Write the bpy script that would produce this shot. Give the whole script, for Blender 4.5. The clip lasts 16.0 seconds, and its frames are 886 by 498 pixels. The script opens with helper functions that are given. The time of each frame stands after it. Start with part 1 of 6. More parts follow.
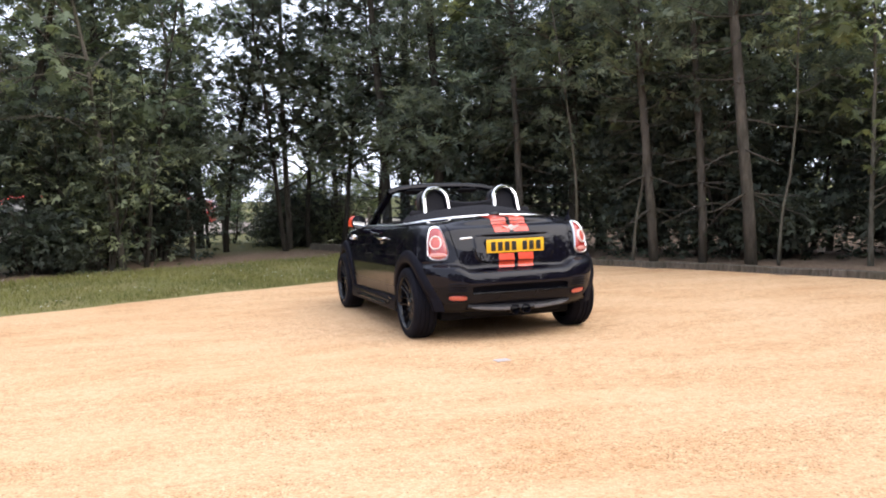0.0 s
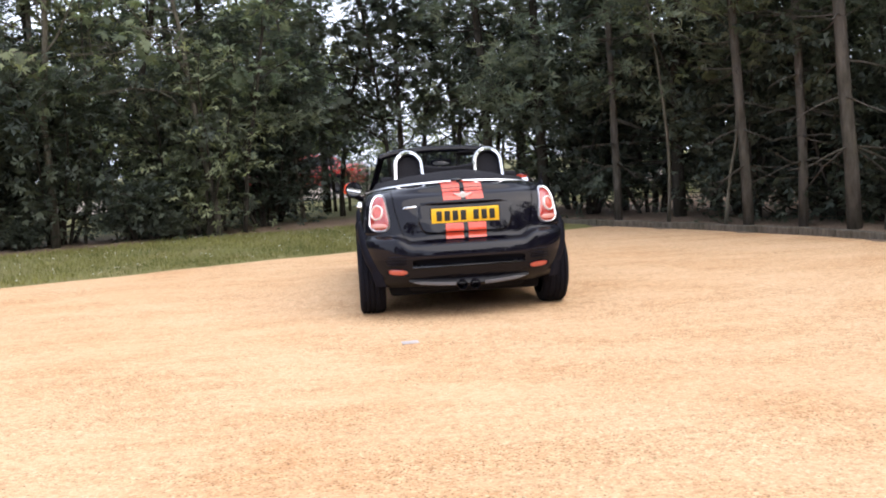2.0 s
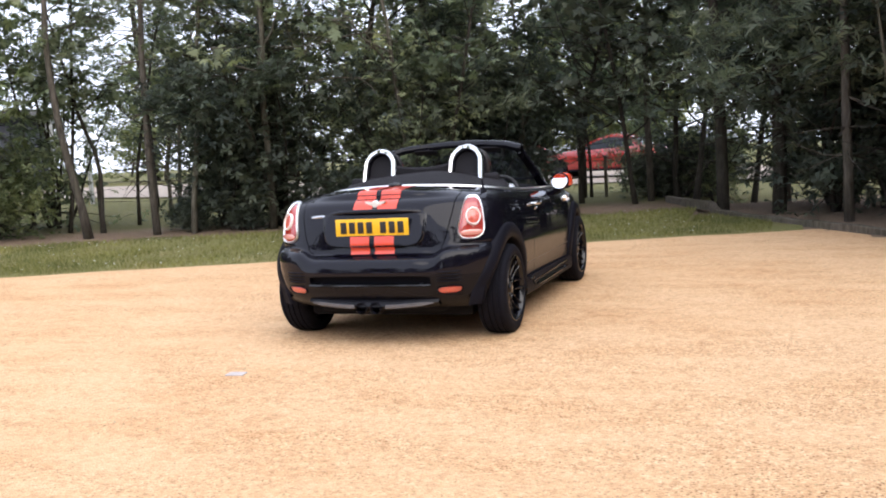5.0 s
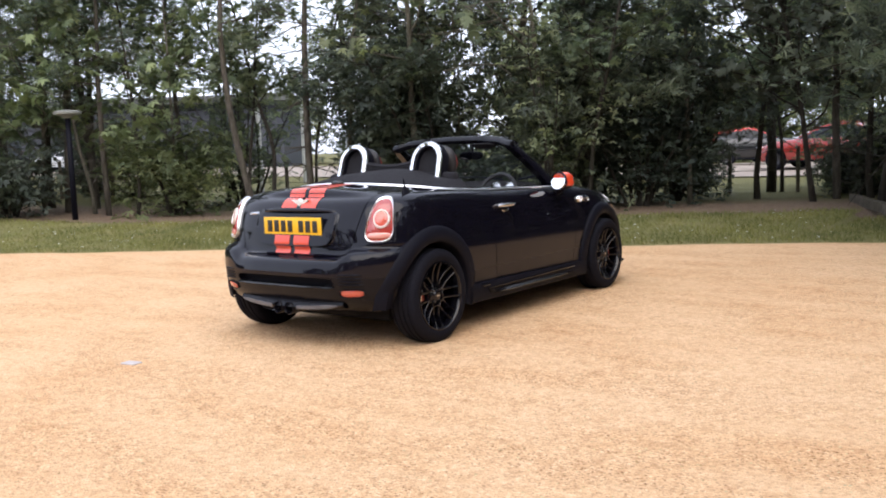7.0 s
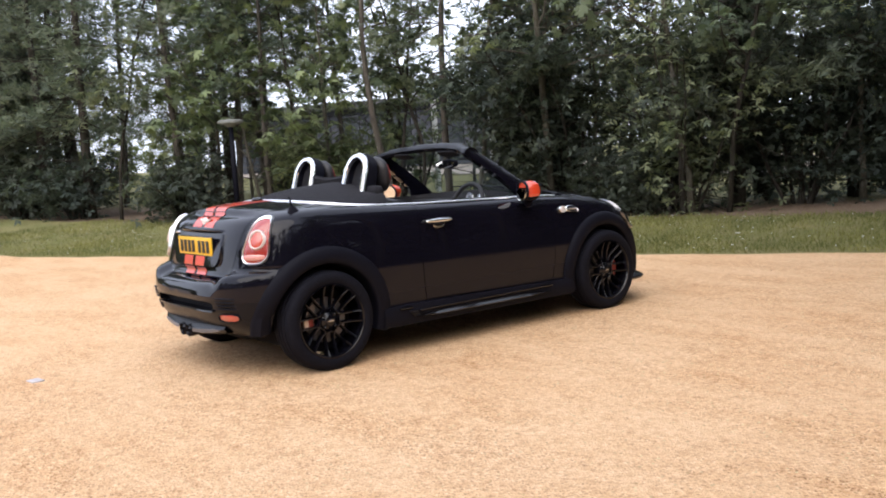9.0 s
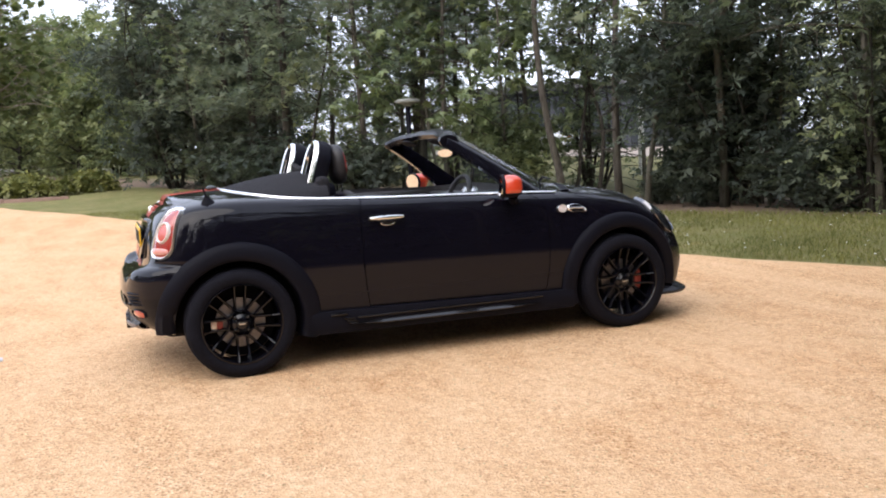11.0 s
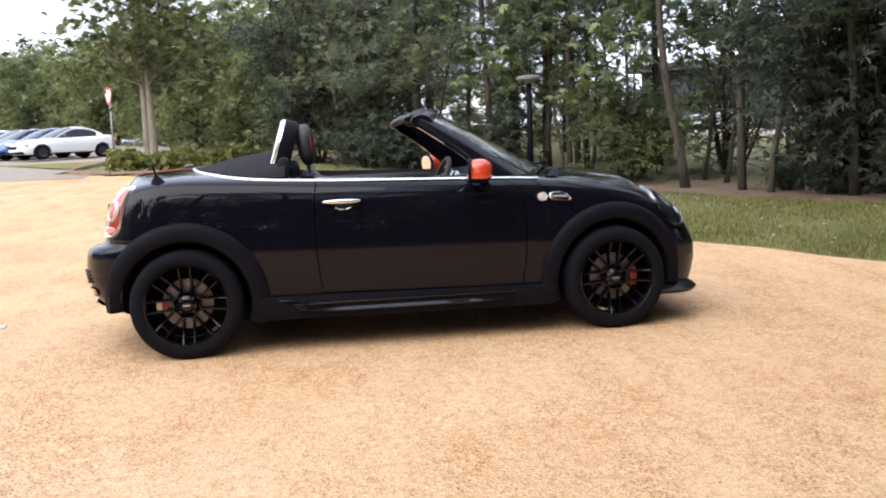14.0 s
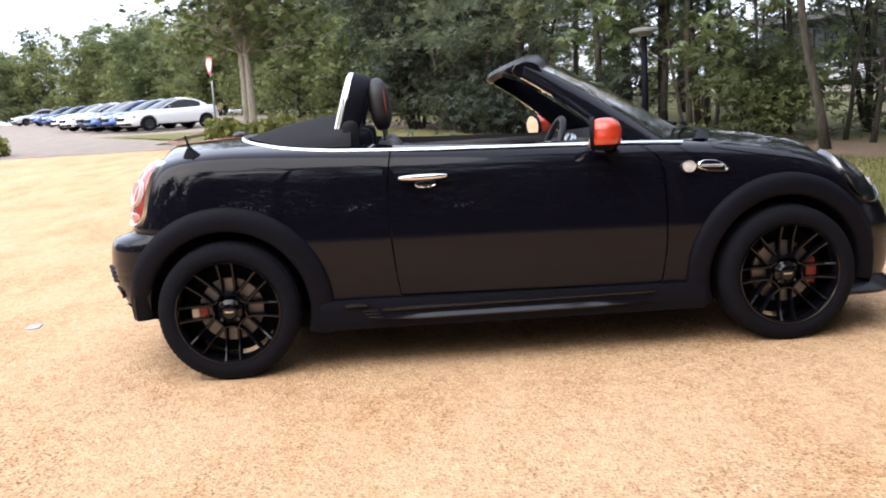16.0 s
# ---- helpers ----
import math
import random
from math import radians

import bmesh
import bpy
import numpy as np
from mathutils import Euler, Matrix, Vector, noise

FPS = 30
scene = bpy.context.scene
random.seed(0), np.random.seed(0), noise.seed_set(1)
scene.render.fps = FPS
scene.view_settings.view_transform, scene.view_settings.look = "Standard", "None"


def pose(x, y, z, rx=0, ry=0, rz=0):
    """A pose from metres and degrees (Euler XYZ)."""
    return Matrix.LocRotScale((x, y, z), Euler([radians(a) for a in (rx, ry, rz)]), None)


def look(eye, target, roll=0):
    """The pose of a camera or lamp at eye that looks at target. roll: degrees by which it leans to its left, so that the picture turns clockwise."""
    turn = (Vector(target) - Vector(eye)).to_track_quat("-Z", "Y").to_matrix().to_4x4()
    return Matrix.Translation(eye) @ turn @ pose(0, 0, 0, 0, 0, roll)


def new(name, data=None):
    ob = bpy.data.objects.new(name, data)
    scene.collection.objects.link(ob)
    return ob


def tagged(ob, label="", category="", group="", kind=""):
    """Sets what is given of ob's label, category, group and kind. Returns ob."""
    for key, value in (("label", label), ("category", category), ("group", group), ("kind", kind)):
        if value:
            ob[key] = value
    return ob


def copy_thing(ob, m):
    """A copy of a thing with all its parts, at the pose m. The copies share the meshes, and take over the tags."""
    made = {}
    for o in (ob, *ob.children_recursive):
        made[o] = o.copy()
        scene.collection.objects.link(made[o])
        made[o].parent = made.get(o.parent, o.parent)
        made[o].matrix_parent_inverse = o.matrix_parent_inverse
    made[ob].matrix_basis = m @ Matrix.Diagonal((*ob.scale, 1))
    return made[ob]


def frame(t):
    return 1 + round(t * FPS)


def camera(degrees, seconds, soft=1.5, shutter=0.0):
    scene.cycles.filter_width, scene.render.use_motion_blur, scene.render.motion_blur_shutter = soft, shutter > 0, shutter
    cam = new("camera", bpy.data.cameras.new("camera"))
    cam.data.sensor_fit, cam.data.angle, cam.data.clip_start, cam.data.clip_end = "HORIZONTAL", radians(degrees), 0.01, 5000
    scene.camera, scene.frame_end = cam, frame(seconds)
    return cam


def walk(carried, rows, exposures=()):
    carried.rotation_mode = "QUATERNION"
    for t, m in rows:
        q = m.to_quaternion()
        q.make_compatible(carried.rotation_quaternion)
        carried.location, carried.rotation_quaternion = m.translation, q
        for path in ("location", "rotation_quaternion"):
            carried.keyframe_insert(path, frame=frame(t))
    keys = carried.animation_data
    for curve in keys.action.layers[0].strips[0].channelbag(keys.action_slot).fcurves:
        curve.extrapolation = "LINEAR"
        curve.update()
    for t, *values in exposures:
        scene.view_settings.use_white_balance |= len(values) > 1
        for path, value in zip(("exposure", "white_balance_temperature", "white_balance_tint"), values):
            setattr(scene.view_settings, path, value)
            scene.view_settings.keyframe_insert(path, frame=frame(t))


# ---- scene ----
cam = camera(52.5, 16.0, soft=1.9)
METRES, EYE, TILT, LEAN, TURN = 14.87, 1.2193, 0.0, 0.0, -17.4
START_X, START_Y = -2.811, -7.458
ROWS = [
    (0.0, 0.0, 0.0, 0.0, -0.11, -3.43, 1.86),
    (0.5, 0.0295, 0.01, 0.0003, 2.07, -4.38, 2.4),
    (1.0, 0.0651, 0.0187, -0.0009, 6.14, -4.49, 2.74),
    (1.5, 0.099, 0.0351, -0.0022, 8.81, -4.65, 1.12),
    (2.0, 0.1353, 0.0537, -0.0022, 13.07, -5.51, 3.17),
    (2.5, 0.17, 0.0765, -0.0032, 17.15, -4.86, 3.05),
    (3.0, 0.201, 0.1028, -0.0029, 21.38, -6.07, 2.96),
    (3.5, 0.233, 0.1288, -0.0026, 26.58, -5.56, 1.99),
    (4.0, 0.2598, 0.1579, -0.0015, 30.56, -5.33, 2.42),
    (6.5, 0.3812, 0.2983, -0.0006, 50.41, -6.36, 2.3),
    (7.0, 0.4003, 0.3333, 0.0, 54.78, -6.11, 2.11),
    (7.5, 0.4141, 0.3701, 0.0007, 58.07, -6.06, 2.7),
    (8.0, 0.4279, 0.4074, 0.0013, 62.62, -6.22, 2.71),
    (8.5, 0.4316, 0.4446, 0.0008, 66.61, -6.23, 2.35),
    (9.0, 0.4379, 0.4823, 0.001, 70.95, -5.78, 3.7),
    (9.5, 0.4374, 0.5193, -0.0011, 76.28, -5.85, 3.46),
    (10.0, 0.4354, 0.5549, -0.0005, 80.73, -6.18, 3.29),
    (12.5, 0.3906, 0.6887, -0.0031, 96.75, -6.69, 2.16),
    (13.0, 0.388, 0.6989, -0.0029, 98.82, -7.18, 2.07),
    (13.5, 0.3874, 0.701, -0.003, 99.06, -6.98, 1.67),
    (14.0, 0.3876, 0.701, -0.0031, 99.34, -7.19, 2.17),
    (14.5, 0.3855, 0.7013, -0.0034, 99.85, -7.4, 2.26),
    (15.0, 0.3833, 0.7036, -0.0039, 101.11, -7.44, 2.67),
    (15.5, 0.353, 0.6964, -0.0064, 104.23, -8.05, 3.2),
    (16.0, 0.309, 0.6854, -0.0061, 105.86, -9.09, 3.41),
]
walk(cam, [(t, pose(START_X, START_Y, EYE, TILT, LEAN, TURN) @ pose(METRES * x, METRES * y, METRES * z, 90 + pitch, roll, yaw)) for t, x, y, z, yaw, pitch, roll in ROWS], exposures=[(0.0, 1.47, 6350, 13), (4.0, 1.45, 6350, 13), (7.0, 1.36, 6350, 13), (8.5, 1.33, 6350, 13), (10.0, 1.38, 6350, 13), (12.5, 1.43, 6350, 13), (14.0, 1.50, 6350, 13), (16.0, 1.58, 6350, 13)])

# ---- world and light ----
world = bpy.data.worlds.new("overcast_sky")
scene.world = world
world.use_nodes = True
wn = world.node_tree.nodes
sky = wn.new("ShaderNodeTexSky")
sky.sky_type = 'NISHITA'
sky.sun_disc = False
sky.sun_elevation = radians(45)
sky.sun_rotation = radians(139)
sky.air_density = 1.0
sky.dust_density = 3.0
sky.ozone_density = 1.0
# a closed layer of bright cloud over the clear sky
cloud = wn.new("ShaderNodeMix")
cloud.data_type = 'RGBA'
cloud.inputs[0].default_value = 0.86
cloud.inputs[7].default_value = (4.85, 5.25, 6.1, 1)
world.node_tree.links.new(sky.outputs[0], cloud.inputs[6])
world.node_tree.links.new(cloud.outputs[2], wn["Background"].inputs[0])
wn["Background"].inputs[1].default_value = 0.14

sun_data = bpy.data.lights.new("sun", 'SUN')
sun_data.energy = 1.15
sun_data.angle = radians(80)
sun_data.color = (1.0, 0.91, 0.76)
sun = new("sun", sun_data)
sun.matrix_world = look((0, 0, 20), (-6.2, 7.2, 20 - 9.6))

# ---- small tools ----


def mat(name, rough=0.6, metal=0.0, spec=0.5, coat=0.0):
    m = bpy.data.materials.new(name)
    m.use_nodes = True
    nt = m.node_tree
    b = nt.nodes["Principled BSDF"]
    b.inputs["Roughness"].default_value = rough
    b.inputs["Metallic"].default_value = metal
    b.inputs["Specular IOR Level"].default_value = spec
    b.inputs["Coat Weight"].default_value = coat
    b.inputs["Coat Roughness"].default_value = 0.02
    return m, nt, b


def texcoord(nt, kind="Object"):
    return nt.nodes.new("ShaderNodeTexCoord").outputs[kind]


def noise_tex(nt, vec, scale, detail=3.0, rough=0.55):
    n = nt.nodes.new("ShaderNodeTexNoise")
    n.inputs["Scale"].default_value = scale
    n.inputs["Detail"].default_value = detail
    n.inputs["Roughness"].default_value = rough
    nt.links.new(vec, n.inputs["Vector"])
    return n.outputs["Fac"]


def voro(nt, vec, scale, out="Color"):
    n = nt.nodes.new("ShaderNodeTexVoronoi")
    n.inputs["Scale"].default_value = scale
    nt.links.new(vec, n.inputs["Vector"])
    return n.outputs[out]


def ramp(nt, fac, stops):
    r = nt.nodes.new("ShaderNodeValToRGB")
    e = r.color_ramp.elements
    while len(e) < len(stops):
        e.new(0.5)
    for el, (p, c) in zip(e, stops):
        el.position = p
        el.color = (*c, 1)
    nt.links.new(fac, r.inputs[0])
    return r.outputs[0]


def mix(nt, fac, a, b, mode='MIX'):
    m = nt.nodes.new("ShaderNodeMix")
    m.data_type = 'RGBA'
    m.blend_type = mode
    for sock, v in ((m.inputs[0], fac), (m.inputs[6], a), (m.inputs[7], b)):
        if isinstance(v, (int, float)):
            sock.default_value = v
        elif isinstance(v, tuple):
            sock.default_value = (*v, 1)
        else:
            nt.links.new(v, sock)
    return m.outputs[2]


def bump(nt, b, height, strength=0.3, dist=0.01):
    n = nt.nodes.new("ShaderNodeBump")
    n.inputs["Strength"].default_value = strength
    n.inputs["Distance"].default_value = dist
    nt.links.new(height, n.inputs["Height"])
    nt.links.new(n.outputs[0], b.inputs["Normal"])


def plain(name, col, rough=0.5, metal=0.0, spec=0.5, coat=0.0, scale=30.0, var=0.12, bmp=0.0):
    """A painted or moulded surface with slight unevenness in colour and gloss."""
    m, nt, b = mat(name, rough, metal, spec, coat)
    v = texcoord(nt)
    f = noise_tex(nt, v, scale)
    lo = tuple(c * (1 - var) for c in col)
    hi = tuple(min(1, c * (1 + var)) for c in col)
    nt.links.new(ramp(nt, f, [(0.3, lo), (0.7, hi)]), b.inputs["Base Color"])
    if bmp:
        bump(nt, b, noise_tex(nt, v, scale * 6), bmp, 0.003)
    return m


def part(name, data, material, parent=None, label=""):
    """One mesh object under a thing or part, from a bmesh or a mesh."""
    if isinstance(data, bmesh.types.BMesh):
        me = bpy.data.meshes.new(name)
        data.to_mesh(me)
        data.free()
    else:
        me = data
    me.name = name
    me.materials.clear()
    me.materials.append(material)
    ob = new(name, me)
    if parent is not None:
        ob.parent = parent
    if label:
        tagged(ob, label)
    return ob


def thing(name, m, label, category, group="", kind=""):
    ob = new(name)
    ob.empty_display_size = 0.2
    ob.matrix_world = m
    return tagged(ob, label, category, group, kind)


def smooth(me, angle=None):
    me.polygons.foreach_set("use_smooth", [True] * len(me.polygons))
    if angle is not None:
        me.set_sharp_from_angle(angle=radians(angle))
    return me


def mesh(verts, faces, sm=True, angle=None):
    me = bpy.data.meshes.new("m")
    me.from_pydata([tuple(v) for v in verts], [], [tuple(f) for f in faces])
    me.update()
    if sm:
        smooth(me, angle)
    return me


def join(parts):
    """Several (verts, faces) into one."""
    V, F = [], []
    for v, f in parts:
        o = len(V)
        V.extend(v)
        F.extend([tuple(i + o for i in q) for q in f])
    return V, F


def grid_faces(n, m, close_u=False, close_v=False, flip=False):
    F = []
    for i in range(n if close_u else n - 1):
        for j in range(m if close_v else m - 1):
            a, b = i * m + j, i * m + (j + 1) % m
            c, d = ((i + 1) % n) * m + (j + 1) % m, ((i + 1) % n) * m + j
            F.append((a, d, c, b) if flip else (a, b, c, d))
    return F


def tube(path, radius, n=8, close=False, cap=True):
    """A round bar along a path; radius is a number or one for each point."""
    P = [Vector(p) for p in path]
    R = radius if hasattr(radius, "__len__") else [radius] * len(P)
    V = []
    ref = None
    for i, p in enumerate(P):
        a = P[i - 1] if (i > 0 or close) else P[i]
        b = P[(i + 1) % len(P)] if (i < len(P) - 1 or close) else P[i]
        t = (b - a).normalized()
        if ref is None:
            ref = t.orthogonal().normalized()
        u = (ref - t * ref.dot(t)).normalized()
        ref = u
        w = t.cross(u)
        for k in range(n):
            q = 2 * math.pi * k / n
            V.append(p + (u * math.cos(q) + w * math.sin(q)) * R[i])
    F = grid_faces(len(P), n, close, True)
    if cap and not close:
        F.append(tuple(range(n))[::-1])
        F.append(tuple(range((len(P) - 1) * n, len(P) * n)))
    return V, F


def box(x0, x1, y0, y1, z0, z1):
    V = [(x, y, z) for x in (x0, x1) for y in (y0, y1) for z in (z0, z1)]
    return V, [(0, 1, 3, 2), (4, 6, 7, 5), (0, 4, 5, 1), (2, 3, 7, 6), (0, 2, 6, 4), (1, 5, 7, 3)]


def rbox(x0, x1, y0, y1, z0, z1, r=0.01, seg=2):
    bm = bmesh.new()
    bmesh.ops.create_cube(bm, size=1)
    for v in bm.verts:
        v.co = Vector(((x0 + x1) / 2 + v.co.x * (x1 - x0), (y0 + y1) / 2 + v.co.y * (y1 - y0), (z0 + z1) / 2 + v.co.z * (z1 - z0)))
    bmesh.ops.bevel(bm, geom=bm.edges[:], offset=r, segments=seg, affect='EDGES', profile=0.5)
    me = bpy.data.meshes.new("m")
    bm.to_mesh(me)
    bm.free()
    return smooth(me, 40)


def blob(cx, cy, cz, rx, ry, rz, p=2.6, n=16, m=24):
    """A superellipsoid: cushions, heads, shells."""
    V = []
    sg = lambda a, q: math.copysign(abs(a) ** (2 / q), a)
    for i in range(n + 1):
        a = -math.pi / 2 + math.pi * i / n
        for j in range(m):
            b = 2 * math.pi * j / m
            V.append((cx + rx * sg(math.cos(a), p) * sg(math.cos(b), p), cy + ry * sg(math.cos(a), p) * sg(math.sin(b), p), cz + rz * sg(math.sin(a), p)))
    return V, grid_faces(n + 1, m, False, True)


def lathe(profile, n=48, axis='x', centre=(0, 0, 0)):
    """Turns (along, radius) points about an axis."""
    V = []
    for a, r in profile:
        for k in range(n):
            q = 2 * math.pi * k / n
            c, s = r * math.cos(q), r * math.sin(q)
            V.append((centre[0] + a, centre[1] + c, centre[2] + s) if axis == 'x' else ((centre[0] + c, centre[1] + a, centre[2] + s) if axis == 'y' else (centre[0] + c, centre[1] + s, centre[2] + a)))
    return V, grid_faces(len(profile), n, False, True)


def catmull(xs, table):
    """Smooth values at xs through rows (x, a, b, ...)."""
    T = np.array(table, float)
    X, out = T[:, 0], []
    for x in xs:
        k = int(np.clip(np.searchsorted(X, x) - 1, 0, len(X) - 2))
        h = X[k + 1] - X[k]
        u = min(1, max(0, (x - X[k]) / h))
        d = lambda i: (T[min(i + 1, len(X) - 1)] - T[max(i - 1, 0)]) / (X[min(i + 1, len(X) - 1)] - X[max(i - 1, 0)])
        p0, p1, m0, m1 = T[k], T[k + 1], d(k) * h, d(k + 1) * h
        out.append(((2 * u**3 - 3 * u**2 + 1) * p0 + (u**3 - 2 * u**2 + u) * m0 + (-2 * u**3 + 3 * u**2) * p1 + (u**3 - u**2) * m1)[1:])
    return np.array(out)


def cut(me, cutter):
    """me with cutter's solid taken away."""
    a, b = new("a", me), new("b", cutter)
    md = a.modifiers.new("c", 'BOOLEAN')
    md.operation, md.solver, md.object = 'DIFFERENCE', 'EXACT', b
    out = bpy.data.meshes.new_from_object(a.evaluated_get(bpy.context.evaluated_depsgraph_get()))
    bpy.data.objects.remove(a)
    bpy.data.objects.remove(b)
    return out


def ribbon(points, thick, axis, lo, hi):
    """A thin solid that follows a line of (a, b) and runs from lo to hi along axis: a cutter for shut lines."""
    P = [Vector(p) for p in points]
    L, R = [], []
    for i, p in enumerate(P):
        t = (P[min(i + 1, len(P) - 1)] - P[max(i - 1, 0)]).normalized()
        n = Vector((-t.y, t.x)) * thick / 2
        L.append(p + n)
        R.append(p - n)
    put = {'x': lambda q, d: (d, q.x, q.y), 'y': lambda q, d: (q.x, d, q.y), 'z': lambda q, d: (q.x, q.y, d)}[axis]
    V = []
    for l, r in zip(L, R):
        V += [put(l, lo), put(l, hi), put(r, hi), put(r, lo)]
    F = grid_faces(len(P), 4, False, True) + [(3, 2, 1, 0), tuple(4 * (len(P) - 1) + k for k in range(4))]
    me = mesh(V, F, False)
    bm = bmesh.new()
    bm.from_mesh(me)
    bmesh.ops.recalc_face_normals(bm, faces=bm.faces[:])
    bm.to_mesh(me)
    bm.free()
    return me

# ---- materials ----
def gravel_material():
    m, nt, b = mat("buff_chippings", 0.9, spec=0.25)
    v = texcoord(nt)
    grain = voro(nt, v, 95.0)
    sep = nt.nodes.new("ShaderNodeSeparateColor")
    nt.links.new(grain, sep.inputs[0])
    c = ramp(nt, sep.outputs[0], [(0.0, (0.39, 0.24, 0.132)), (0.10, (0.535, 0.338, 0.192)), (0.5, (0.62, 0.408, 0.241)), (0.85, (0.678, 0.464, 0.283)), (1.0, (0.745, 0.557, 0.37))])
    mid = ramp(nt, noise_tex(nt, v, 9.0, 5.0, 0.7), [(0.3, (0.84, 0.80, 0.74)), (0.55, (1.0, 1.0, 1.0)), (0.75, (1.06, 1.06, 1.06))])
    c = mix(nt, 1.0, c, mid, 'MULTIPLY')
    big = ramp(nt, noise_tex(nt, v, 0.55, 4.0, 0.6), [(0.32, (0.93, 0.85, 0.76)), (0.5, (1.0, 0.98, 0.95)), (0.68, (1.04, 1.05, 1.07))])
    c = mix(nt, 1.0, c, big, 'MULTIPLY')
    clump = ramp(nt, noise_tex(nt, v, 38.0, 2.0, 0.6), [(0.32, (0.64, 0.56, 0.48)), (0.40, (1.0, 1.0, 1.0))])
    loose = ramp(nt, noise_tex(nt, v, 0.42, 4.0, 0.6), [(0.40, (0.15, 0.15, 0.15)), (0.62, (1.0, 1.0, 1.0))])
    c = mix(nt, loose, c, mix(nt, 1.0, c, clump, 'MULTIPLY'))
    # grit lies in long drifts along the wheel tracks, rolled smooth and pale between
    mp = nt.nodes.new("ShaderNodeMapping")
    mp.inputs["Rotation"].default_value = (0, 0, radians(28))
    mp.inputs["Scale"].default_value = (0.55, 1.7, 1.0)
    nt.links.new(v, mp.inputs[0])
    fleck = ramp(nt, voro(nt, v, 48.0, "Distance"), [(0.17, (0.32, 0.25, 0.185)), (0.31, (1.0, 1.0, 1.0))])
    drift = ramp(nt, noise_tex(nt, mp.outputs[0], 1.1, 6.0, 0.72), [(0.38, (0.06, 0.06, 0.06)), (0.60, (1.0, 1.0, 1.0))])
    rolled = mix(nt, 0.6, c, (0.66, 0.44, 0.262))
    gritty = mix(nt, 1.0, mix(nt, 1.0, c, (0.98, 0.95, 0.915), 'MULTIPLY'), fleck, 'MULTIPLY')
    c = mix(nt, drift, rolled, gritty)
    pale = ramp(nt, noise_tex(nt, v, 21.0, 3.0, 0.7), [(0.34, (0.88, 0.85, 0.82)), (0.50, (1.01, 1.02, 1.02)), (0.68, (1.07, 1.09, 1.10))])
    c = mix(nt, 1.0, c, pale, 'MULTIPLY')
    nt.links.new(c, b.inputs["Base Color"])
    h = nt.nodes.new("ShaderNodeMath")
    h.operation = 'ADD'
    nt.links.new(voro(nt, v, 95.0, "Distance"), h.inputs[0])
    nt.links.new(noise_tex(nt, v, 14.0, 4.0), h.inputs[1])
    bump(nt, b, h.outputs[0], 0.55, 0.012)
    return m


def soil_material():
    m, nt, b = mat("leaf_litter_soil", 0.95, spec=0.2)
    v = texcoord(nt)
    c = ramp(nt, noise_tex(nt, v, 22.0, 5.0, 0.7), [(0.25, (0.08, 0.055, 0.038)), (0.5, (0.19, 0.135, 0.096)), (0.75, (0.31, 0.235, 0.17))])
    g = ramp(nt, noise_tex(nt, v, 60.0, 3.0, 0.7), [(0.3, (0.075, 0.078, 0.028)), (0.7, (0.19, 0.175, 0.075))])
    sx = nt.nodes.new("ShaderNodeSeparateXYZ")
    nt.links.new(v, sx.inputs[0])
    # rough grass takes over behind the trees
    ma = nt.nodes.new("ShaderNodeMath")
    ma.operation = 'MULTIPLY_ADD'
    nt.links.new(sx.outputs[0], ma.inputs[0])
    ma.inputs[1].default_value = -0.42
    nt.links.new(sx.outputs[1], ma.inputs[2])
    sm = nt.nodes.new("ShaderNodeMapRange")
    sm.inputs[1].default_value, sm.inputs[2].default_value = 13.4, 15.4
    ad = nt.nodes.new("ShaderNodeMath")
    ad.operation = 'MULTIPLY_ADD'
    nt.links.new(noise_tex(nt, v, 0.8, 3.0), ad.inputs[0])
    ad.inputs[1].default_value = 3.0
    nt.links.new(ma.outputs[0], ad.inputs[2])
    nt.links.new(ad.outputs[0], sm.inputs[0])
    nt.links.new(mix(nt, sm.outputs[0], c, g), b.inputs["Base Color"])
    bump(nt, b, noise_tex(nt, v, 30.0, 5.0, 0.7), 0.8, 0.04)
    return m


def turf_material(name="mown_turf"):
    m, nt, b = mat(name, 0.95, spec=0.15)
    v = texcoord(nt)
    c = ramp(nt, noise_tex(nt, v, 120.0, 4.0, 0.7), [(0.25, (0.14, 0.135, 0.055)), (0.5, (0.24, 0.22, 0.098)), (0.8, (0.35, 0.31, 0.165))])
    dry = ramp(nt, noise_tex(nt, v, 1.6, 5.0, 0.65), [(0.35, (0.75, 0.85, 0.7)), (0.6, (1.0, 1.0, 1.0)), (0.78, (1.5, 1.28, 1.1))])
    nt.links.new(mix(nt, 1.0, c, dry, 'MULTIPLY'), b.inputs["Base Color"])
    bump(nt, b, noise_tex(nt, v, 90.0, 4.0, 0.7), 0.9, 0.03)
    return m


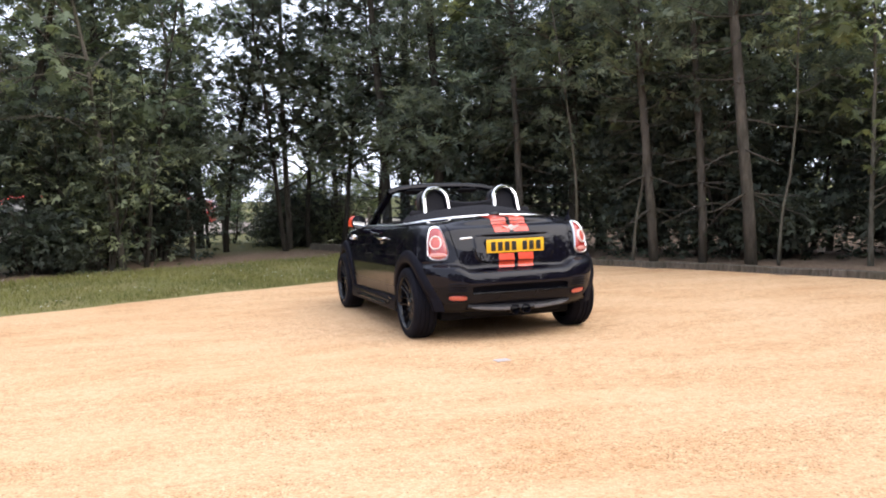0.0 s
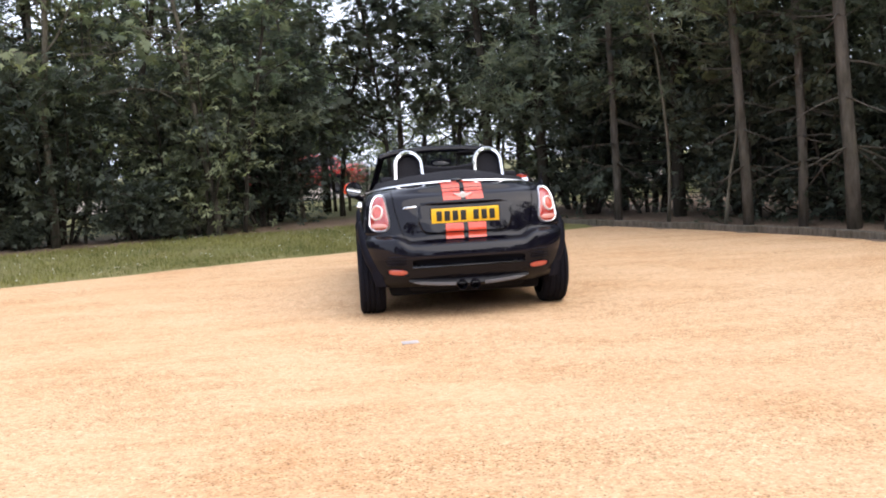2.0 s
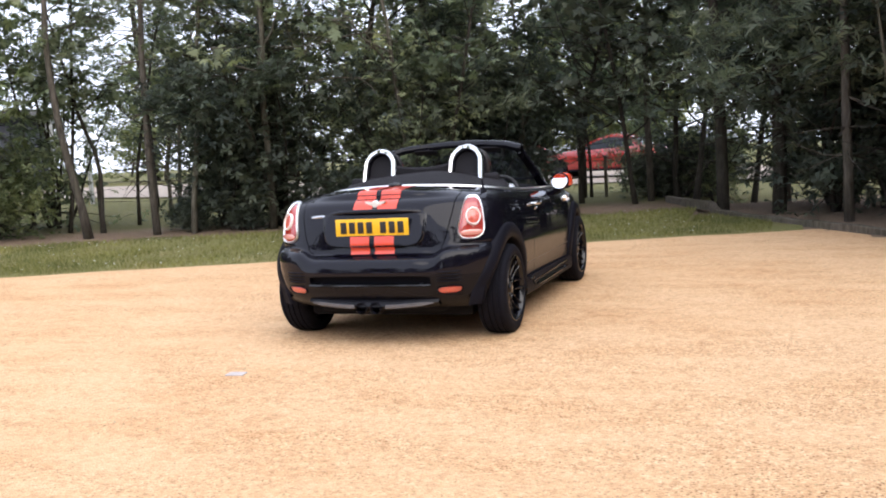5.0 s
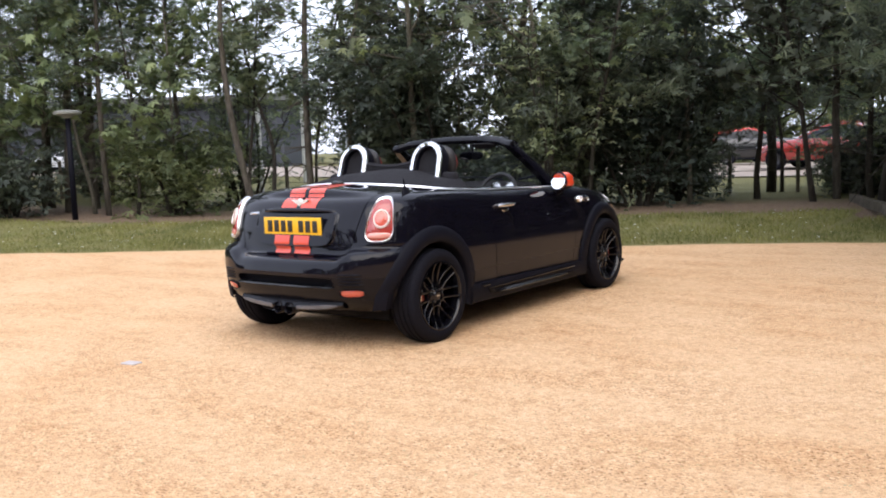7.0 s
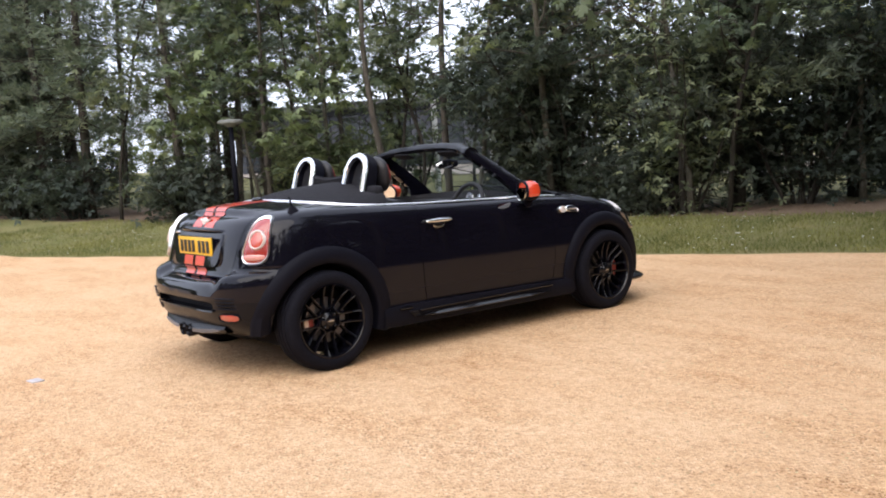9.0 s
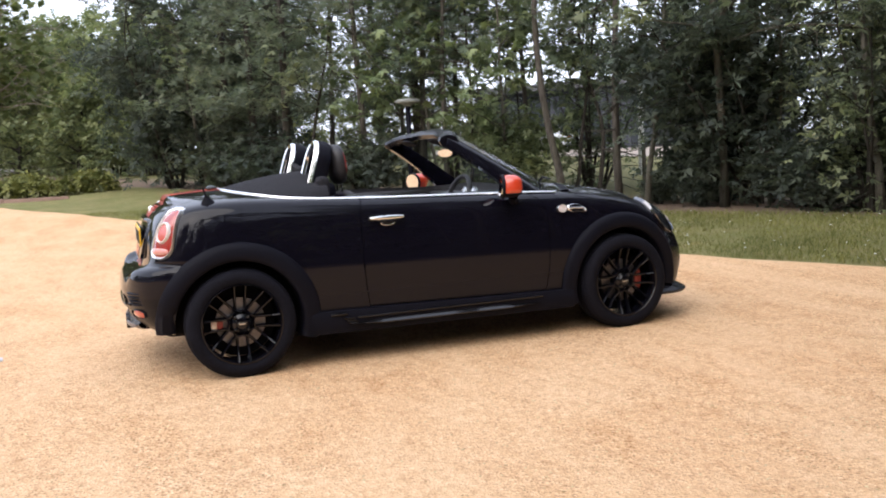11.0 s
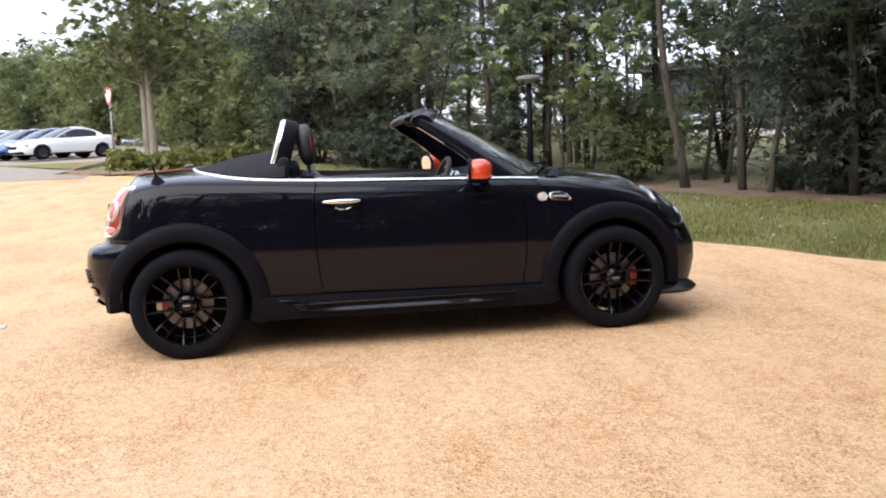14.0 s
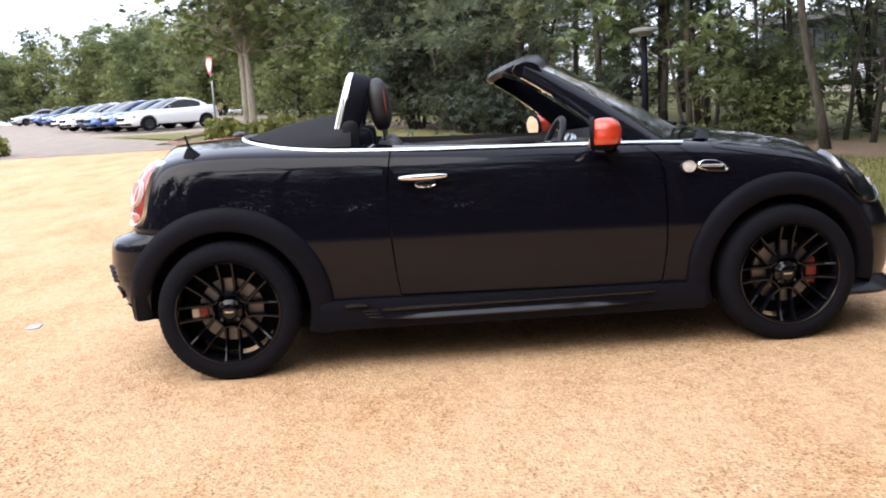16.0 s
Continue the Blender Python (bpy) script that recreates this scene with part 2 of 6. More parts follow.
def leaf_material(name, dark, light, rough=0.5, trans=0.25):
    m, nt, b = mat(name, rough + 0.12, spec=0.2)
    g = nt.nodes.new("ShaderNodeNewGeometry")
    v = texcoord(nt)
    c = ramp(nt, g.outputs["Random Per Island"], [(0.0, dark), (0.55, tuple((a + d) / 2 for a, d in zip(dark, light))), (1.0, light)])
    tint = ramp(nt, noise_tex(nt, v, 0.9, 3.0), [(0.3, (0.7, 0.75, 0.75)), (0.7, (1.25, 1.2, 1.0))])
    c = mix(nt, 1.0, c, tint, 'MULTIPLY')
    oi = nt.nodes.new("ShaderNodeObjectInfo")
    tree = ramp(nt, oi.outputs["Random"], [(0.0, (0.8, 0.86, 0.85)), (1.0, (1.15, 1.1, 1.0))])
    c = mix(nt, 1.0, c, tree, 'MULTIPLY')
    nt.links.new(c, b.inputs["Base Color"])
    if trans:
        t = nt.nodes.new("ShaderNodeBsdfTranslucent")
        nt.links.new(mix(nt, 1.0, c, (1.12, 1.2, 0.88), 'MULTIPLY'), t.inputs[0])
        ms = nt.nodes.new("ShaderNodeMixShader")
        ms.inputs[0].default_value = trans
        nt.links.new(b.outputs[0], ms.inputs[1])
        nt.links.new(t.outputs[0], ms.inputs[2])
        nt.links.new(ms.outputs[0], nt.nodes["Material Output"].inputs[0])
    return m


def bark_material(name, dark, light, scale=14.0):
    m, nt, b = mat(name, 0.95, spec=0.2)
    v = texcoord(nt)
    mp = nt.nodes.new("ShaderNodeMapping")
    mp.inputs["Scale"].default_value = (1, 1, 0.25)
    nt.links.new(v, mp.inputs[0])
    f = noise_tex(nt, mp.outputs[0], scale, 5.0, 0.7)
    c = ramp(nt, f, [(0.3, dark), (0.7, light)])
    big = ramp(nt, noise_tex(nt, v, 1.6, 3.0), [(0.3, (0.75, 0.8, 0.7)), (0.7, (1.1, 1.1, 1.1))])
    nt.links.new(mix(nt, 1.0, c, big, 'MULTIPLY'), b.inputs["Base Color"])
    bump(nt, b, f, 0.9, 0.04)
    return m


GRAVEL = gravel_material()
SOIL = soil_material()
TURF = turf_material()
BLADE = leaf_material("grass_blade", (0.135, 0.135, 0.046), (0.32, 0.295, 0.13), 0.6, 0.3)
DAISY = plain("daisy_petal", (0.8, 0.8, 0.76), 0.7)
STONE = leaf_material("loose_stone", (0.34, 0.21, 0.12), (0.72, 0.56, 0.37), 0.8, 0.0)
ASH = leaf_material("ash_leaf", (0.088, 0.108, 0.088), (0.262, 0.295, 0.21), 0.5, 0.45)
CHESTNUT = leaf_material("chestnut_leaf", (0.11, 0.138, 0.092), (0.31, 0.36, 0.215), 0.45, 0.4)
MAPLE = leaf_material("maple_leaf", (0.105, 0.128, 0.074), (0.265, 0.285, 0.17), 0.5, 0.45)
LIME = leaf_material("lime_leaf", (0.10, 0.13, 0.064), (0.235, 0.27, 0.145), 0.5, 0.45)
NEEDLE = leaf_material("pine_needle", (0.078, 0.097, 0.09), (0.205, 0.235, 0.2), 0.6, 0.45)
SHRUB = leaf_material("shrub_leaf", (0.053, 0.064, 0.063), (0.117, 0.136, 0.12), 0.45, 0.4)
HEDGE = leaf_material("hedge_leaf", (0.10, 0.11, 0.04), (0.28, 0.27, 0.10), 0.5, 0.2)
BARK_PALE = bark_material("pale_bark", (0.06, 0.052, 0.043), (0.165, 0.15, 0.125))
BARK_STREET = bark_material("smooth_grey_bark", (0.20, 0.17, 0.145), (0.42, 0.365, 0.31))
BARK_PINE = bark_material("pine_bark", (0.042, 0.036, 0.032), (0.125, 0.108, 0.094))
BARK_DARK = bark_material("dark_bark", (0.022, 0.019, 0.017), (0.07, 0.06, 0.05))
TIMBER = bark_material("weathered_timber", (0.06, 0.05, 0.042), (0.17, 0.145, 0.12), 20.0)
ROADM = plain("worn_tarmac", (0.27, 0.225, 0.185), 0.9, scale=2.0, var=0.18, bmp=0.3)

# car materials
def black_paint():
    m, nt, b = mat("midnight_black_paint", 0.3, spec=0.0, coat=1.0)
    b.inputs["Coat Roughness"].default_value = 0.03
    b.inputs["Coat IOR"].default_value = 1.36
    v = texcoord(nt)
    f = noise_tex(nt, v, 900.0, 1.0)
    nt.links.new(ramp(nt, f, [(0.3, (0.0036, 0.0034, 0.0070)), (0.75, (0.0062, 0.0058, 0.0112))]), b.inputs["Base Color"])
    dust = noise_tex(nt, v, 3.0, 4.0)
    mr = nt.nodes.new("ShaderNodeMapRange")
    mr.inputs[3].default_value, mr.inputs[4].default_value = 0.25, 0.4
    nt.links.new(dust, mr.inputs[0])
    nt.links.new(mr.outputs[0], b.inputs["Roughness"])
    # a film of dust dulls the lower panels, thrown higher along the flanks behind the front wheels
    sx = nt.nodes.new("ShaderNodeSeparateXYZ")
    nt.links.new(v, sx.inputs[0])
    fling = nt.nodes.new("ShaderNodeMapRange")
    fling.inputs[1].default_value, fling.inputs[2].default_value = -0.35, 0.1
    fling.inputs[3].default_value, fling.inputs[4].default_value = 0.17, -0.10
    nt.links.new(sx.outputs[1], fling.inputs[0])
    film = nt.nodes.new("ShaderNodeMath")
    nt.links.new(sx.outputs[2], film.inputs[0])
    nt.links.new(fling.outputs[0], film.inputs[1])
    low = nt.nodes.new("ShaderNodeMapRange")
    low.inputs[1].default_value, low.inputs[2].default_value = 0.24, 0.57
    low.inputs[3].default_value, low.inputs[4].default_value = 0.34, 0.015
    nt.links.new(film.outputs[0], low.inputs[0])
    nt.links.new(low.outputs[0], b.inputs["Coat Roughness"])
    # panels are never quite flat
    wave = nt.nodes.new("ShaderNodeBump")
    wave.inputs["Strength"].default_value = 0.6
    wave.inputs["Distance"].default_value = 0.004
    nt.links.new(noise_tex(nt, v, 2.2, 1.5), wave.inputs["Height"])
    nt.links.new(wave.outputs[0], b.inputs["Normal"])
    nt.links.new(wave.outputs[0], b.inputs["Coat Normal"])
    return m


PAINT = black_paint()
MATT = plain("matt_black_plastic", (0.0062, 0.0064, 0.0112), 0.55, spec=0.09, scale=160.0, bmp=0.15)
GLOSSBLACK = plain("gloss_black_trim", (0.008, 0.008, 0.010), 0.12)
CHROME = plain("chrome", (0.86, 0.86, 0.87), 0.07, 1.0, var=0.02)
SATIN = plain("satin_silver", (0.62, 0.62, 0.63), 0.25, 1.0, var=0.05)
RED_STRIPE = plain("red_stripe_vinyl", (0.62, 0.055, 0.022), 0.3, coat=0.6, var=0.05)
RED_CAP = plain("chili_red_paint", (0.60, 0.055, 0.018), 0.15, coat=1.0, var=0.04)
YELLOW = plain("yellow_plate", (0.80, 0.46, 0.015), 0.35, var=0.04)
PLATE_BAR = plain("plate_black", (0.012, 0.012, 0.012), 0.5)
RUBBER = plain("tyre_rubber", (0.0066, 0.0068, 0.0112), 0.8, spec=0.12, scale=60.0, var=0.25, bmp=0.1)
RIMM = plain("gloss_black_alloy", (0.0035, 0.0035, 0.006), 0.10, spec=0.42)
SATINBLACK = plain("satin_black_bumper", (0.0055, 0.0055, 0.0085), 0.26, spec=0.2, scale=6.0)
DISC = plain("brake_disc_steel", (0.21, 0.20, 0.21), 0.4, 0.7, scale=80.0)
CALIPER = plain("red_caliper", (0.20, 0.022, 0.014), 0.45)
FABRIC = plain("black_canvas", (0.016, 0.0155, 0.019), 0.9, spec=0.2, scale=260.0, var=0.3, bmp=0.4)
LEATHER = plain("black_leather", (0.018, 0.017, 0.020), 0.5, scale=120.0, var=0.2, bmp=0.3)
PIPING = plain("red_piping", (0.22, 0.022, 0.016), 0.6)
DARKWELL = plain("wheel_well_felt", (0.010, 0.010, 0.012), 0.95, spec=0.1)
MIRROR = plain("mirror_silver", (0.88, 0.88, 0.88), 0.02, 1.0, var=0.01)


def lens(name, col, rough=0.08, var=0.25):
    m = plain(name, col, rough, spec=0.6, coat=1.0, scale=140.0, var=var)
    return m


REDLENS = lens("red_lamp_lens", (0.33, 0.035, 0.028))
PINKLENS = lens("orange_red_lens", (0.50, 0.085, 0.055))
AMBERLENS = lens("pale_pink_lens", (0.60, 0.25, 0.21))
CLEARLENS = lens("clear_lamp_lens", (0.74, 0.68, 0.66))


def glass_material(name, col=(0.8, 0.86, 0.84)):
    m, nt, b = mat(name, 0.02)
    tr = nt.nodes.new("ShaderNodeBsdfTransparent")
    tr.inputs[0].default_value = (*col, 1)
    gl = nt.nodes.new("ShaderNodeBsdfGlossy")
    gl.inputs["Roughness"].default_value = 0.02
    lw = nt.nodes.new("ShaderNodeLayerWeight")
    pw = nt.nodes.new("ShaderNodeMath")
    pw.operation = 'POWER'
    pw.inputs[1].default_value = 3.0
    nt.links.new(lw.outputs["Facing"], pw.inputs[0])
    fr = nt.nodes.new("ShaderNodeMath")
    fr.operation = 'MULTIPLY_ADD'
    fr.inputs[1].default_value, fr.inputs[2].default_value = 0.9, 0.08
    nt.links.new(pw.outputs[0], fr.inputs[0])
    ms = nt.nodes.new("ShaderNodeMixShader")
    nt.links.new(fr.outputs[0], ms.inputs[0])
    nt.links.new(tr.outputs[0], ms.inputs[1])
    nt.links.new(gl.outputs[0], ms.inputs[2])
    nt.links.new(ms.outputs[0], nt.nodes["Material Output"].inputs[0])
    return m


GLASS = glass_material("windscreen_glass")
BELTCHROME = plain("brushed_chrome", (0.88, 0.88, 0.89), 0.34, 1.0, var=0.03)
SMOKED = plain("smoked_chrome", (0.20, 0.20, 0.21), 0.15, 1.0)
DARKGLASS = plain("dark_car_glass", (0.010, 0.012, 0.015), 0.10, spec=0.28)

# ---- the land ----
def ramp01(a, b, x):
    u = min(1.0, max(0.0, (x - a) / (b - a)))
    return u * u * (3 - 2 * u)


KERB = [(0.4, 12.6), (1.0, 11.1), (1.8, 9.4), (2.8, 7.6), (3.85, 5.8), (4.7, 4.0), (5.4, 2.2), (5.98, 0.7), (6.4, -1.0), (6.8, -4.0), (7.4, -9.0), (8.2, -16.0), (9.0, -24.0)]


def kerb_y(x):
    """The border of the court on its wooded side: y for x."""
    xs, ys = [p[0] for p in KERB], [p[1] for p in KERB]
    return float(np.interp(x, xs, ys))


def near_edge(x):
    """Where the turf begins."""
    return 5.83 + 0.452 * x - 0.004 * max(0.0, -x - 4) ** 2 + 0.05 * math.sin(x * 1.9) + 0.03 * math.sin(x * 5.3)


def far_edge(x):
    """Where the turf ends and the wood's floor begins."""
    return 9.25 + 0.42 * x + 0.07 * math.sin(x * 1.3) + 0.05 * math.sin(x * 4.1)


def land(x, y):
    """Height of the ground."""
    z = 0.034 * max(0.0, -x - 9.0) * ramp01(-9, -14, x)
    if x < -37:
        z = 0.68 + 0.0185 * min(-x - 37, 60)
    elif x < -21:
        z = 0.408 + 0.017 * (-x - 21)
    z += 0.18 * ramp01(14, 28, y) * ramp01(-16, -8, x)
    d = (y - far_edge(x)) if x < 1.2 else -9.0
    z += 0.13 * ramp01(-3.5, 0.8, d)
    k = x - float(np.interp(-y, [-p[1] for p in KERB], [p[0] for p in KERB]))
    z += 0.10 * ramp01(-0.1, 0.5, k) * (1 if y < 12.5 else 0)
    return z


def sheet(xs, ylo, yhi, n, lift=0.0, rough=0.0):
    """A strip of ground between two borders, lying on the land."""
    V = []
    for x in xs:
        a, b = ylo(x), yhi(x)
        for j in range(n):
            y = a + (b - a) * j / (n - 1)
            V.append((x, y, land(x, y) + lift + rough * noise.noise((x * 0.6, y * 0.6, 3.0))))
    return V, grid_faces(len(xs), n, flip=True)


def axis_steps(lo, hi, fine_lo, fine_hi, fine, n_out):
    a = [lo + (fine_lo - lo) * (1 - (1 - i / n_out) ** 3) for i in range(n_out)]
    b = list(np.arange(fine_lo, fine_hi, fine))
    c = [fine_hi + (hi - fine_hi) * (i / n_out) ** 3 for i in range(n_out + 1)]
    return a + b + c


gx = axis_steps(-1500, 1500, -45, 25, 0.7, 16)
gy = axis_steps(-1500, 1500, -30, 40, 0.7, 16)
GV = [(x, y, land(x, y) - 0.03 + 0.05 * max(0, noise.noise((x * 0.7, y * 0.7, 0))) * (1 if y > far_edge(min(x, 1)) + 0.4 else 0)) for x in gx for y in gy]
ground = part("ground", mesh(GV, grid_faces(len(gx), len(gy), flip=True)), SOIL)
tagged(ground, "brown leaf-littered woodland floor running into rough grass", "ground", kind="structure")

court_x = list(np.arange(-21.0, 9.01, 0.25))
court = part("gravel_court", mesh(*sheet(court_x, lambda x: -22.0, lambda x: min(near_edge(x), kerb_y(x) - 0.02) if x > 0.4 else near_edge(x), 180, 0.004)), GRAVEL)
tagged(court, "wide court of pale buff rolled chippings", "gravel", kind="structure")

turf_x = list(np.arange(-34.0, 3.0, 0.2))
TV, TF = sheet(turf_x, lambda x: near_edge(x) - 0.03, lambda x: max(near_edge(x) + 0.02, min(far_edge(x), kerb_y(x) - 0.05) if x > 0.4 else far_edge(x)), 30, 0.022, 0.02)
# the near border dips under the chippings
for i in range(len(turf_x)):
    x, y, z = TV[i * 30]
    TV[i * 30] = (x, y, land(x, y) - 0.02)
turf = part("turf_strip", mesh(TV, TF), TURF)
tagged(turf, "strip of mown, slightly dry grass along the court", "grass", kind="structure")

# loose blades and daisies
rng = np.random.default_rng(4)


def scatter_tris(name, pts, tri_of, material, label, category):
    V, F = [], []
    for p in pts:
        v, f = tri_of(p)
        o = len(V)
        V.extend(v)
        F.extend([tuple(i + o for i in q) for q in f])
    ob = part(name, mesh(V, F, False), material)
    return tagged(ob, label, category, kind="stuff")


def blade(p):
    x, y, z = p
    a = rng.uniform(0, 6.28)
    h = rng.uniform(0.025, 0.075)
    w = 0.006
    dx, dy = math.cos(a) * w, math.sin(a) * w
    lx, ly = rng.normal(0, 0.025, 2)
    return [(x - dx, y - dy, z), (x + dx, y + dy, z), (x + lx, y + ly, z + h)], [(0, 1, 2)]


pts = []
while len(pts) < 52000:
    x = rng.uniform(-15, 2.4)
    y = rng.uniform(near_edge(x) - 0.05, far_edge(x) + 0.2)
    if x > 0.4 and y > kerb_y(x) - 0.1:
        continue
    if noise.noise((x * 0.8, y * 0.8, 7)) < rng.uniform(-0.9, 0.3):
        continue
    pts.append((x, y, land(x, y) + 0.018))
scatter_tris("grass_blades", pts, blade, BLADE, "short uneven blades of mown grass", "grass")


def daisy(p):
    x, y, z = p
    r = rng.uniform(0.010, 0.017)
    V = [(x + r * math.cos(k * 1.0472), y + r * math.sin(k * 1.0472), z + rng.uniform(0, 0.006)) for k in range(6)]
    return V + [(x, y, z + 0.006)], [(k, (k + 1) % 6, 6) for k in range(6)]


pts = []
for k in range(330):
    x = rng.uniform(-14, 1.5)
    y = rng.uniform(near_edge(x), far_edge(x))
    pts.append((x, y, land(x, y) + 0.06))
scatter_tris("daisies", pts, daisy, DAISY, "small white daisies dotted through the grass", "flowers")


def pebble(p):
    x, y, z = p
    r = rng.uniform(0.004, 0.010)
    a = rng.uniform(0, 6.28)
    V = [(x + r * math.cos(a + k * 1.5708) * rng.uniform(0.7, 1.2), y + r * math.sin(a + k * 1.5708) * rng.uniform(0.7, 1.2), z) for k in range(4)]
    return V + [(x, y, z + r * 0.5)], [(k, (k + 1) % 4, 4) for k in range(4)]


pts = []
while len(pts) < 26000:
    x, y = rng.uniform(-6, 6.2), rng.uniform(-7, 6)
    if y > near_edge(x) - 0.02 or y > kerb_y(max(x, 0.5)) - 0.1:
        continue
    pts.append((x, y, 0.003))
scatter_tris("loose_chippings", pts, pebble, STONE, "loose buff and brown chippings on the court", "gravel")

# timber edging along the wooded border, in lengths
def edging(p, q, k):
    a, b = Vector((*p, 0)), Vector((*q, 0))
    t = (b - a).normalized()
    n = Vector((t.y, -t.x, 0))
    V = []
    for i in range(7):
        c = a + (b - a) * (0.004 + 0.992 * i / 6)
        c.z = land(c.x - 0.3, c.y)
        w, h = 0.05, 0.105 + 0.018 * noise.noise((i * 0.9, k * 3.1, 0))
        off = 0.014 * noise.noise((i * 0.7, k * 2.3, 5))
        for du, dz in ((-w, -0.05), (-w, h - 0.012), (-w + 0.012, h), (w - 0.012, h), (w, h - 0.012), (w, -0.05)):
            V.append(c + n * (du + off) + Vector((0, 0, dz)))
    F = grid_faces(7, 6, False, True) + [(0, 1, 2, 3, 4, 5), (41, 40, 39, 38, 37, 36)]
    return mesh(V, F, True, 35)


pieces = []
dense = []
for a, b in zip(KERB[:-1], KERB[1:]):
    for i in range(12):
        dense.append((a[0] + (b[0] - a[0]) * i / 12, a[1] + (b[1] - a[1]) * i / 12))
start = dense[0]
for p in dense[1:]:
    if math.dist(start, p) > 1.9:
        pieces.append((start, p))
        start = p
kerb = thing("timber_edging", Matrix(), "weathered grey timber edging half buried in soil", "edging", kind="structure")
for k, (p, q) in enumerate(pieces):
    part("timber", edging(p, q, k), TIMBER, kerb)

# small inspection cover let into the court
cover = part("ground_plate", rbox(-0.055, 0.055, -0.038, 0.038, 0.0, 0.008, 0.003), plain("galvanised_plate", (0.50, 0.46, 0.46), 0.6, 0.3), None)
cover.matrix_world = pose(-0.49, -1.40, 0.004, 0, 0, 8)
tagged(cover, "small flat grey metal plate let into the gravel", "plate")

# ---- the roadster ----
BODY_LEVELS = [(0.0, 0.735, -0.452, 3.055), (0.05, 0.775, -0.512, 3.105), (0.12, 0.780, -0.562, 3.125), (0.22, 0.789, -0.59, 3.135), (0.34, 0.797, -0.607, 3.145), (0.42, 0.802, -0.605, 3.142), (0.475, 0.804, -0.600, 3.140), (0.512, 0.804, -0.590, 3.138), (0.536, 0.803, -0.572, 3.133), (0.551, 0.802, -0.543, 3.13), (0.562, 0.801, -0.505, 3.128), (0.585, 0.8, -0.483, 3.12), (0.65, 0.7965, -0.47, 3.105), (0.75, 0.789, -0.455, 3.065), (0.85, 0.7785, -0.433, 3.005), (0.895, 0.771, -0.418, 2.955), (0.925, 0.7625, -0.405, 2.925), (0.955, 0.7475, -0.388, 2.89), (0.98, 0.727, -0.362, 2.845), (1.0, 0.692, -0.325, 2.785)]
BELT = [(-0.62, 0.95), (-0.3, 0.965), (0.0, 0.98), (0.4, 0.968), (0.8, 0.95), (1.4, 0.932), (1.9, 0.915), (2.2, 0.893), (2.5, 0.853), (2.8, 0.795), (3.0, 0.735), (3.16, 0.66)]


def ring(w, yr, yf, mid_r, mid_f, p_r, p_f, n, bow=0.0):
    """Half a plan outline, from the rear's middle round one side to the nose's middle, in even steps."""
    P = []
    for i in range(801):
        th = math.pi * i / 800
        c, s = abs(math.sin(th)), math.cos(th)
        if s > 0:
            x = w * c ** (2 / p_r)
            P.append((x, mid_r - (mid_r - yr - bow * (x / w) ** 3.4) * s ** (2 / p_r)))
        else:
            P.append((w * c ** (2 / p_f), mid_f + (yf - mid_f) * (-s) ** (2 / p_f)))
    P = np.array(P)
    d = np.concatenate([[0], np.cumsum(np.hypot(*np.diff(P, axis=0).T))])
    u = np.linspace(0, d[-1], n)
    return np.stack([np.interp(u, d, P[:, 0]), np.interp(u, d, P[:, 1])], 1)


def shell(levels, belt, z0, mids, ps, crown, n=110, m=46, rows=12, bow=0.0):
    """A closed body: rings of plan outline from sill to belt, then a crowned deck across the top."""
    vs = np.linspace(0, 1, m)
    L = catmull(vs, levels)
    V = []
    for v, (w, yr, yf) in zip(vs, L):
        half = ring(w, yr, yf, *mids, *ps, n, bow(v) if callable(bow) else bow)
        B = catmull(half[:, 1], belt)[:, 0]
        row = []
        for (x, y), b in zip(half, B):
            zl = z0(y) if callable(z0) else z0
            row.append((x, y, zl + (b - zl) * v))
        full = row + [(-x, y, z) for x, y, z in row[-2:0:-1]]
        V.extend(full)
    N = 2 * n - 2
    F = grid_faces(m, N, False, True)
    top = (m - 1) * N
    # deck rows across
    prev = None
    for i in range(1, n - 1):
        r, l = top + i, top + N - i
        a, b = Vector(V[r]), Vector(V[l])
        cols = [r]
        for k in range(1, rows):
            t = k / rows
            p = a.lerp(b, t)
            q = 2 * t - 1
            e = min(1.0, abs(a.x) / 0.45)
            p.z += crown(p.y) * (1 - q * q) ** 0.8 * e
            V.append(tuple(p))
            cols.append(len(V) - 1)
        cols.append(l)
        if prev is None:
            for k in range(rows):
                F.append((top, cols[k], cols[k + 1]))
        else:
            for k in range(rows):
                F.append((prev[k], cols[k], cols[k + 1], prev[k + 1]))
        prev = cols
    for k in range(rows):
        F.append((top + n - 1, prev[k + 1], prev[k]))
    # floor
    prev = None
    for i in range(1, n - 1):
        cols = (i, N - i)
        if prev is None:
            F.append((0, cols[1], cols[0]))
        else:
            F.append((prev[0], prev[1], cols[1], cols[0]))
        prev = cols
    F.append((n - 1, prev[0], prev[1]))
    me = mesh(V, F)
    bm = bmesh.new()
    bm.from_mesh(me)
    bmesh.ops.recalc_face_normals(bm, faces=bm.faces[:])
    bm.to_mesh(me)
    bm.free()
    return smooth(me)


REAR_AXLE, FRONT_AXLE, HUB_Z = 0.0, 2.462, 0.303
from mathutils.bvhtree import BVHTree


def solid(V, F):
    me = mesh(V, F, False)
    bm = bmesh.new()
    bm.from_mesh(me)
    bmesh.ops.recalc_face_normals(bm, faces=bm.faces[:])
    bm.to_mesh(me)
    bm.free()
    return me


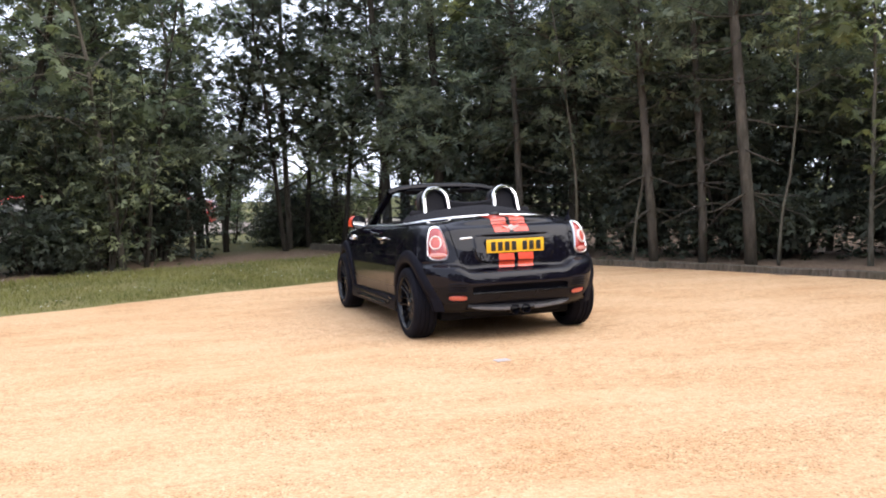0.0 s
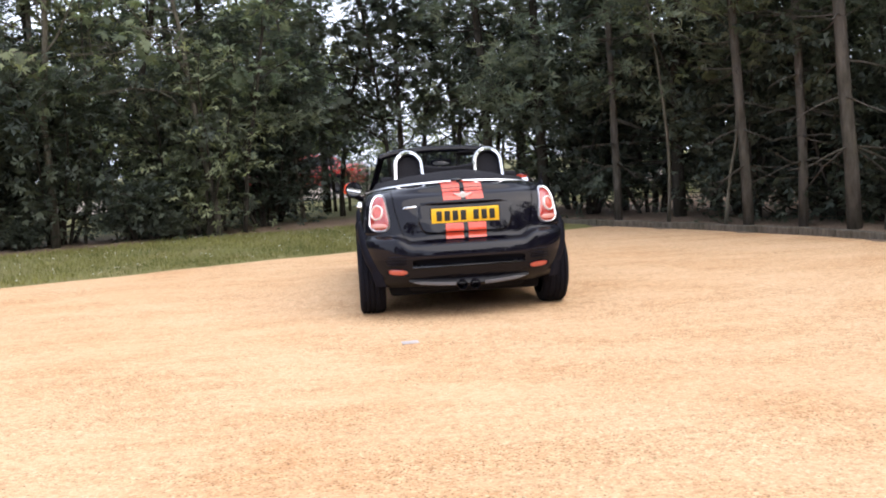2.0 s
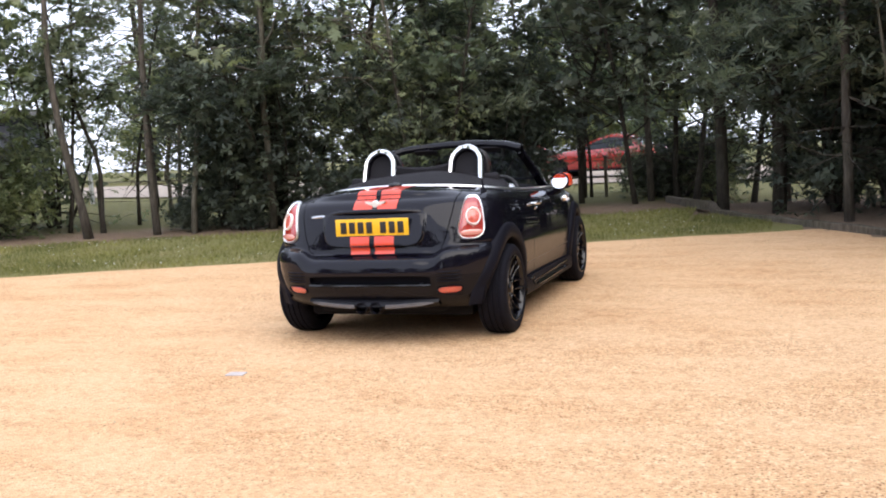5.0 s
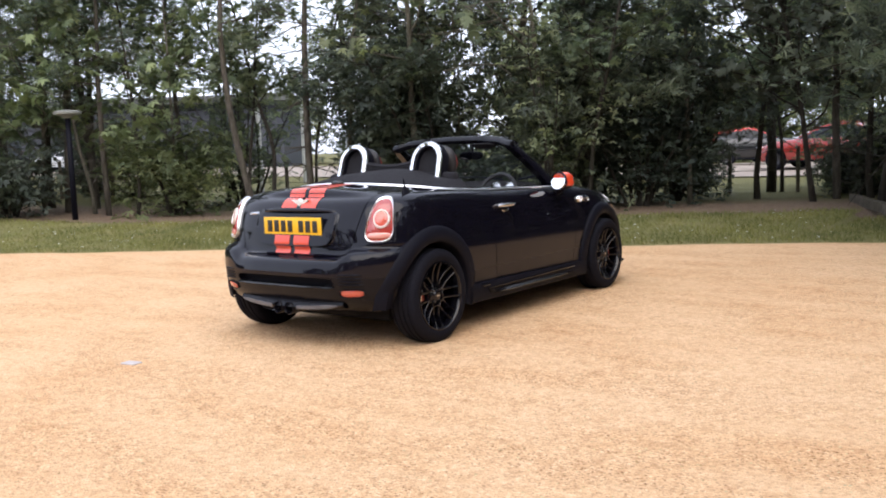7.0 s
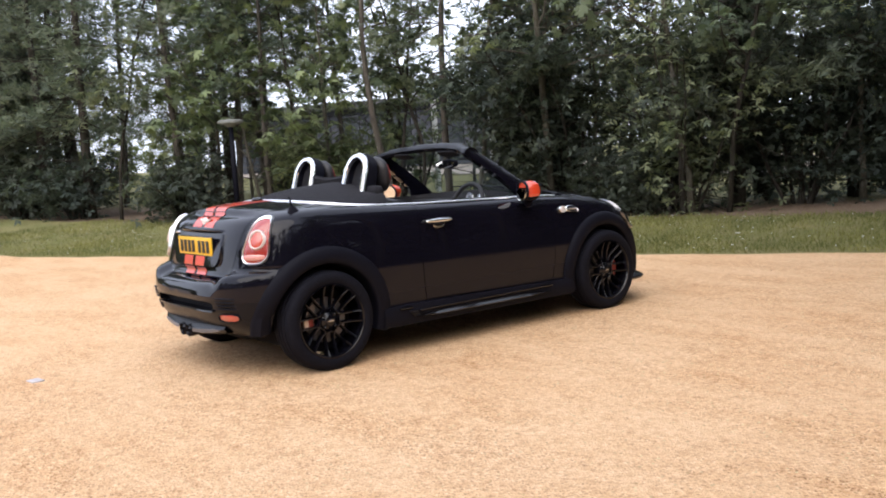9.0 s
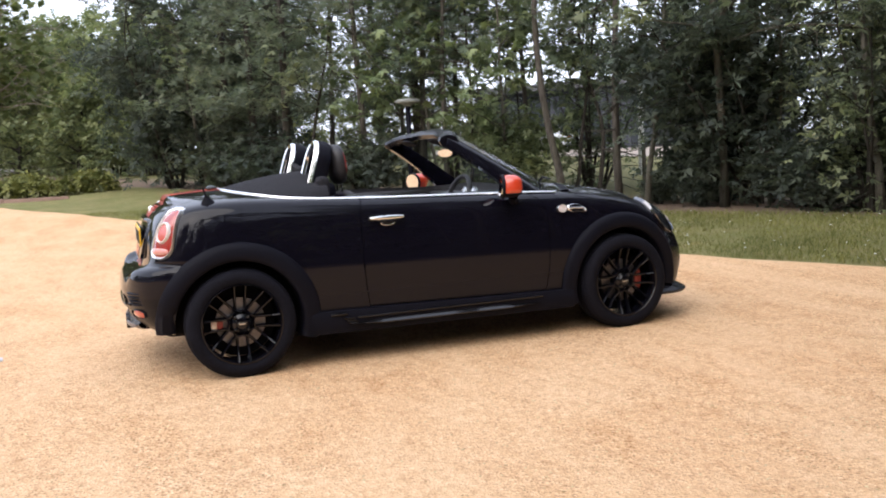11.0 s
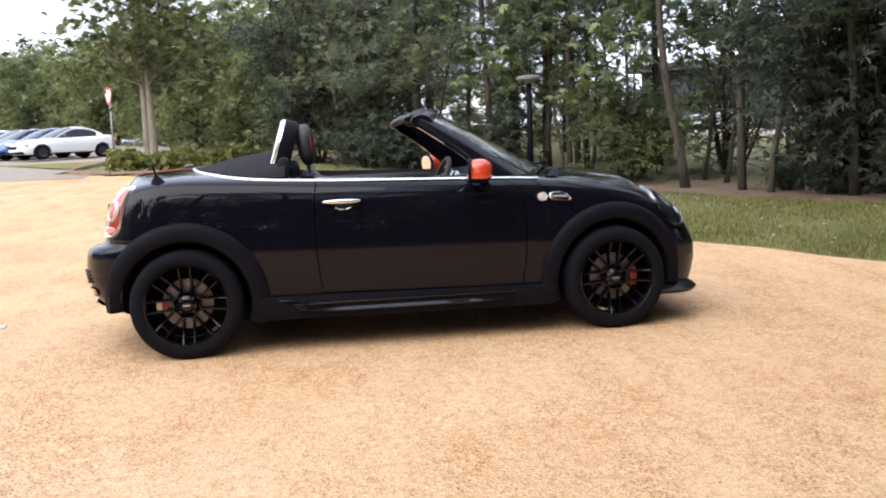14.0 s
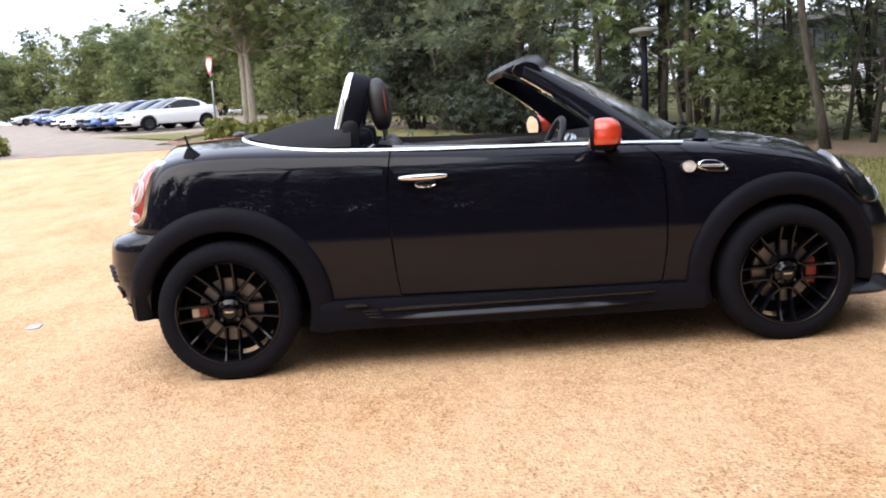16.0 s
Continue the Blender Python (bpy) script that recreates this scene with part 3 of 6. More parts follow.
def drum(y, z, r, x0, x1, n=56):
    V, F = lathe([(x0, r), (x1, r)], n, 'x', (0, y, z))
    F += [tuple(range(n)), tuple(range(n, 2 * n))]
    return solid(V, F)


def plan_prism(pts, z0, z1):
    n = len(pts)
    V = [(x, y, z0) for x, y in pts] + [(x, y, z1) for x, y in pts]
    F = [tuple(range(n)), tuple(range(n, 2 * n))] + [(i, (i + 1) % n, n + (i + 1) % n, n + i) for i in range(n)]
    return solid(V, F)


def super_loop(cx, cy, rx, ry, p, n):
    out = []
    for i in range(n):
        a = 2 * math.pi * i / n
        c, s = math.cos(a), math.sin(a)
        out.append((cx + rx * math.copysign(abs(c) ** (2 / p), c), cy + ry * math.copysign(abs(s) ** (2 / p), s)))
    return out


skin = shell(BODY_LEVELS, BELT, lambda y: 0.19 + 0.055 * ramp01(0.1, -0.45, y), (0.3, 2.15), (8.0, 3.7), lambda y: 0.05 + 0.015 * ramp01(1.9, 2.5, y), 130, 64, 12, lambda v: 0.17 - 0.06 * ramp01(0.545, 0.60, v))
# the boot lid comes down lower than the bumper's corners
for v in skin.vertices:
    if v.co.y < -0.2:
        g = ramp01(0.53, 0.42, abs(v.co.x)) * ramp01(0.46, 0.60, v.co.z) * ramp01(0.76, 0.66, v.co.z)
        v.co.z -= 0.048 * g
bm0 = bmesh.new()
bm0.from_mesh(skin)
SKIN = BVHTree.FromBMesh(bm0)
bm0.free()


def cast(origin, way):
    loc, nor, _, _ = SKIN.ray_cast(Vector(origin), Vector(way).normalized())
    return loc, nor


def side_x(y, z):
    loc, _ = cast((3, y, z), (-1, 0, 0))
    return loc.x if loc else 0.6


def rear_y(x, z):
    loc, _ = cast((x, -3, z), (0, 1, 0))
    return loc.y if loc else -0.4


def top_z(x, y):
    loc, _ = cast((x, y, 3), (0, 0, -1))
    return loc.z if loc else 0.9


def on_skin(points, way, lift):
    """Points thrown onto the body along way and raised off it by lift."""
    out = []
    for p, h in zip(points, lift if hasattr(lift, "__len__") else [lift] * len(points)):
        w = Vector(way).normalized()
        loc, nor = cast(Vector(p) - w * 3, w)
        if loc is None:
            loc, nor, _, _ = SKIN.find_nearest(Vector(p))
        out.append(loc + nor * h)
    return out


cockpit = super_loop(0, 1.19, 0.625, 0.63, 5, 64)
shape = cut(skin.copy(), plan_prism(cockpit, 0.30, 2.0))
for y in (REAR_AXLE, FRONT_AXLE):
    for x0, x1 in ((0.50, 1.2), (-1.2, -0.50)):
        shape = cut(shape, drum(y, HUB_Z, 0.352, x0, x1))

door_line = [(0.742, 1.2), (0.738, 0.94), (0.722, 0.85), (0.718, 0.7), (0.722, 0.55), (0.735, 0.40), (0.748, 0.322), (0.9, 0.318), (1.5, 0.303), (1.88, 0.293), (1.905, 0.31), (1.925, 0.45), (1.93, 0.62), (1.925, 0.78), (1.90, 0.86), (1.80, 0.93), (1.78, 1.2)]
for lo, hi in ((0.66, 1.1), (-1.1, -0.66)):
    shape = cut(shape, ribbon(door_line, 0.006, 'x', lo, hi))
    shape = cut(shape, ribbon([(1.96, 0.98), (1.99, 0.90), (2.06, 0.845), (2.16, 0.80), (2.22, 0.745)], 0.005, 'x', lo, hi))
    shape = cut(shape, ribbon([(2.10, 0.98), (2.16, 0.875), (2.30, 0.845), (2.55, 0.80), (2.66, 0.765)], 0.005, 'x', lo, hi))
boot_line = [(-0.545, 1.3), (-0.548, 0.97), (-0.535, 0.85), (-0.50, 0.70), (-0.47, 0.625), (-0.42, 0.595), (0.42, 0.595), (0.47, 0.625), (0.50, 0.70), (0.535, 0.85), (0.548, 0.97), (0.545, 1.3)]
shape = cut(shape, ribbon(boot_line, 0.006, 'y', -0.9, -0.20))
# slot in the lower rear bumper
slot = super_loop(0, 0, 0.43, 0.028, 5, 40)
sv = [(x, y, 0.444 + z) for y in (-0.9, -0.53) for x, z in slot]
shape = cut(shape, solid(sv, [tuple(range(40)), tuple(range(40, 80))] + [(i, (i + 1) % 40, 40 + (i + 1) % 40, 40 + i) for i in range(40)]))


def keep_gloss(me):
    """Normals of the uncut body on what is left of its surface."""
    me.update()
    nors = []
    near = [SKIN.find_nearest(v.co) for v in me.vertices]
    base_n = {}
    for v in skin.vertices:
        base_n[v.index] = v.normal.copy()
    polys = skin.polygons
    smooth_n = []
    for v, (loc, nor, idx, dist) in zip(me.vertices, near):
        if dist is None or dist > 2e-4:
            smooth_n.append(None)
            continue
        p = polys[idx]
        acc_n = Vector()
        for vi in p.vertices:
            w = 1.0 / (1e-5 + (skin.vertices[vi].co - loc).length)
            acc_n += base_n[vi] * w
        smooth_n.append(acc_n.normalized())
    for p in me.polygons:
        for vi in p.vertices:
            s = smooth_n[vi]
            nors.append(tuple(s) if s is not None and s.dot(p.normal) > 0.7 else tuple(p.normal))
    smooth(me)
    me.normals_split_custom_set(nors)
    return me


def inside(poly, a, b):
    ok = False
    for (x0, y0), (x1, y1) in zip(poly, poly[1:] + poly[:1]):
        if (y0 > b) != (y1 > b) and a < (x1 - x0) * (b - y0) / (y1 - y0) + x0:
            ok = not ok
    return ok


def region(p, nrm):
    """Which panel a point of the body belongs to."""
    x, y, z = p
    for yc in (REAR_AXLE, FRONT_AXLE):
        if abs(x) < 0.79 and math.hypot(y - yc, z - HUB_Z) < 0.354 and abs(x) > 0.495:
            return "wheel_well_%d%d" % (x > 0, y > 1)
    if abs(x) < 0.63 and 0.555 < y < 1.825 and nrm.z < 0.99 and z < 0.965 and math.hypot(nrm.x, nrm.y) > 0.9:
        return "cabin_tub"
    if abs(x) < 0.62 and 0.56 < y < 1.82 and z < 0.35:
        return "cabin_tub"
    if abs(x) > 0.66 and inside(door_line, y, z):
        return "door_right" if x > 0 else "door_left"
    if y < -0.05 and z > 0.5 and inside(boot_line, x, z) and abs(x) < 0.548:
        return "boot_lid"
    if y < 0.1 and z < 0.60:
        if y > -0.56 and abs(x) < 0.44 and 0.41 < z < 0.48:
            return "slot"
        return "rear_bumper" if z > 0.475 else "rear_valance"
    if y > 2.6 and z < 0.60:
        return "front_bumper"
    if z < 0.292 and 0.2 < y < 2.3:
        return "side_sill"
    if y > 2.0 and (abs(x) < 0.66) and z > 0.72 and nrm.z > 0.3:
        return "bonnet"
    return "body_shell"


keep_gloss(shape)
CN = [tuple(c.vector) for c in shape.corner_normals]
groups = {}
for p in shape.polygons:
    groups.setdefault(region(p.center, p.normal), []).append(p.index)

car = thing("roadster", Matrix(), "black two-seat open roadster with red boot stripes, roof down", "car")
PANEL_LOOK = {"cabin_tub": LEATHER, "slot": MATT, "rear_valance": SATINBLACK, "side_sill": MATT}
PANEL_NAME = {"door_right": "door", "door_left": "door", "slot": "bumper_slot"}
panels = {}
for key, polys in groups.items():
    used, V, F, N = {}, [], [], []
    for pi in polys:
        p = shape.polygons[pi]
        f = []
        for li, vi in zip(p.loop_indices, p.vertices):
            if vi not in used:
                used[vi] = len(V)
                V.append(shape.vertices[vi].co.copy())
            f.append(used[vi])
            N.append(CN[li])
        F.append(f)
    me = mesh(V, F)
    if len(me.loops) == len(N):
        me.normals_split_custom_set(N)
    panels[key] = part("wheel_well" if key.startswith("wheel") else PANEL_NAME.get(key, key), me, DARKWELL if key.startswith("wheel") else PANEL_LOOK.get(key, PAINT), car)


def patch(loop_of, nr, na, centre, way, lift_of, p3):
    """A domed patch on the body: rings of a loop shrunk towards its centre, thrown on along way. p3 puts loop points into space."""
    pts, lifts = [], []
    for i in range(nr + 1):
        s = i / nr
        for j in range(na):
            a, b = loop_of(j / na)
            pts.append(p3(centre[0] + (a - centre[0]) * s, centre[1] + (b - centre[1]) * s))
            lifts.append(lift_of(s))
    V = on_skin(pts, way, lifts)
    return V, grid_faces(nr + 1, na, False, True)


def poly_loop(points, rounds=4):
    """A closed outline with corners cut smooth, as a function of 0..1."""
    P = [Vector(p) for p in points]
    for _ in range(rounds):
        Q = []
        for a, b in zip(P, P[1:] + P[:1]):
            Q += [a.lerp(b, 0.22), a.lerp(b, 0.78)]
        P = Q
    d = [0.0]
    for a, b in zip(P, P[1:] + P[:1]):
        d.append(d[-1] + (b - a).length)

    def f(u):
        t = (u % 1.0) * d[-1]
        k = int(np.clip(np.searchsorted(d, t) - 1, 0, len(P) - 1))
        q = (t - d[k]) / max(1e-9, d[k + 1] - d[k])
        r = P[k].lerp(P[(k + 1) % len(P)], q)
        return r.x, r.y
    return f


def two_sided(me):
    bm = bmesh.new()
    bm.from_mesh(me)
    bmesh.ops.remove_doubles(bm, verts=bm.verts[:], dist=1e-5)
    bmesh.ops.recalc_face_normals(bm, faces=bm.faces[:])
    bm.to_mesh(me)
    bm.free()
    return smooth(me, 50)


# wheel arches, matt and proud of the body
def arch(yc, side, a0, a1, r1):
    V = []
    n = 60

    def seat(r):
        """Body's half width along the arch, evened out."""
        raw = []
        for i in range(n + 1):
            a = radians(a0 + (a1 - a0) * i / n)
            y, z = yc + r * math.cos(a), HUB_Z + r * math.sin(a)
            raw.append(side_x(min(max(y, -0.43), 2.92), max(z, 0.21)))
        return [sum(raw[max(0, i - 5):i + 6]) / len(raw[max(0, i - 5):i + 6]) for i in range(n + 1)]
    mid_x, rim_x = seat(0.40), seat(r1)
    prof = [(0.349, -0.10), (0.349, 0.016), (0.356, 0.026), (0.38, 0.03), (0.42, 0.027), (r1 - 0.008, 0.018), (r1, 0.010), (r1 + 0.001, -0.012)]
    for i in range(n + 1):
        a = radians(a0 + (a1 - a0) * i / n)
        for r, off in prof:
            y, z = yc + r * math.cos(a), HUB_Z + r * math.sin(a)
            x = (rim_x[i] if r > 0.43 else mid_x[i]) + off
            V.append((side * x, y, max(z, 0.175)))
    me = mesh(V, grid_faces(n + 1, len(prof)), True)
    return two_sided(me)


for side in (1, -1):
    part("wheel_arch", arch(REAR_AXLE, side, -18, 185, 0.452), MATT, car, "matt black plastic wheel arch flare")
    part("wheel_arch", arch(FRONT_AXLE, side, -9, 198, 0.447), MATT, car, "matt black plastic wheel arch flare")

# side skirts
for side in (1, -1):
    P = [(0.40, 0.315), (0.40, 0.185), (2.06, 0.175), (2.06, 0.285)]
    V = []
    n = 40
    for i in range(n + 1):
        y = 0.39 + (2.085 - 0.39) * i / n
        top = 0.318 - 0.016 * (y - 0.4)
        bot = 0.187 - 0.008 * (y - 0.4)
        for z, off in ((top, -0.012), (top - 0.001, 0.012), (top - 0.03, 0.02), (bot + 0.03, 0.022), (bot, 0.012), (bot - 0.002, -0.05)):
            V.append((side * (0.795 + off), y, z))
    skirt = part("side_skirt", two_sided(mesh(V, grid_faces(n + 1, 6))), MATT, car)
    V = []
    for i in range(31):
        t = i / 30
        y = 0.62 + 1.22 * t
        h = 0.011 * min(1, 6 * t, 5 * (1 - t)) + 0.002
        zc = 0.235 - 0.006 * t
        for dz, off in ((-h * 1.2, 0.016), (-h, 0.040), (-h * 0.5, 0.043), (h * 1.1, 0.020)):
            V.append((side * (0.795 + off), y, zc + dz))
    part("skirt_blade", two_sided(mesh(V, grid_faces(31, 4))), GLOSSBLACK, skirt)
    for k in range(3):
        part("skirt_gill", rbox(min(side * 0.80, side * 0.828), max(side * 0.80, side * 0.828), 0.575 + 0.012 * k, 0.64 + 0.01 * k, 0.264 - 0.014 * k, 0.272 - 0.014 * k, 0.003), GLOSSBLACK, skirt)
    part("skirt_flick", rbox(min(side * 0.80, side * 0.829), max(side * 0.80, side * 0.829), 0.50, 0.60, 0.288, 0.302, 0.006), GLOSSBLACK, skirt)
    part("skirt_step", rbox(min(side * 0.80, side * 0.826), max(side * 0.80, side * 0.826), 0.66, 1.86, 0.262, 0.275, 0.005), GLOSSBLACK, skirt)

# front splitter
V = []
for i in range(41):
    th = math.pi * (0.5 - i / 40)
    x = 0.785 * math.copysign(abs(math.sin(th)) ** 0.6, math.sin(th))
    y = 2.72 + 0.385 * abs(math.cos(th)) ** 0.55
    for dr, z in ((-0.07, 0.25), (-0.04, 0.225), (-0.005, 0.205), (0.006, 0.195), (-0.004, 0.178), (-0.3, 0.172)):
        s = 1 + dr / 0.8
        V.append((x * s, 2.5 + (y - 2.5) * (1 + dr / 0.6), z))
part("front_splitter", two_sided(mesh(V, grid_faces(41, 6))), SATINBLACK, car)

# wheels
def build_wheel(side, y, front):
    hub = Matrix.Translation((side * 0.735, y, HUB_Z))
    wheel = thing("wheel", hub, "", "")
    wheel.parent = car
    w = 0.10
    prof = [(-w, 0.225), (-w - 0.004, 0.26), (-w + 0.004, 0.285), (-w + 0.018, 0.300), (-0.066, 0.3045), (-0.063, 0.297), (-0.053, 0.297), (-0.050, 0.3065), (-0.022, 0.307), (-0.019, 0.298), (-0.009, 0.298), (-0.006, 0.307),
            (0.014, 0.307), (0.017, 0.298), (0.027, 0.298), (0.030, 0.3065), (0.052, 0.3055), (0.055, 0.297), (0.065, 0.297), (0.068, 0.3035), (w - 0.018, 0.300), (w - 0.004, 0.285), (w + 0.004, 0.26), (w, 0.232), (w - 0.008, 0.224)]
    if side < 0:
        prof = [(-a, r) for a, r in prof]
    V, F = lathe(prof, 216)
    # grooves between the shoulder blocks
    for i, (a, r) in enumerate(prof):
        if abs(a) > 0.064 and r > 0.296:
            for q in range(0, 216, 3):
                x, yy, zz = V[i * 216 + q]
                V[i * 216 + q] = (x, yy * (1 - 0.0035 / r), zz * (1 - 0.0035 / r))
    part("tyre", two_sided(mesh(V, F)), RUBBER, wheel)
    rp = [(0.092, 0.2275), (0.100, 0.225), (0.101, 0.219), (0.094, 0.214), (0.07, 0.209), (-0.06, 0.206), (-0.09, 0.222)]
    V, F = lathe([(side * a, r) for a, r in rp], 72)
    rim = part("rim", two_sided(mesh(V, F)), RIMM, wheel, "gloss black multi-spoke alloy rim")
    # paired spokes
    for k in range(8):
        a = 2 * math.pi * k / 8
        for d in (-1, 1):
            path = []
            for i in range(10):
                t = i / 9
                r = 0.046 + (0.213 - 0.046) * t
                off = d * (0.026 + 0.005 * t + 0.022 * max(0.0, 1 - t / 0.3) ** 2)
                q = Vector((side * (0.062 + 0.028 * t - 0.02 * math.sin(math.pi * t)), r * math.cos(a) - off * math.sin(a), r * math.sin(a) + off * math.cos(a)))
                path.append(q)
            bar = []
            for q in path:
                u = Vector((0, -math.sin(a), math.cos(a))) * 0.0060
                o = Vector((side, 0, 0))
                bar += [q - u * 1.5 - o * 0.034, q - u - o * 0.002, q - u * 0.5 + o * 0.002, q + u * 0.5 + o * 0.002, q + u - o * 0.002, q + u * 1.5 - o * 0.034]
            me = two_sided(mesh(bar, grid_faces(10, 6, False, True)))
            part("spoke", me, RIMM, rim)
    V, F = lathe([(side * a, r) for a, r in [(0.01, 0.062), (0.045, 0.060), (0.058, 0.050), (0.062, 0.034), (0.07, 0.030), (0.072, 0.02), (0.072, 0.0005)]], 32)
    part("hub_cap", two_sided(mesh(V, F)), RIMM, wheel)
    for k in range(4):
        a = math.pi / 4 + k * math.pi / 2
        V, F = lathe([(side * a2, r) for a2, r in [(0.05, 0.010), (0.067, 0.009), (0.07, 0.006), (0.07, 0.0004)]], 8, 'x', (0, 0.05 * math.cos(a), 0.05 * math.sin(a)))
        part("wheel_bolt", two_sided(mesh(V, F)), GLOSSBLACK, wheel)
    part("cap_badge", rbox(min(side * 0.072, side * 0.0745), max(side * 0.072, side * 0.0745), -0.019, 0.019, -0.005, 0.005, 0.001), SATIN, wheel)
    V, F = lathe([(side * a, r) for a, r in [(0.0, 0.07), (0.008, 0.075), (0.009, 0.138), (-0.012, 0.138), (-0.014, 0.07)]], 48)
    part("brake_disc", two_sided(mesh(V, F)), DISC, wheel)
    V, F = lathe([(side * a, r) for a, r in [(-0.03, 0.06), (-0.032, 0.19), (-0.042, 0.2), (-0.05, 0.06)]], 40)
    part("brake_shield", two_sided(mesh(V, F)), DARKWELL, wheel)
    V = []
    for i in range(11):
        a = radians((0 if front else 180) + ((-24 + 48 * i / 10) if front else (-10 + 20 * i / 10)))
        for r, x in ((0.100, -0.03), (0.100, 0.034), (0.128, 0.042), (0.147, 0.034), (0.147, -0.03)):
            V.append((side * x, r * math.cos(a), r * math.sin(a)))
    clp = part("brake_caliper", two_sided(mesh(V, grid_faces(11, 5, False, True) + [(0, 1, 2, 3, 4), (50, 51, 52, 53, 54)])), CALIPER, wheel, "red brake caliper")
    if not front:
        part("pad_carrier", rbox(min(side * 0.02, side * 0.046), max(side * 0.02, side * 0.046), -0.165, -0.134, -0.022, 0.022, 0.006), plain("bare_caliper_metal", (0.62, 0.52, 0.44), 0.4, 0.4), clp, "pale bare metal carrier")
    return wheel


for y, fr in ((REAR_AXLE, False), (FRONT_AXLE, True)):
    for side in (1, -1):
        build_wheel(side, y, fr)


# ---- lamps, trim and cabin of the roadster ----
def band(loop_of, s0, s1, na, nr, centre, way, lifts, p3):
    """A ring on the body between two shrunk copies of an outline."""
    pts, lf = [], []
    for i in range(nr + 1):
        s = s0 + (s1 - s0) * i / nr
        for j in range(na):
            a, b = loop_of(j / na)
            pts.append(p3(centre[0] + (a - centre[0]) * s, centre[1] + (b - centre[1]) * s))
            lf.append(lifts[i])
    return on_skin(pts, way, lf), grid_faces(nr + 1, na, False, True)


def put(name, vf, material, parent, label=""):
    return part(name, two_sided(mesh(*vf)), material, parent, label)


LAMP = poly_loop([(-0.116, 0.682), (0.078, 0.682), (0.076, 0.87), (0.058, 0.955), (-0.018, 0.955), (-0.056, 0.90)], 3)
for side in (1, -1):
    e = Vector((side * 1.0, 0.42, 0)).normalized()
    w = Vector((-side * 0.42, 1.0, 0)).normalized()
    C = Vector((side * 0.657, -0.365, 0))
    p3 = lambda a, b: C + e * a + Vector((0, 0, b))
    mid = (0.0, 0.81)
    lamp = put("tail_lamp", patch(LAMP, 6, 56, mid, w, lambda s: 0.018 - 0.014 * s**4 if s < 0.9 else 0.004, p3), REDLENS, car, "red tail lamp in a chrome surround")
    put("chrome_surround", band(LAMP, 0.905, 1.025, 56, 4, mid, w, [0.009, 0.015, 0.017, 0.012, -0.002], p3), BELTCHROME, lamp)
    circ = lambda u: (0.006 + 0.046 * math.cos(u * 6.2832), 0.822 + 0.052 * math.sin(u * 6.2832))
    put("lamp_bulb_disc", patch(circ, 4, 32, (0.006, 0.822), w, lambda s: 0.026 - 0.006 * s**3, p3), PINKLENS, lamp, "round orange-red inner lens")
    put("lamp_ring", band(circ, 0.80, 1.10, 32, 3, (0.006, 0.822), w, [0.022, 0.032, 0.031, 0.016], p3), CLEARLENS, lamp)
    low = poly_loop([(-0.088, 0.708), (0.062, 0.708), (0.062, 0.742), (-0.076, 0.742)], 3)
    put("reversing_lens", patch(low, 3, 32, (-0.01, 0.725), w, lambda s: 0.022 - 0.004 * s**3, p3), AMBERLENS, lamp)
    # headlamp
    nh = Vector((side * 0.66, 0.66, 0.36)).normalized()
    uh = Vector((side * 0.707, -0.707, 0))
    vh = uh.cross(nh) * (1 if uh.cross(nh).z > 0 else -1)
    H = Vector((side * 0.625, 2.86, 0.715))
    ph = lambda a, b: H + uh * a + vh * b
    oval = lambda u: (0.135 * math.cos(u * 6.2832), 0.150 * math.sin(u * 6.2832))
    hl = put("headlamp", patch(oval, 6, 48, (0, 0), -nh, lambda s: 0.020 - 0.012 * s * s, ph), DARKGLASS, car, "clear headlamp in a chrome ring")
    put("headlamp_ring", band(oval, 0.975, 1.03, 48, 4, (0, 0), -nh, [0.012, 0.018, 0.019, 0.013, 0.0], ph), SMOKED, hl)
    for k, (a, b, r) in enumerate(((0.02, 0.02, 0.055), (-0.04, -0.06, 0.028))):
        cc = lambda u, a=a, b=b, r=r: (a + r * math.cos(u * 6.2832), b + r * math.sin(u * 6.2832))
        put("headlamp_bowl", patch(cc, 3, 24, (a, b), -nh, lambda s: 0.026 - 0.006 * s, ph), SATIN if k == 0 else CLEARLENS, hl)
    # reflectors and gills of the rear bumper
    rf = poly_loop([(side * 0.470, 0.352), (side * 0.606, 0.356), (side * 0.614, 0.402), (side * 0.470, 0.397)], 1)
    px = lambda a, b: Vector((a, -0.5, b))
    rl = put("bumper_reflector", patch(rf, 3, 32, (side * 0.54, 0.377), (0, 1, 0), lambda s: 0.010 - 0.008 * s**4, px), PINKLENS, car, "orange-red bumper reflector")
    put("reflector_rim", band(rf, 1.0, 1.12, 32, 3, (side * 0.54, 0.377), (0, 1, 0), [0.002, 0.010, 0.010, -0.002], px), MATT, rl)
    for k in range(4):
        z = 0.428 + 0.020 * k
        gl = poly_loop([(side * 0.455, z), (side * 0.63, z), (side * 0.63, z + 0.012), (side * 0.455, z + 0.012)], 2)
        put("bumper_gill", patch(gl, 2, 28, (side * 0.542, z + 0.006), (0, 1, 0), lambda s: 0.014 - 0.016 * s**3, px), MATT, car)

def panel_lift(z):
    """The plate's panel leans back: proud of the lid at its foot, flush under the handle."""
    return ramp01(0.640, 0.656, z) * (0.003 + 0.020 * max(0.0, 0.872 - z) / 0.224)


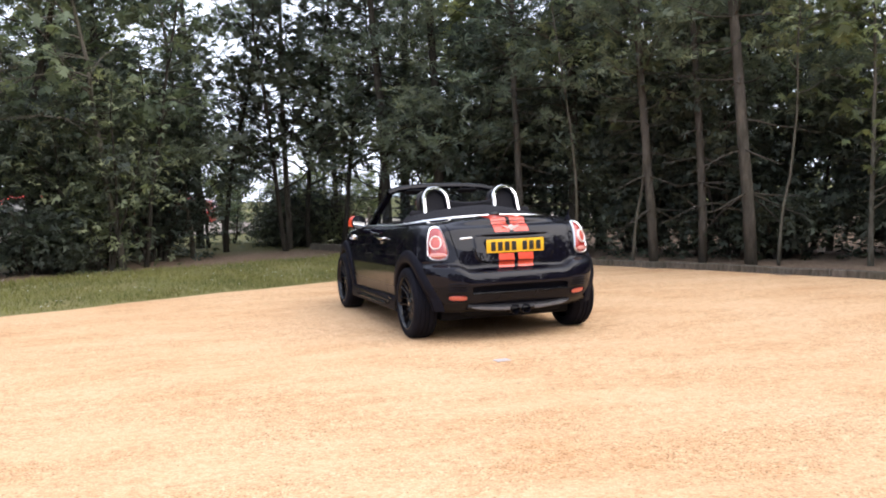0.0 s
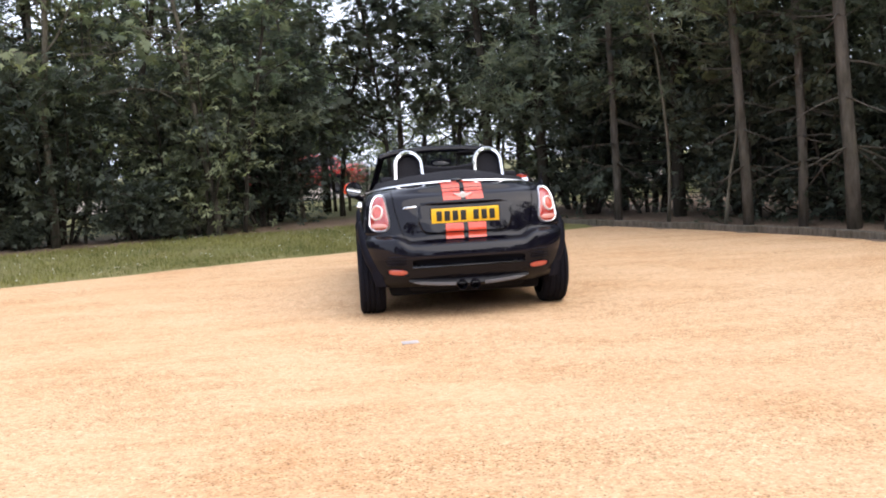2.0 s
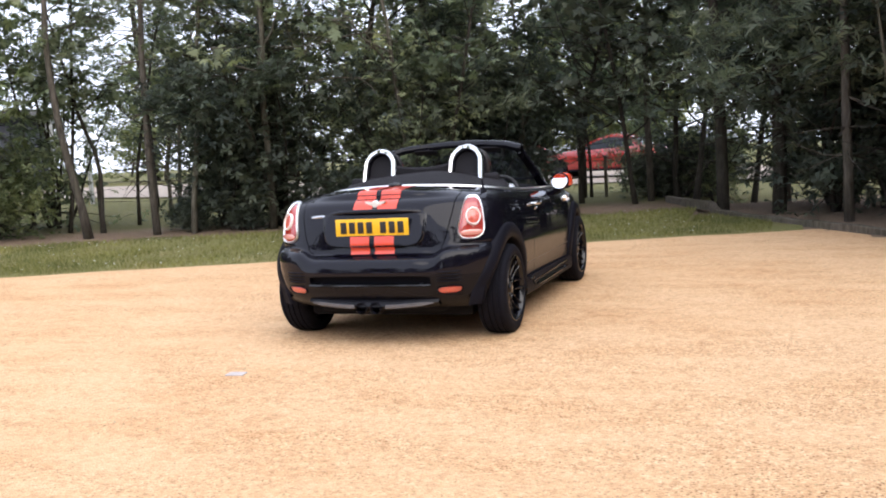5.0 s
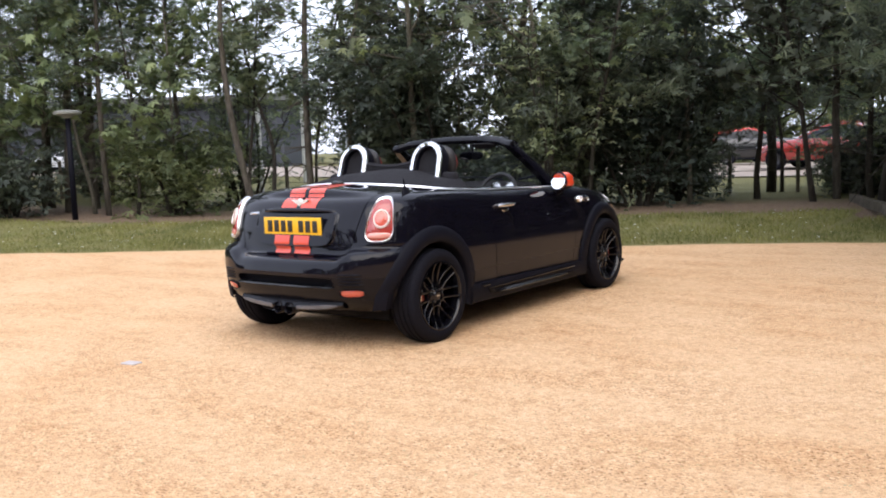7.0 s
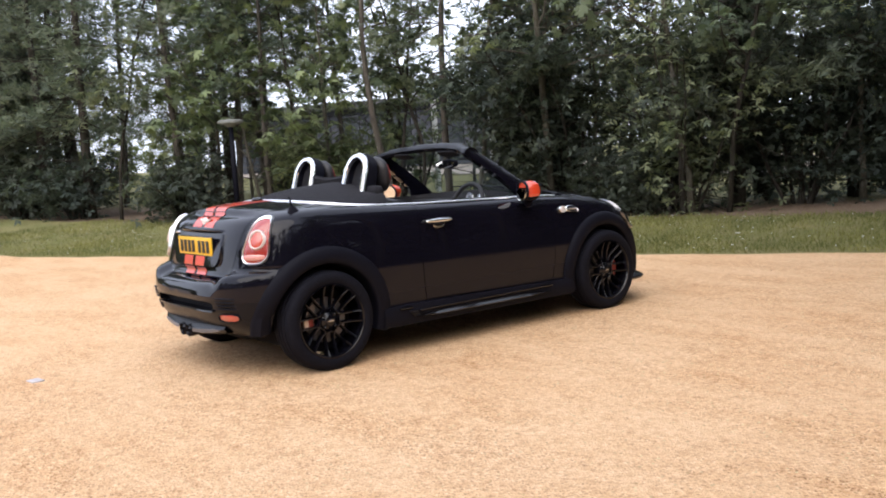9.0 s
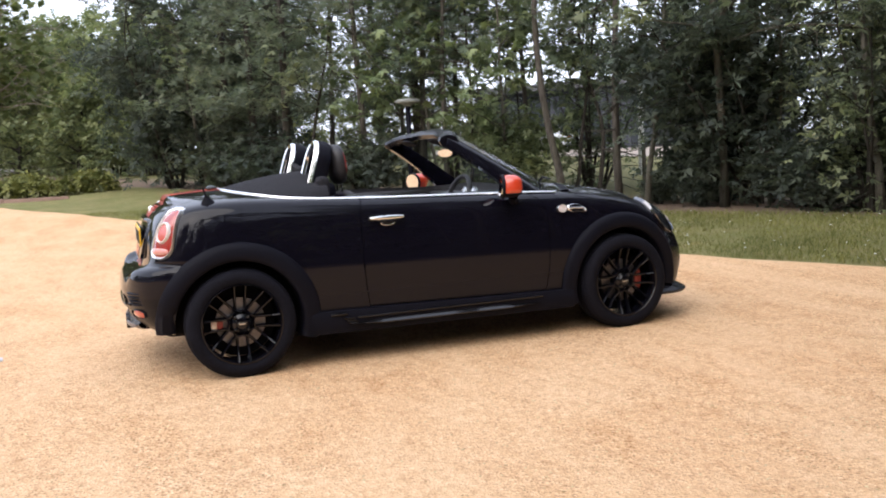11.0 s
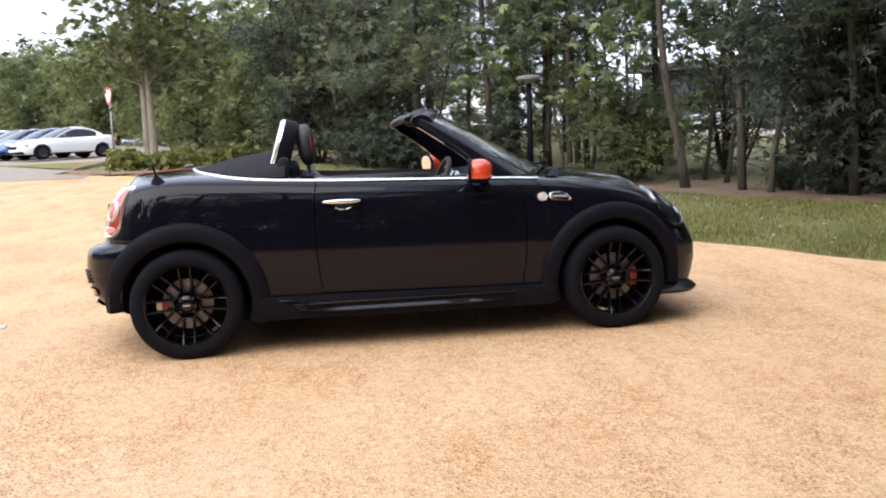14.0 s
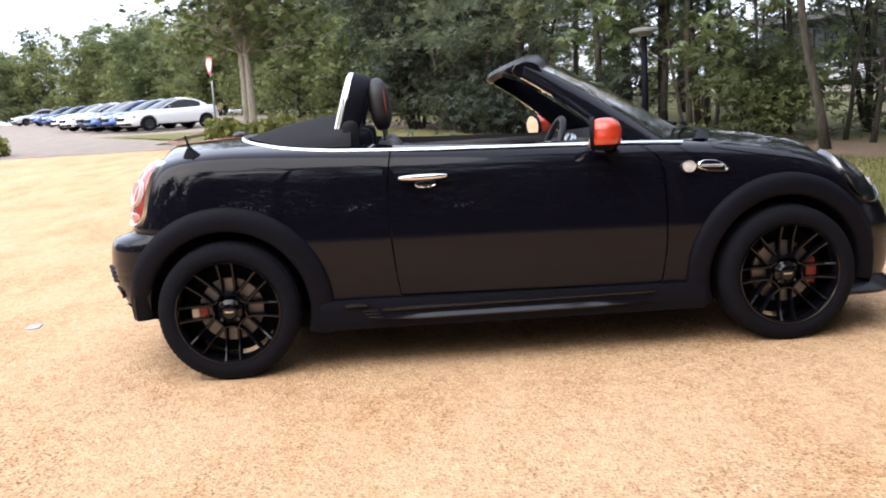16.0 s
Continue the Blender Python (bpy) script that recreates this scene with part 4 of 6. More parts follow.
# stripes: two red bands over the boot lid, thrown on from behind and from above
for side in (1, -1):
    a, b = (0.018, 0.156) if side > 0 else (-0.156, -0.018)

    def face_strip(z0, z1, n=8):
        pts = [(a + (b - a) * i / 6, -0.6, z0 + (z1 - z0) * j / n) for j in range(n + 1) for i in range(7)]
        return on_skin(pts, (0, 1, 0), [panel_lift(p[2]) + 0.0025 for p in pts]), grid_faces(n + 1, 7)
    put("boot_stripe", face_strip(0.604, 0.72), RED_STRIPE, car, "red vinyl stripe")
    pts = []
    n = 26
    for j in range(n + 1):
        t = j / n
        for i in range(7):
            x = a + (b - a) * i / 6
            # from the lid's rear face up over its edge
            ang = radians(4 + 86 * min(1, t * 2.2))
            base = Vector((x, -0.25, 0.875)) if t < 0.455 else Vector((x, -0.25 + (t - 0.455) / 0.545 * 0.27, 0.875))
            d = Vector((0, -math.cos(ang), math.sin(ang)))
            loc, nor = cast(base + d * 1.5, -d)
            pts.append(loc + nor * 0.0025 if loc else base)
    put("boot_stripe", (pts, grid_faces(n + 1, 7)), RED_STRIPE, car, "red vinyl stripe")
for z in (0.955, 0.985):
    lo = on_skin([(-0.16 + 0.32 * i / 10, -0.6, z - 0.0025 + 0.005 * j) for j in range(2) for i in range(11)], (0, 1, 0), 0.0036)
    put("stripe_gap", (lo, grid_faces(2, 11)), GLOSSBLACK, car)

BADGE = plain("white_chrome_badge", (0.80, 0.78, 0.76), 0.35, 0.35, var=0.05)
# number plate on its panel, boot handle, badge
panel = poly_loop([(-0.355, 0.70), (-0.30, 0.648), (0.30, 0.648), (0.355, 0.70), (0.372, 0.855), (0.345, 0.872), (-0.345, 0.872), (-0.372, 0.855)], 2)
pp = lambda a, b: Vector((a, -0.5, b))
rings = [1.0, 0.97, 0.9, 0.75, 0.6, 0.45, 0.3, 0.15, 0.01]
pq = [(panel(j / 64)[0] * r, 0.76 + (panel(j / 64)[1] - 0.76) * r, r) for r in rings for j in range(64)]
put("plate_recess", (on_skin([pp(x, z) for x, z, r in pq], (0, 1, 0), [-0.002 if r == 1.0 else panel_lift(max(z, 0.657)) for x, z, r in pq]), grid_faces(len(rings), 64, False, True)), PAINT, car, "smooth black panel leaning back behind the plate")
put("plate_panel", band(panel, 0.97, 1.02, 64, 3, (0, 0.76), (0, 1, 0), [0.0, 0.004, 0.003, -0.002], pp), GLOSSBLACK, car)
hz = poly_loop([(-0.345, 0.858), (0.345, 0.858), (0.335, 0.893), (-0.335, 0.893)], 2)
put("boot_handle", patch(hz, 5, 56, (0, 0.876), (0, 1, 0), lambda s: 0.03 - 0.03 * s**4, pp), PAINT, car, "gloss black boot handle bar")
py = rear_y(0, 0.78) - 0.020
plate = part("number_plate", rbox(-0.26, 0.26, py - 0.006, py + 0.006, 0.725, 0.838, 0.004), YELLOW, car, "yellow rear number plate with plain dark bars")
plate.rotation_euler = (0, 0, 0)
xs = [-0.222, -0.160, -0.098, -0.036, 0.062, 0.124, 0.186]
for k, x in enumerate(xs):
    wd = 0.042
    part("plate_bar", rbox(x, x + wd, py - 0.0095, py - 0.0062, 0.742, 0.818, 0.001), PLATE_BAR, plate)
br = part("plate_border", rbox(-0.268, 0.268, py + 0.001, py + 0.012, 0.717, 0.846, 0.004), GLOSSBLACK, car)
by = rear_y(0, 0.925)
badge = put("boot_badge", lathe([(-0.014, 0.0005), (-0.014, 0.020), (-0.008, 0.025), (0.004, 0.027)], 24, 'y', (0, by, 0.928)), BADGE, car, "small chrome winged badge")
for s in (1, -1):
    wing = [(s * 0.024, by - 0.006, 0.914), (s * 0.070, by - 0.004, 0.940), (s * 0.074, by - 0.004, 0.948), (s * 0.024, by - 0.006, 0.942), (s * 0.024, by + 0.012, 0.914), (s * 0.070, by + 0.016, 0.940), (s * 0.074, by + 0.016, 0.948), (s * 0.024, by + 0.012, 0.942)]
    put("badge_wing", (wing, [(0, 1, 2, 3), (4, 5, 6, 7), (0, 1, 5, 4), (1, 2, 6, 5), (2, 3, 7, 6), (3, 0, 4, 7)]), BADGE, badge)
bb = poly_loop([(-0.475, 0.846), (-0.37, 0.852), (-0.36, 0.868), (-0.465, 0.862)], 1)
put("boot_script_bar", patch(bb, 2, 24, (-0.418, 0.857), (0, 1, 0), lambda s: 0.004 - 0.004 * s**3, pp), SATIN, car, "small silver badge bar")

# bumper lower lip, exhausts
lipv = []
for i in range(25):
    x = -0.43 + 0.86 * i / 24
    y = rear_y(x, 0.43)
    for dy, z in ((0.0, 0.420), (-0.010, 0.418), (-0.012, 0.408), (0.0, 0.404)):
        lipv.append((x, y + dy, z))
put("slot_lip", (lipv, grid_faces(25, 4)), GLOSSBLACK, car)
dv = []
for i in range(31):
    q = -1 + 2 * i / 30
    x = 0.46 * q
    up = 0.028 * abs(q) ** 2
    for y, z in ((-0.53, 0.325), (-0.566, 0.300), (-0.582, 0.270), (-0.56, 0.246), (-0.40, 0.242)):
        dv.append((x, y + 0.05 * q * q, z + up))
put("diffuser", (dv, grid_faces(31, 5)), SATINBLACK, car, "black rear diffuser")
GREYTRIM = plain("grey_diffuser_trim", (0.10, 0.10, 0.11), 0.3)
for s in (1, -1):
    sv = []
    for i in range(15):
        q = 0.24 + 0.70 * i / 14
        h = 0.013 * min(1, 4 * (1 - i / 14) + 0.15)
        for dy, dz in ((0.0, h), (-0.006, h * 0.7), (-0.006, -h * 0.7), (0.0, -h)):
            sv.append((s * 0.46 * q, -0.586 + 0.05 * q * q + dy, 0.268 + 0.028 * q * q + dz))
    put("diffuser_strip", (sv, grid_faces(15, 4)), GREYTRIM, car, "grey diffuser strip")
for s in (1, -1):
    put("exhaust_tip", lathe([(0.22, 0.036), (0.0, 0.040), (-0.03, 0.041), (-0.034, 0.037), (-0.03, 0.034), (0.08, 0.032), (0.09, 0.001)], 28, 'y', (s * 0.050 - 0.012, -0.555, 0.258)), SATINBLACK, car, "round exhaust tip")
part("exhaust_box", rbox(-0.46, 0.46, -0.40, -0.15, 0.20, 0.30, 0.05, 3), DARKWELL, car)
part("underbody", rbox(-0.60, 0.60, -0.25, 2.75, 0.155, 0.26, 0.03), DARKWELL, car)

# chrome belt line running round the hood well
belt = []
for i in range(61):
    t = i / 60
    if t < 0.45:
        y = 2.03 - (2.03 - 0.55) * t / 0.45
        x = 0.712 - 0.012 * ramp01(1.0, 0.5, y)
    else:
        th = (t - 0.45) / 0.55 * math.pi / 2
        x = 0.70 * math.cos(th) ** (2 / 2.5)
        y = 0.55 - 0.53 * math.sin(th) ** (2 / 2.5)
    z = top_z(min(x, 0.70), y)
    belt.append((x, y, z + 0.004))
full = belt + [(-x, y, z) for x, y, z in belt[-2::-1]]
bv = []
for i, p in enumerate(full):
    a, b = Vector(full[max(0, i - 1)]), Vector(full[min(len(full) - 1, i + 1)])
    t = (b - a).normalized()
    nn = Vector((t.y, -t.x, 0)).normalized()
    if nn.dot(Vector((p[0], p[1] - 0.8, 0))) < 0:
        nn = -nn
    P = Vector(p)
    for o, h in ((-0.005, -0.006), (-0.004, 0.002), (0.0, 0.005), (0.006, 0.002), (0.008, -0.006)):
        bv.append(P + nn * o + Vector((0, 0, h)))
put("chrome_belt", (bv, grid_faces(len(full), 5)), BELTCHROME, car, "bright chrome belt line")

# folded hood cover
tv = []
nr, na = 10, 41
for i in range(nr + 1):
    s = i / nr
    for j in range(na):
        th = math.pi * j / (na - 1)
        c, sn = math.cos(th), math.sin(th)
        x = 0.675 * math.copysign(abs(c) ** (2 / 2.5), c) * (1 - 0.10 * s) * (1 - 0.55 * s * abs(sn))
        y = 0.57 - 0.525 * abs(sn) ** (2 / 2.5) * (1 - s)
        z = 1.03 - 0.055 * abs(c) ** 3 + 0.085 * math.sin(s * math.pi / 2) * (0.75 + 0.25 * abs(sn)) + 0.006 * math.sin(9 * x) * s
        tv.append((x, y, z))
put("hood_cover", (tv, grid_faces(nr + 1, na)), FABRIC, car, "black canvas folded hood cover")
part("hood_front", rbox(-0.60, 0.60, 0.53, 0.60, 0.80, 1.085, 0.03, 3), FABRIC, car)
dfl = []
for i in range(21):
    q = -1 + 2 * i / 20
    for y, z in ((0.545, 1.06), (0.535, 1.165 - 0.03 * (1 - q * q)), (0.55, 1.18 - 0.03 * (1 - q * q)), (0.575, 1.17 - 0.03 * (1 - q * q)), (0.585, 1.06)):
        dfl.append((0.245 * q, y, z))
put("wind_deflector", (dfl, grid_faces(21, 5)), FABRIC, car)

# roll hoops
for s in (1, -1):
    cx = s * 0.348
    path = []
    for i in range(41):
        t = i / 40
        if t < 0.22:
            x, z = -0.108, 1.02 + (1.175 - 1.02) * t / 0.22
        elif t > 0.78:
            x, z = 0.108, 1.02 + (1.175 - 1.02) * (1 - t) / 0.22
        else:
            a = math.pi * (1 - (t - 0.22) / 0.56)
            x, z = 0.108 * math.cos(a), 1.175 + 0.108 * math.sin(a)
        path.append((cx + x * (1 + 0.12 * (1.29 - z) / 0.27), 0.505 + (z - 1.02) * 0.30, z))

    def hoop(profile):
        V = []
        for i, p in enumerate(path):
            a, b = Vector(path[max(0, i - 1)]), Vector(path[min(40, i + 1)])
            t = (b - a).normalized()
            back = Vector((0, -1, 0.3)).normalized()
            out = t.cross(back).normalized()
            if out.dot(Vector((p[0] - cx, 0, p[2] - 1.12))) < 0:
                out = -out
            for o, d in profile:
                V.append(Vector(p) + out * o + back * d)
        return V, grid_faces(41, len(profile), False, True)
    hp = put("roll_hoop", hoop([(-0.018, 0.005), (-0.012, 0.020), (0.008, 0.024), (0.020, 0.014), (0.022, -0.004), (-0.018, -0.004)]), CHROME, car, "chrome roll hoop")
    put("hoop_casing", hoop([(-0.020, -0.003), (0.0235, -0.003), (0.026, -0.062), (0.015, -0.085), (-0.02, -0.08)]), MATT, hp, "black plastic casing")
    fill = []
    for i in range(9):
        for j in range(9):
            q, r = -1 + i / 4, j / 8
            x = 0.098 * q
            zt = 1.17 + 0.098 * math.sqrt(max(0, 1 - q * q))
            z = 1.0 + (zt - 1.0) * r
            fill.append((cx + x, 0.545 + (z - 1.02) * 0.30, z))
    put("hoop_pad", (fill, grid_faces(9, 9)), FABRIC, hp)
    part("hoop_base", rbox(cx - 0.17, cx + 0.17, 0.47, 0.66, 0.86, 1.045, 0.04, 3), MATT, hp)

    # seats
    sx = s * 0.355
    seat = put("seat", blob(sx, 1.10, 0.52, 0.25, 0.30, 0.11, 3.2), LEATHER, car, "black leather sports seat with red piping")
    V, F = blob(0, 0, 0, 0.245, 0.085, 0.34, 3.4, 18, 28)
    rot = pose(sx, 0.80, 0.655, 14)
    put("backrest", ([rot @ Vector(v) for v in V], F), LEATHER, seat)
    V, F = blob(0, 0, 0, 0.135, 0.050, 0.124, 2.6, 18, 28)
    rot = pose(sx, 0.702, 1.150, 6)
    hr = put("headrest", ([rot @ Vector(v) for v in V], F), LEATHER, seat)
    ringp = [rot @ Vector((0.128 * math.cos(a) * 1.0, 0.028, 0.110 * math.sin(a))) for a in [2 * math.pi * k / 40 for k in range(40)]]
    put("piping", tube(ringp, 0.004, 5, True), PIPING, hr, "red piping")
    for q in (-1, 1):
        ringp = [rot @ Vector((q * 0.05, 0.0, -0.10)), rot @ Vector((q * 0.05, 0.0, -0.22))]
        put("headrest_post", tube(ringp, 0.007, 8), SATIN, hr)
    for q in (-1, 1):
        V, F = blob(0, 0, 0, 0.05, 0.10, 0.27, 2.8, 12, 16)
        rot2 = pose(sx + q * 0.215, 0.86, 0.665, 14)
        put("side_bolster", ([rot2 @ Vector(v) for v in V], F), LEATHER, seat)

# dashboard, wheel, console
dash = part("dashboard", rbox(-0.64, 0.64, 1.62, 2.02, 0.58, 0.905, 0.06, 4), LEATHER, car)
part("centre_console", rbox(-0.10, 0.10, 0.85, 1.75, 0.33, 0.60, 0.04, 3), LEATHER, car)
rotw = pose(0.33, 1.50, 0.87, 68)
wp = [rotw @ Vector((0.172 * math.cos(a), 0.172 * math.sin(a), 0)) for a in [2 * math.pi * k / 48 for k in range(48)]]
sw = put("steering_wheel", tube(wp, 0.016, 10, True), LEATHER, car)
V, F = blob(0, 0, -0.01, 0.075, 0.06, 0.025, 2.6, 10, 20)
put("wheel_boss", ([rotw @ Vector(v) for v in V], F), MATT, sw)
for a in (0.15, math.pi - 0.15, -math.pi / 2):
    put("wheel_spoke", tube([rotw @ Vector((0.05 * math.cos(a), 0.05 * math.sin(a), -0.005)), rotw @ Vector((0.165 * math.cos(a), 0.165 * math.sin(a), 0))], [0.017, 0.012], 8), SATIN, sw)
for x in (0.26, 0.40):
    rd = pose(x, 1.60, 0.905, 72)
    V, F = lathe([(0.0, 0.052), (0.02, 0.056), (0.024, 0.05), (0.018, 0.046), (0.016, 0.001)], 28, 'z')
    put("dial", ([rd @ Vector(v) for v in V], F), SATIN, dash)
V, F = lathe([(0.0, 0.10), (0.02, 0.112), (0.026, 0.10), (0.018, 0.095), (0.016, 0.001)], 36, 'z')
rd = pose(0, 1.615, 0.76, 82)
put("centre_dial", ([rd @ Vector(v) for v in V], F), SATIN, dash)
for s in (1, -1):
    part("door_card", rbox(min(s * 0.60, s * 0.685), max(s * 0.60, s * 0.685), 0.72, 1.78, 0.45, 0.925, 0.03, 3), LEATHER, panels["door_right" if s > 0 else "door_left"])

# windscreen frame
def screen_point(u, v, grow=0.0):
    """u across from -1 to 1, v up from 0 to 1."""
    wb, wt = 0.655, 0.545
    w = wb + (wt - wb) * v + grow
    x = w * u
    yb = 2.20 - 0.25 * abs(u) ** 3.0
    yt = 1.50 - 0.135 * abs(u) ** 3.0
    bow = 0.02 * math.sin(math.pi * v)
    zb = 0.935 - 0.03 * abs(u) ** 2
    zt = 1.332 - 0.038 * abs(u) ** 2.4
    return Vector((x, yb + (yt - yb) * v + bow, zb + (zt - zb) * v))


gv = [screen_point(-1 + i / 12, j / 12) for j in range(13) for i in range(25)]
ws = put("windscreen", (gv, grid_faces(13, 25)), GLASS, car, "clear raked windscreen")
ws.visible_shadow = False
for s in (1, -1):
    pv = []
    for j in range(17):
        v = -0.08 + 1.08 * j / 16
        f = screen_point(s * 1.0, v)
        f2 = screen_point(s * 0.985, v)
        back = Vector((0, -0.02 - 0.13 * (1 - max(0, v)) ** 1.3, -0.045 - 0.02 * v))
        o = Vector((s * 0.032, 0, 0))
        pv += [f2 + Vector((0, 0.012, 0.008)), f + Vector((s * 0.008, 0.004, 0.010)), f + o * 1.0 + back * 0.30 + Vector((0, 0, 0.006)), f + o * 1.4 + back * 0.62, f + back + o * 1.35, f + back - o * 0.5, f2 - o * 0.3 + Vector((0, -0.02, -0.015))]
    put("screen_pillar", (pv, grid_faces(17, 7, False, True)), PAINT, car, "gloss black raked windscreen pillar")
hv = []
for i in range(41):
    u = -1.06 + 2.12 * i / 40
    p = screen_point(max(-1, min(1, u)), 1.0)
    p.x = 0.545 * u
    p.y += 0.04 * min(1, abs(u)) ** 3
    drop = -0.012 * max(0, abs(u) - 0.8) / 0.2
    for dy, dz in ((0.035, -0.026), (0.02, 0.003), (-0.015, 0.017), (-0.05, 0.018), (-0.085, 0.006), (-0.098, -0.02), (-0.078, -0.046), (-0.03, -0.044)):
        w = 0.004 * noise.noise((u * 4, dy * 30, 0))
        hv.append(p + Vector((0, dy, dz + drop + w)))
put("screen_header", (hv, grid_faces(41, 8, False, True) + [tuple(range(8)), tuple(range(320, 328))]), SATINBLACK, car, "black header rail over the windscreen")
part("mirror_stalk", mesh(*tube([(0.04, 1.60, 1.27), (0.04, 1.59, 1.20)], 0.009, 8)), MATT, car)
V, F = blob(0, 0, 0, 0.106, 0.022, 0.034, 3.0, 12, 28)
rm = pose(0.04, 1.572, 1.188, 7, 0, 10)
rv = put("rear_view_mirror", ([rm @ Vector(v) for v in V], F), MATT, car)
V, F = lathe([(-0.026, 0.0005), (-0.026, 1.0)], 32, 'y')
put("mirror_glass", ([rm @ Vector((v[0] * 0.094, v[1] - 0.001, v[2] * 0.027)) for v in V], F), MIRROR, rv)
for s in (1, -1):
    V, F = blob(0, 0, 0, 0.11, 0.008, 0.045, 3, 8, 20)
    rmv = pose(s * 0.28, 1.40, 1.262, 64)
    put("sun_visor", ([rmv @ Vector(v) for v in V], F), FABRIC, car)

# door mirrors, handles, side lamps, aerial
for s in (1, -1):
    base = Vector((s * 0.848, 1.652, 0.968))
    turned = Matrix.Rotation(radians(-16 if s > 0 else 20), 3, 'Z') @ Matrix.Diagonal((0.86, 0.86, 0.86))
    V, F = blob(0, 0, 0, 0.092, 0.085, 0.082, 2.5, 18, 28)
    V = [Vector((v[0], max(v[1], -0.058), v[2])) for v in V]
    V = [base + turned @ Vector((v.x + s * 0.008 * (v.z < 0), v.y, v.z)) for v in V]
    up = [f for f in F if sum(V[i].z for i in f) / 4 > base.z - 0.042]
    dn = [f for f in F if f not in up]
    cap = put("door_mirror", (V, up), RED_CAP, car, "red door mirror cap with black base")
    put("mirror_base", (V, dn), MATT, cap)
    V2, F2 = lathe([(-0.060, 0.0005), (-0.060, 1.0), (-0.050, 1.04)], 36, 'y')
    put("mirror_glass", ([base + turned @ Vector((v[0] * 0.086, v[1] - 0.006 + v[2] * (0.022 if s > 0 else -0.004), v[2] * 0.073)) for v in V2], F2), MIRROR, cap)
    put("mirror_surround", ([base + turned @ Vector((v[0] * 0.096, v[1], v[2] * 0.085)) for v in lathe([(-0.056, 0.88), (-0.069, 0.92), (-0.068, 0.985), (-0.048, 1.01)], 36, 'y')[0]], grid_faces(4, 36, False, True)), MATT, cap)
    put("mirror_arm", tube([base + Vector((-s * 0.03, 0.03, -0.06)), base + Vector((-s * 0.09, 0.05, -0.10)), Vector((s * 0.745, 1.72, 0.865))], [0.030, 0.024, 0.032], 10), MATT, cap)
    x0 = side_x(0.87, 0.832)
    V, F = blob(0, 0, 0, 0.016, 0.108, 0.0135, 2.4, 12, 32)
    dn = "door_right" if s > 0 else "door_left"
    hnd = put("door_handle", ([Vector((s * (x0 + 0.032) + v[0], 0.872 + v[1], 0.832 + v[2])) for v in V], F), CHROME, panels[dn], "chrome door handle")
    for yy in (0.775, 0.965):
        put("handle_foot", tube([(s * (x0 - 0.004), yy, 0.832), (s * (x0 + 0.03), yy, 0.832)], 0.010, 8), CHROME, hnd)
    V, F = blob(0, 0, 0, 0.005, 0.045, 0.016, 2.2, 8, 20)
    put("lock_cup", ([Vector((s * (side_x(0.88, 0.802) + 0.0) + v[0], 0.882 + v[1], 0.800 + v[2])) for v in V], F), GLOSSBLACK, hnd)
    put("lock_rim", tube([(s * (side_x(0.88, 0.80) + 0.004), 0.882 + 0.045 * math.cos(a), 0.803 + 0.017 * math.sin(a)) for a in np.linspace(3.3, 6.12, 11)], [0.0015] + [0.004] * 9 + [0.0015], 6), CHROME, hnd)
    # side indicator in its scoop
    way = (-s, 0, 0)
    ps = lambda a, b: Vector((s * 0.9, a, b))
    cc = lambda u: (2.03 + 0.030 * math.cos(u * 6.2832), 0.800 + 0.024 * math.sin(u * 6.2832))
    si = put("side_indicator", patch(cc, 3, 28, (2.03, 0.80), way, lambda q: 0.020 - 0.006 * q * q, ps), CLEARLENS, car, "round side lamp in chrome scoop")
    put("indicator_ring", band(cc, 0.9, 1.15, 28, 3, (2.03, 0.80), way, [0.014, 0.022, 0.018, 0.0], ps), CHROME, si)
    sc = poly_loop([(2.075, 0.780), (2.225, 0.768), (2.17, 0.822), (2.075, 0.826)], 1)
    put("scoop_frame", band(sc, 0.80, 1.05, 32, 3, (2.13, 0.80), way, [0.004, 0.012, 0.010, -0.002], ps), CHROME, si)
    put("scoop_mesh", patch(sc, 2, 32, (2.13, 0.80), way, lambda q: 0.004, lambda a, b: Vector((s * 0.9, 2.13 + (a - 2.13) * 0.82, 0.80 + (b - 0.80) * 0.82))), MATT, si)
    put("scoop_bar", tube([(s * (side_x(2.09, 0.803) + 0.012), 2.085, 0.803), (s * (side_x(2.17, 0.80) + 0.012), 2.18, 0.798)], 0.007, 8), SATIN, si)
zb = top_z(0.655, -0.115)
put("aerial_base", ([Vector((0.672 + v[0] * (1 - 0.75 * max(0, v[2]) / 0.05), -0.115 + v[1] * (1 - 0.6 * max(0, v[2]) / 0.05) - 0.3 * max(0, v[2]), zb - 0.012 + max(0, v[2]))) for v in blob(0, 0, 0, 0.022, 0.045, 0.05, 2.0, 12, 16)[0]], blob(0, 0, 0, 1, 1, 1, 2.0, 12, 16)[1]), MATT, car)
put("aerial_mast", tube([(0.672, -0.125, zb + 0.02), (0.672, -0.142, zb + 0.085)], [0.008, 0.0035], 8), MATT, car)
put("brake_light_fin", blob(0, -0.02, top_z(0, -0.02) + 0.008, 0.05, 0.035, 0.02, 2.2, 8, 16), GLOSSBLACK, car)
for s in (1, -1):
    put("wiper", tube([(s * 0.08, 2.245, 0.96), (s * 0.30, 2.15, 0.99), (s * 0.55, 2.08, 0.985)], [0.010, 0.007, 0.005], 6), MATT, car)
cv = []
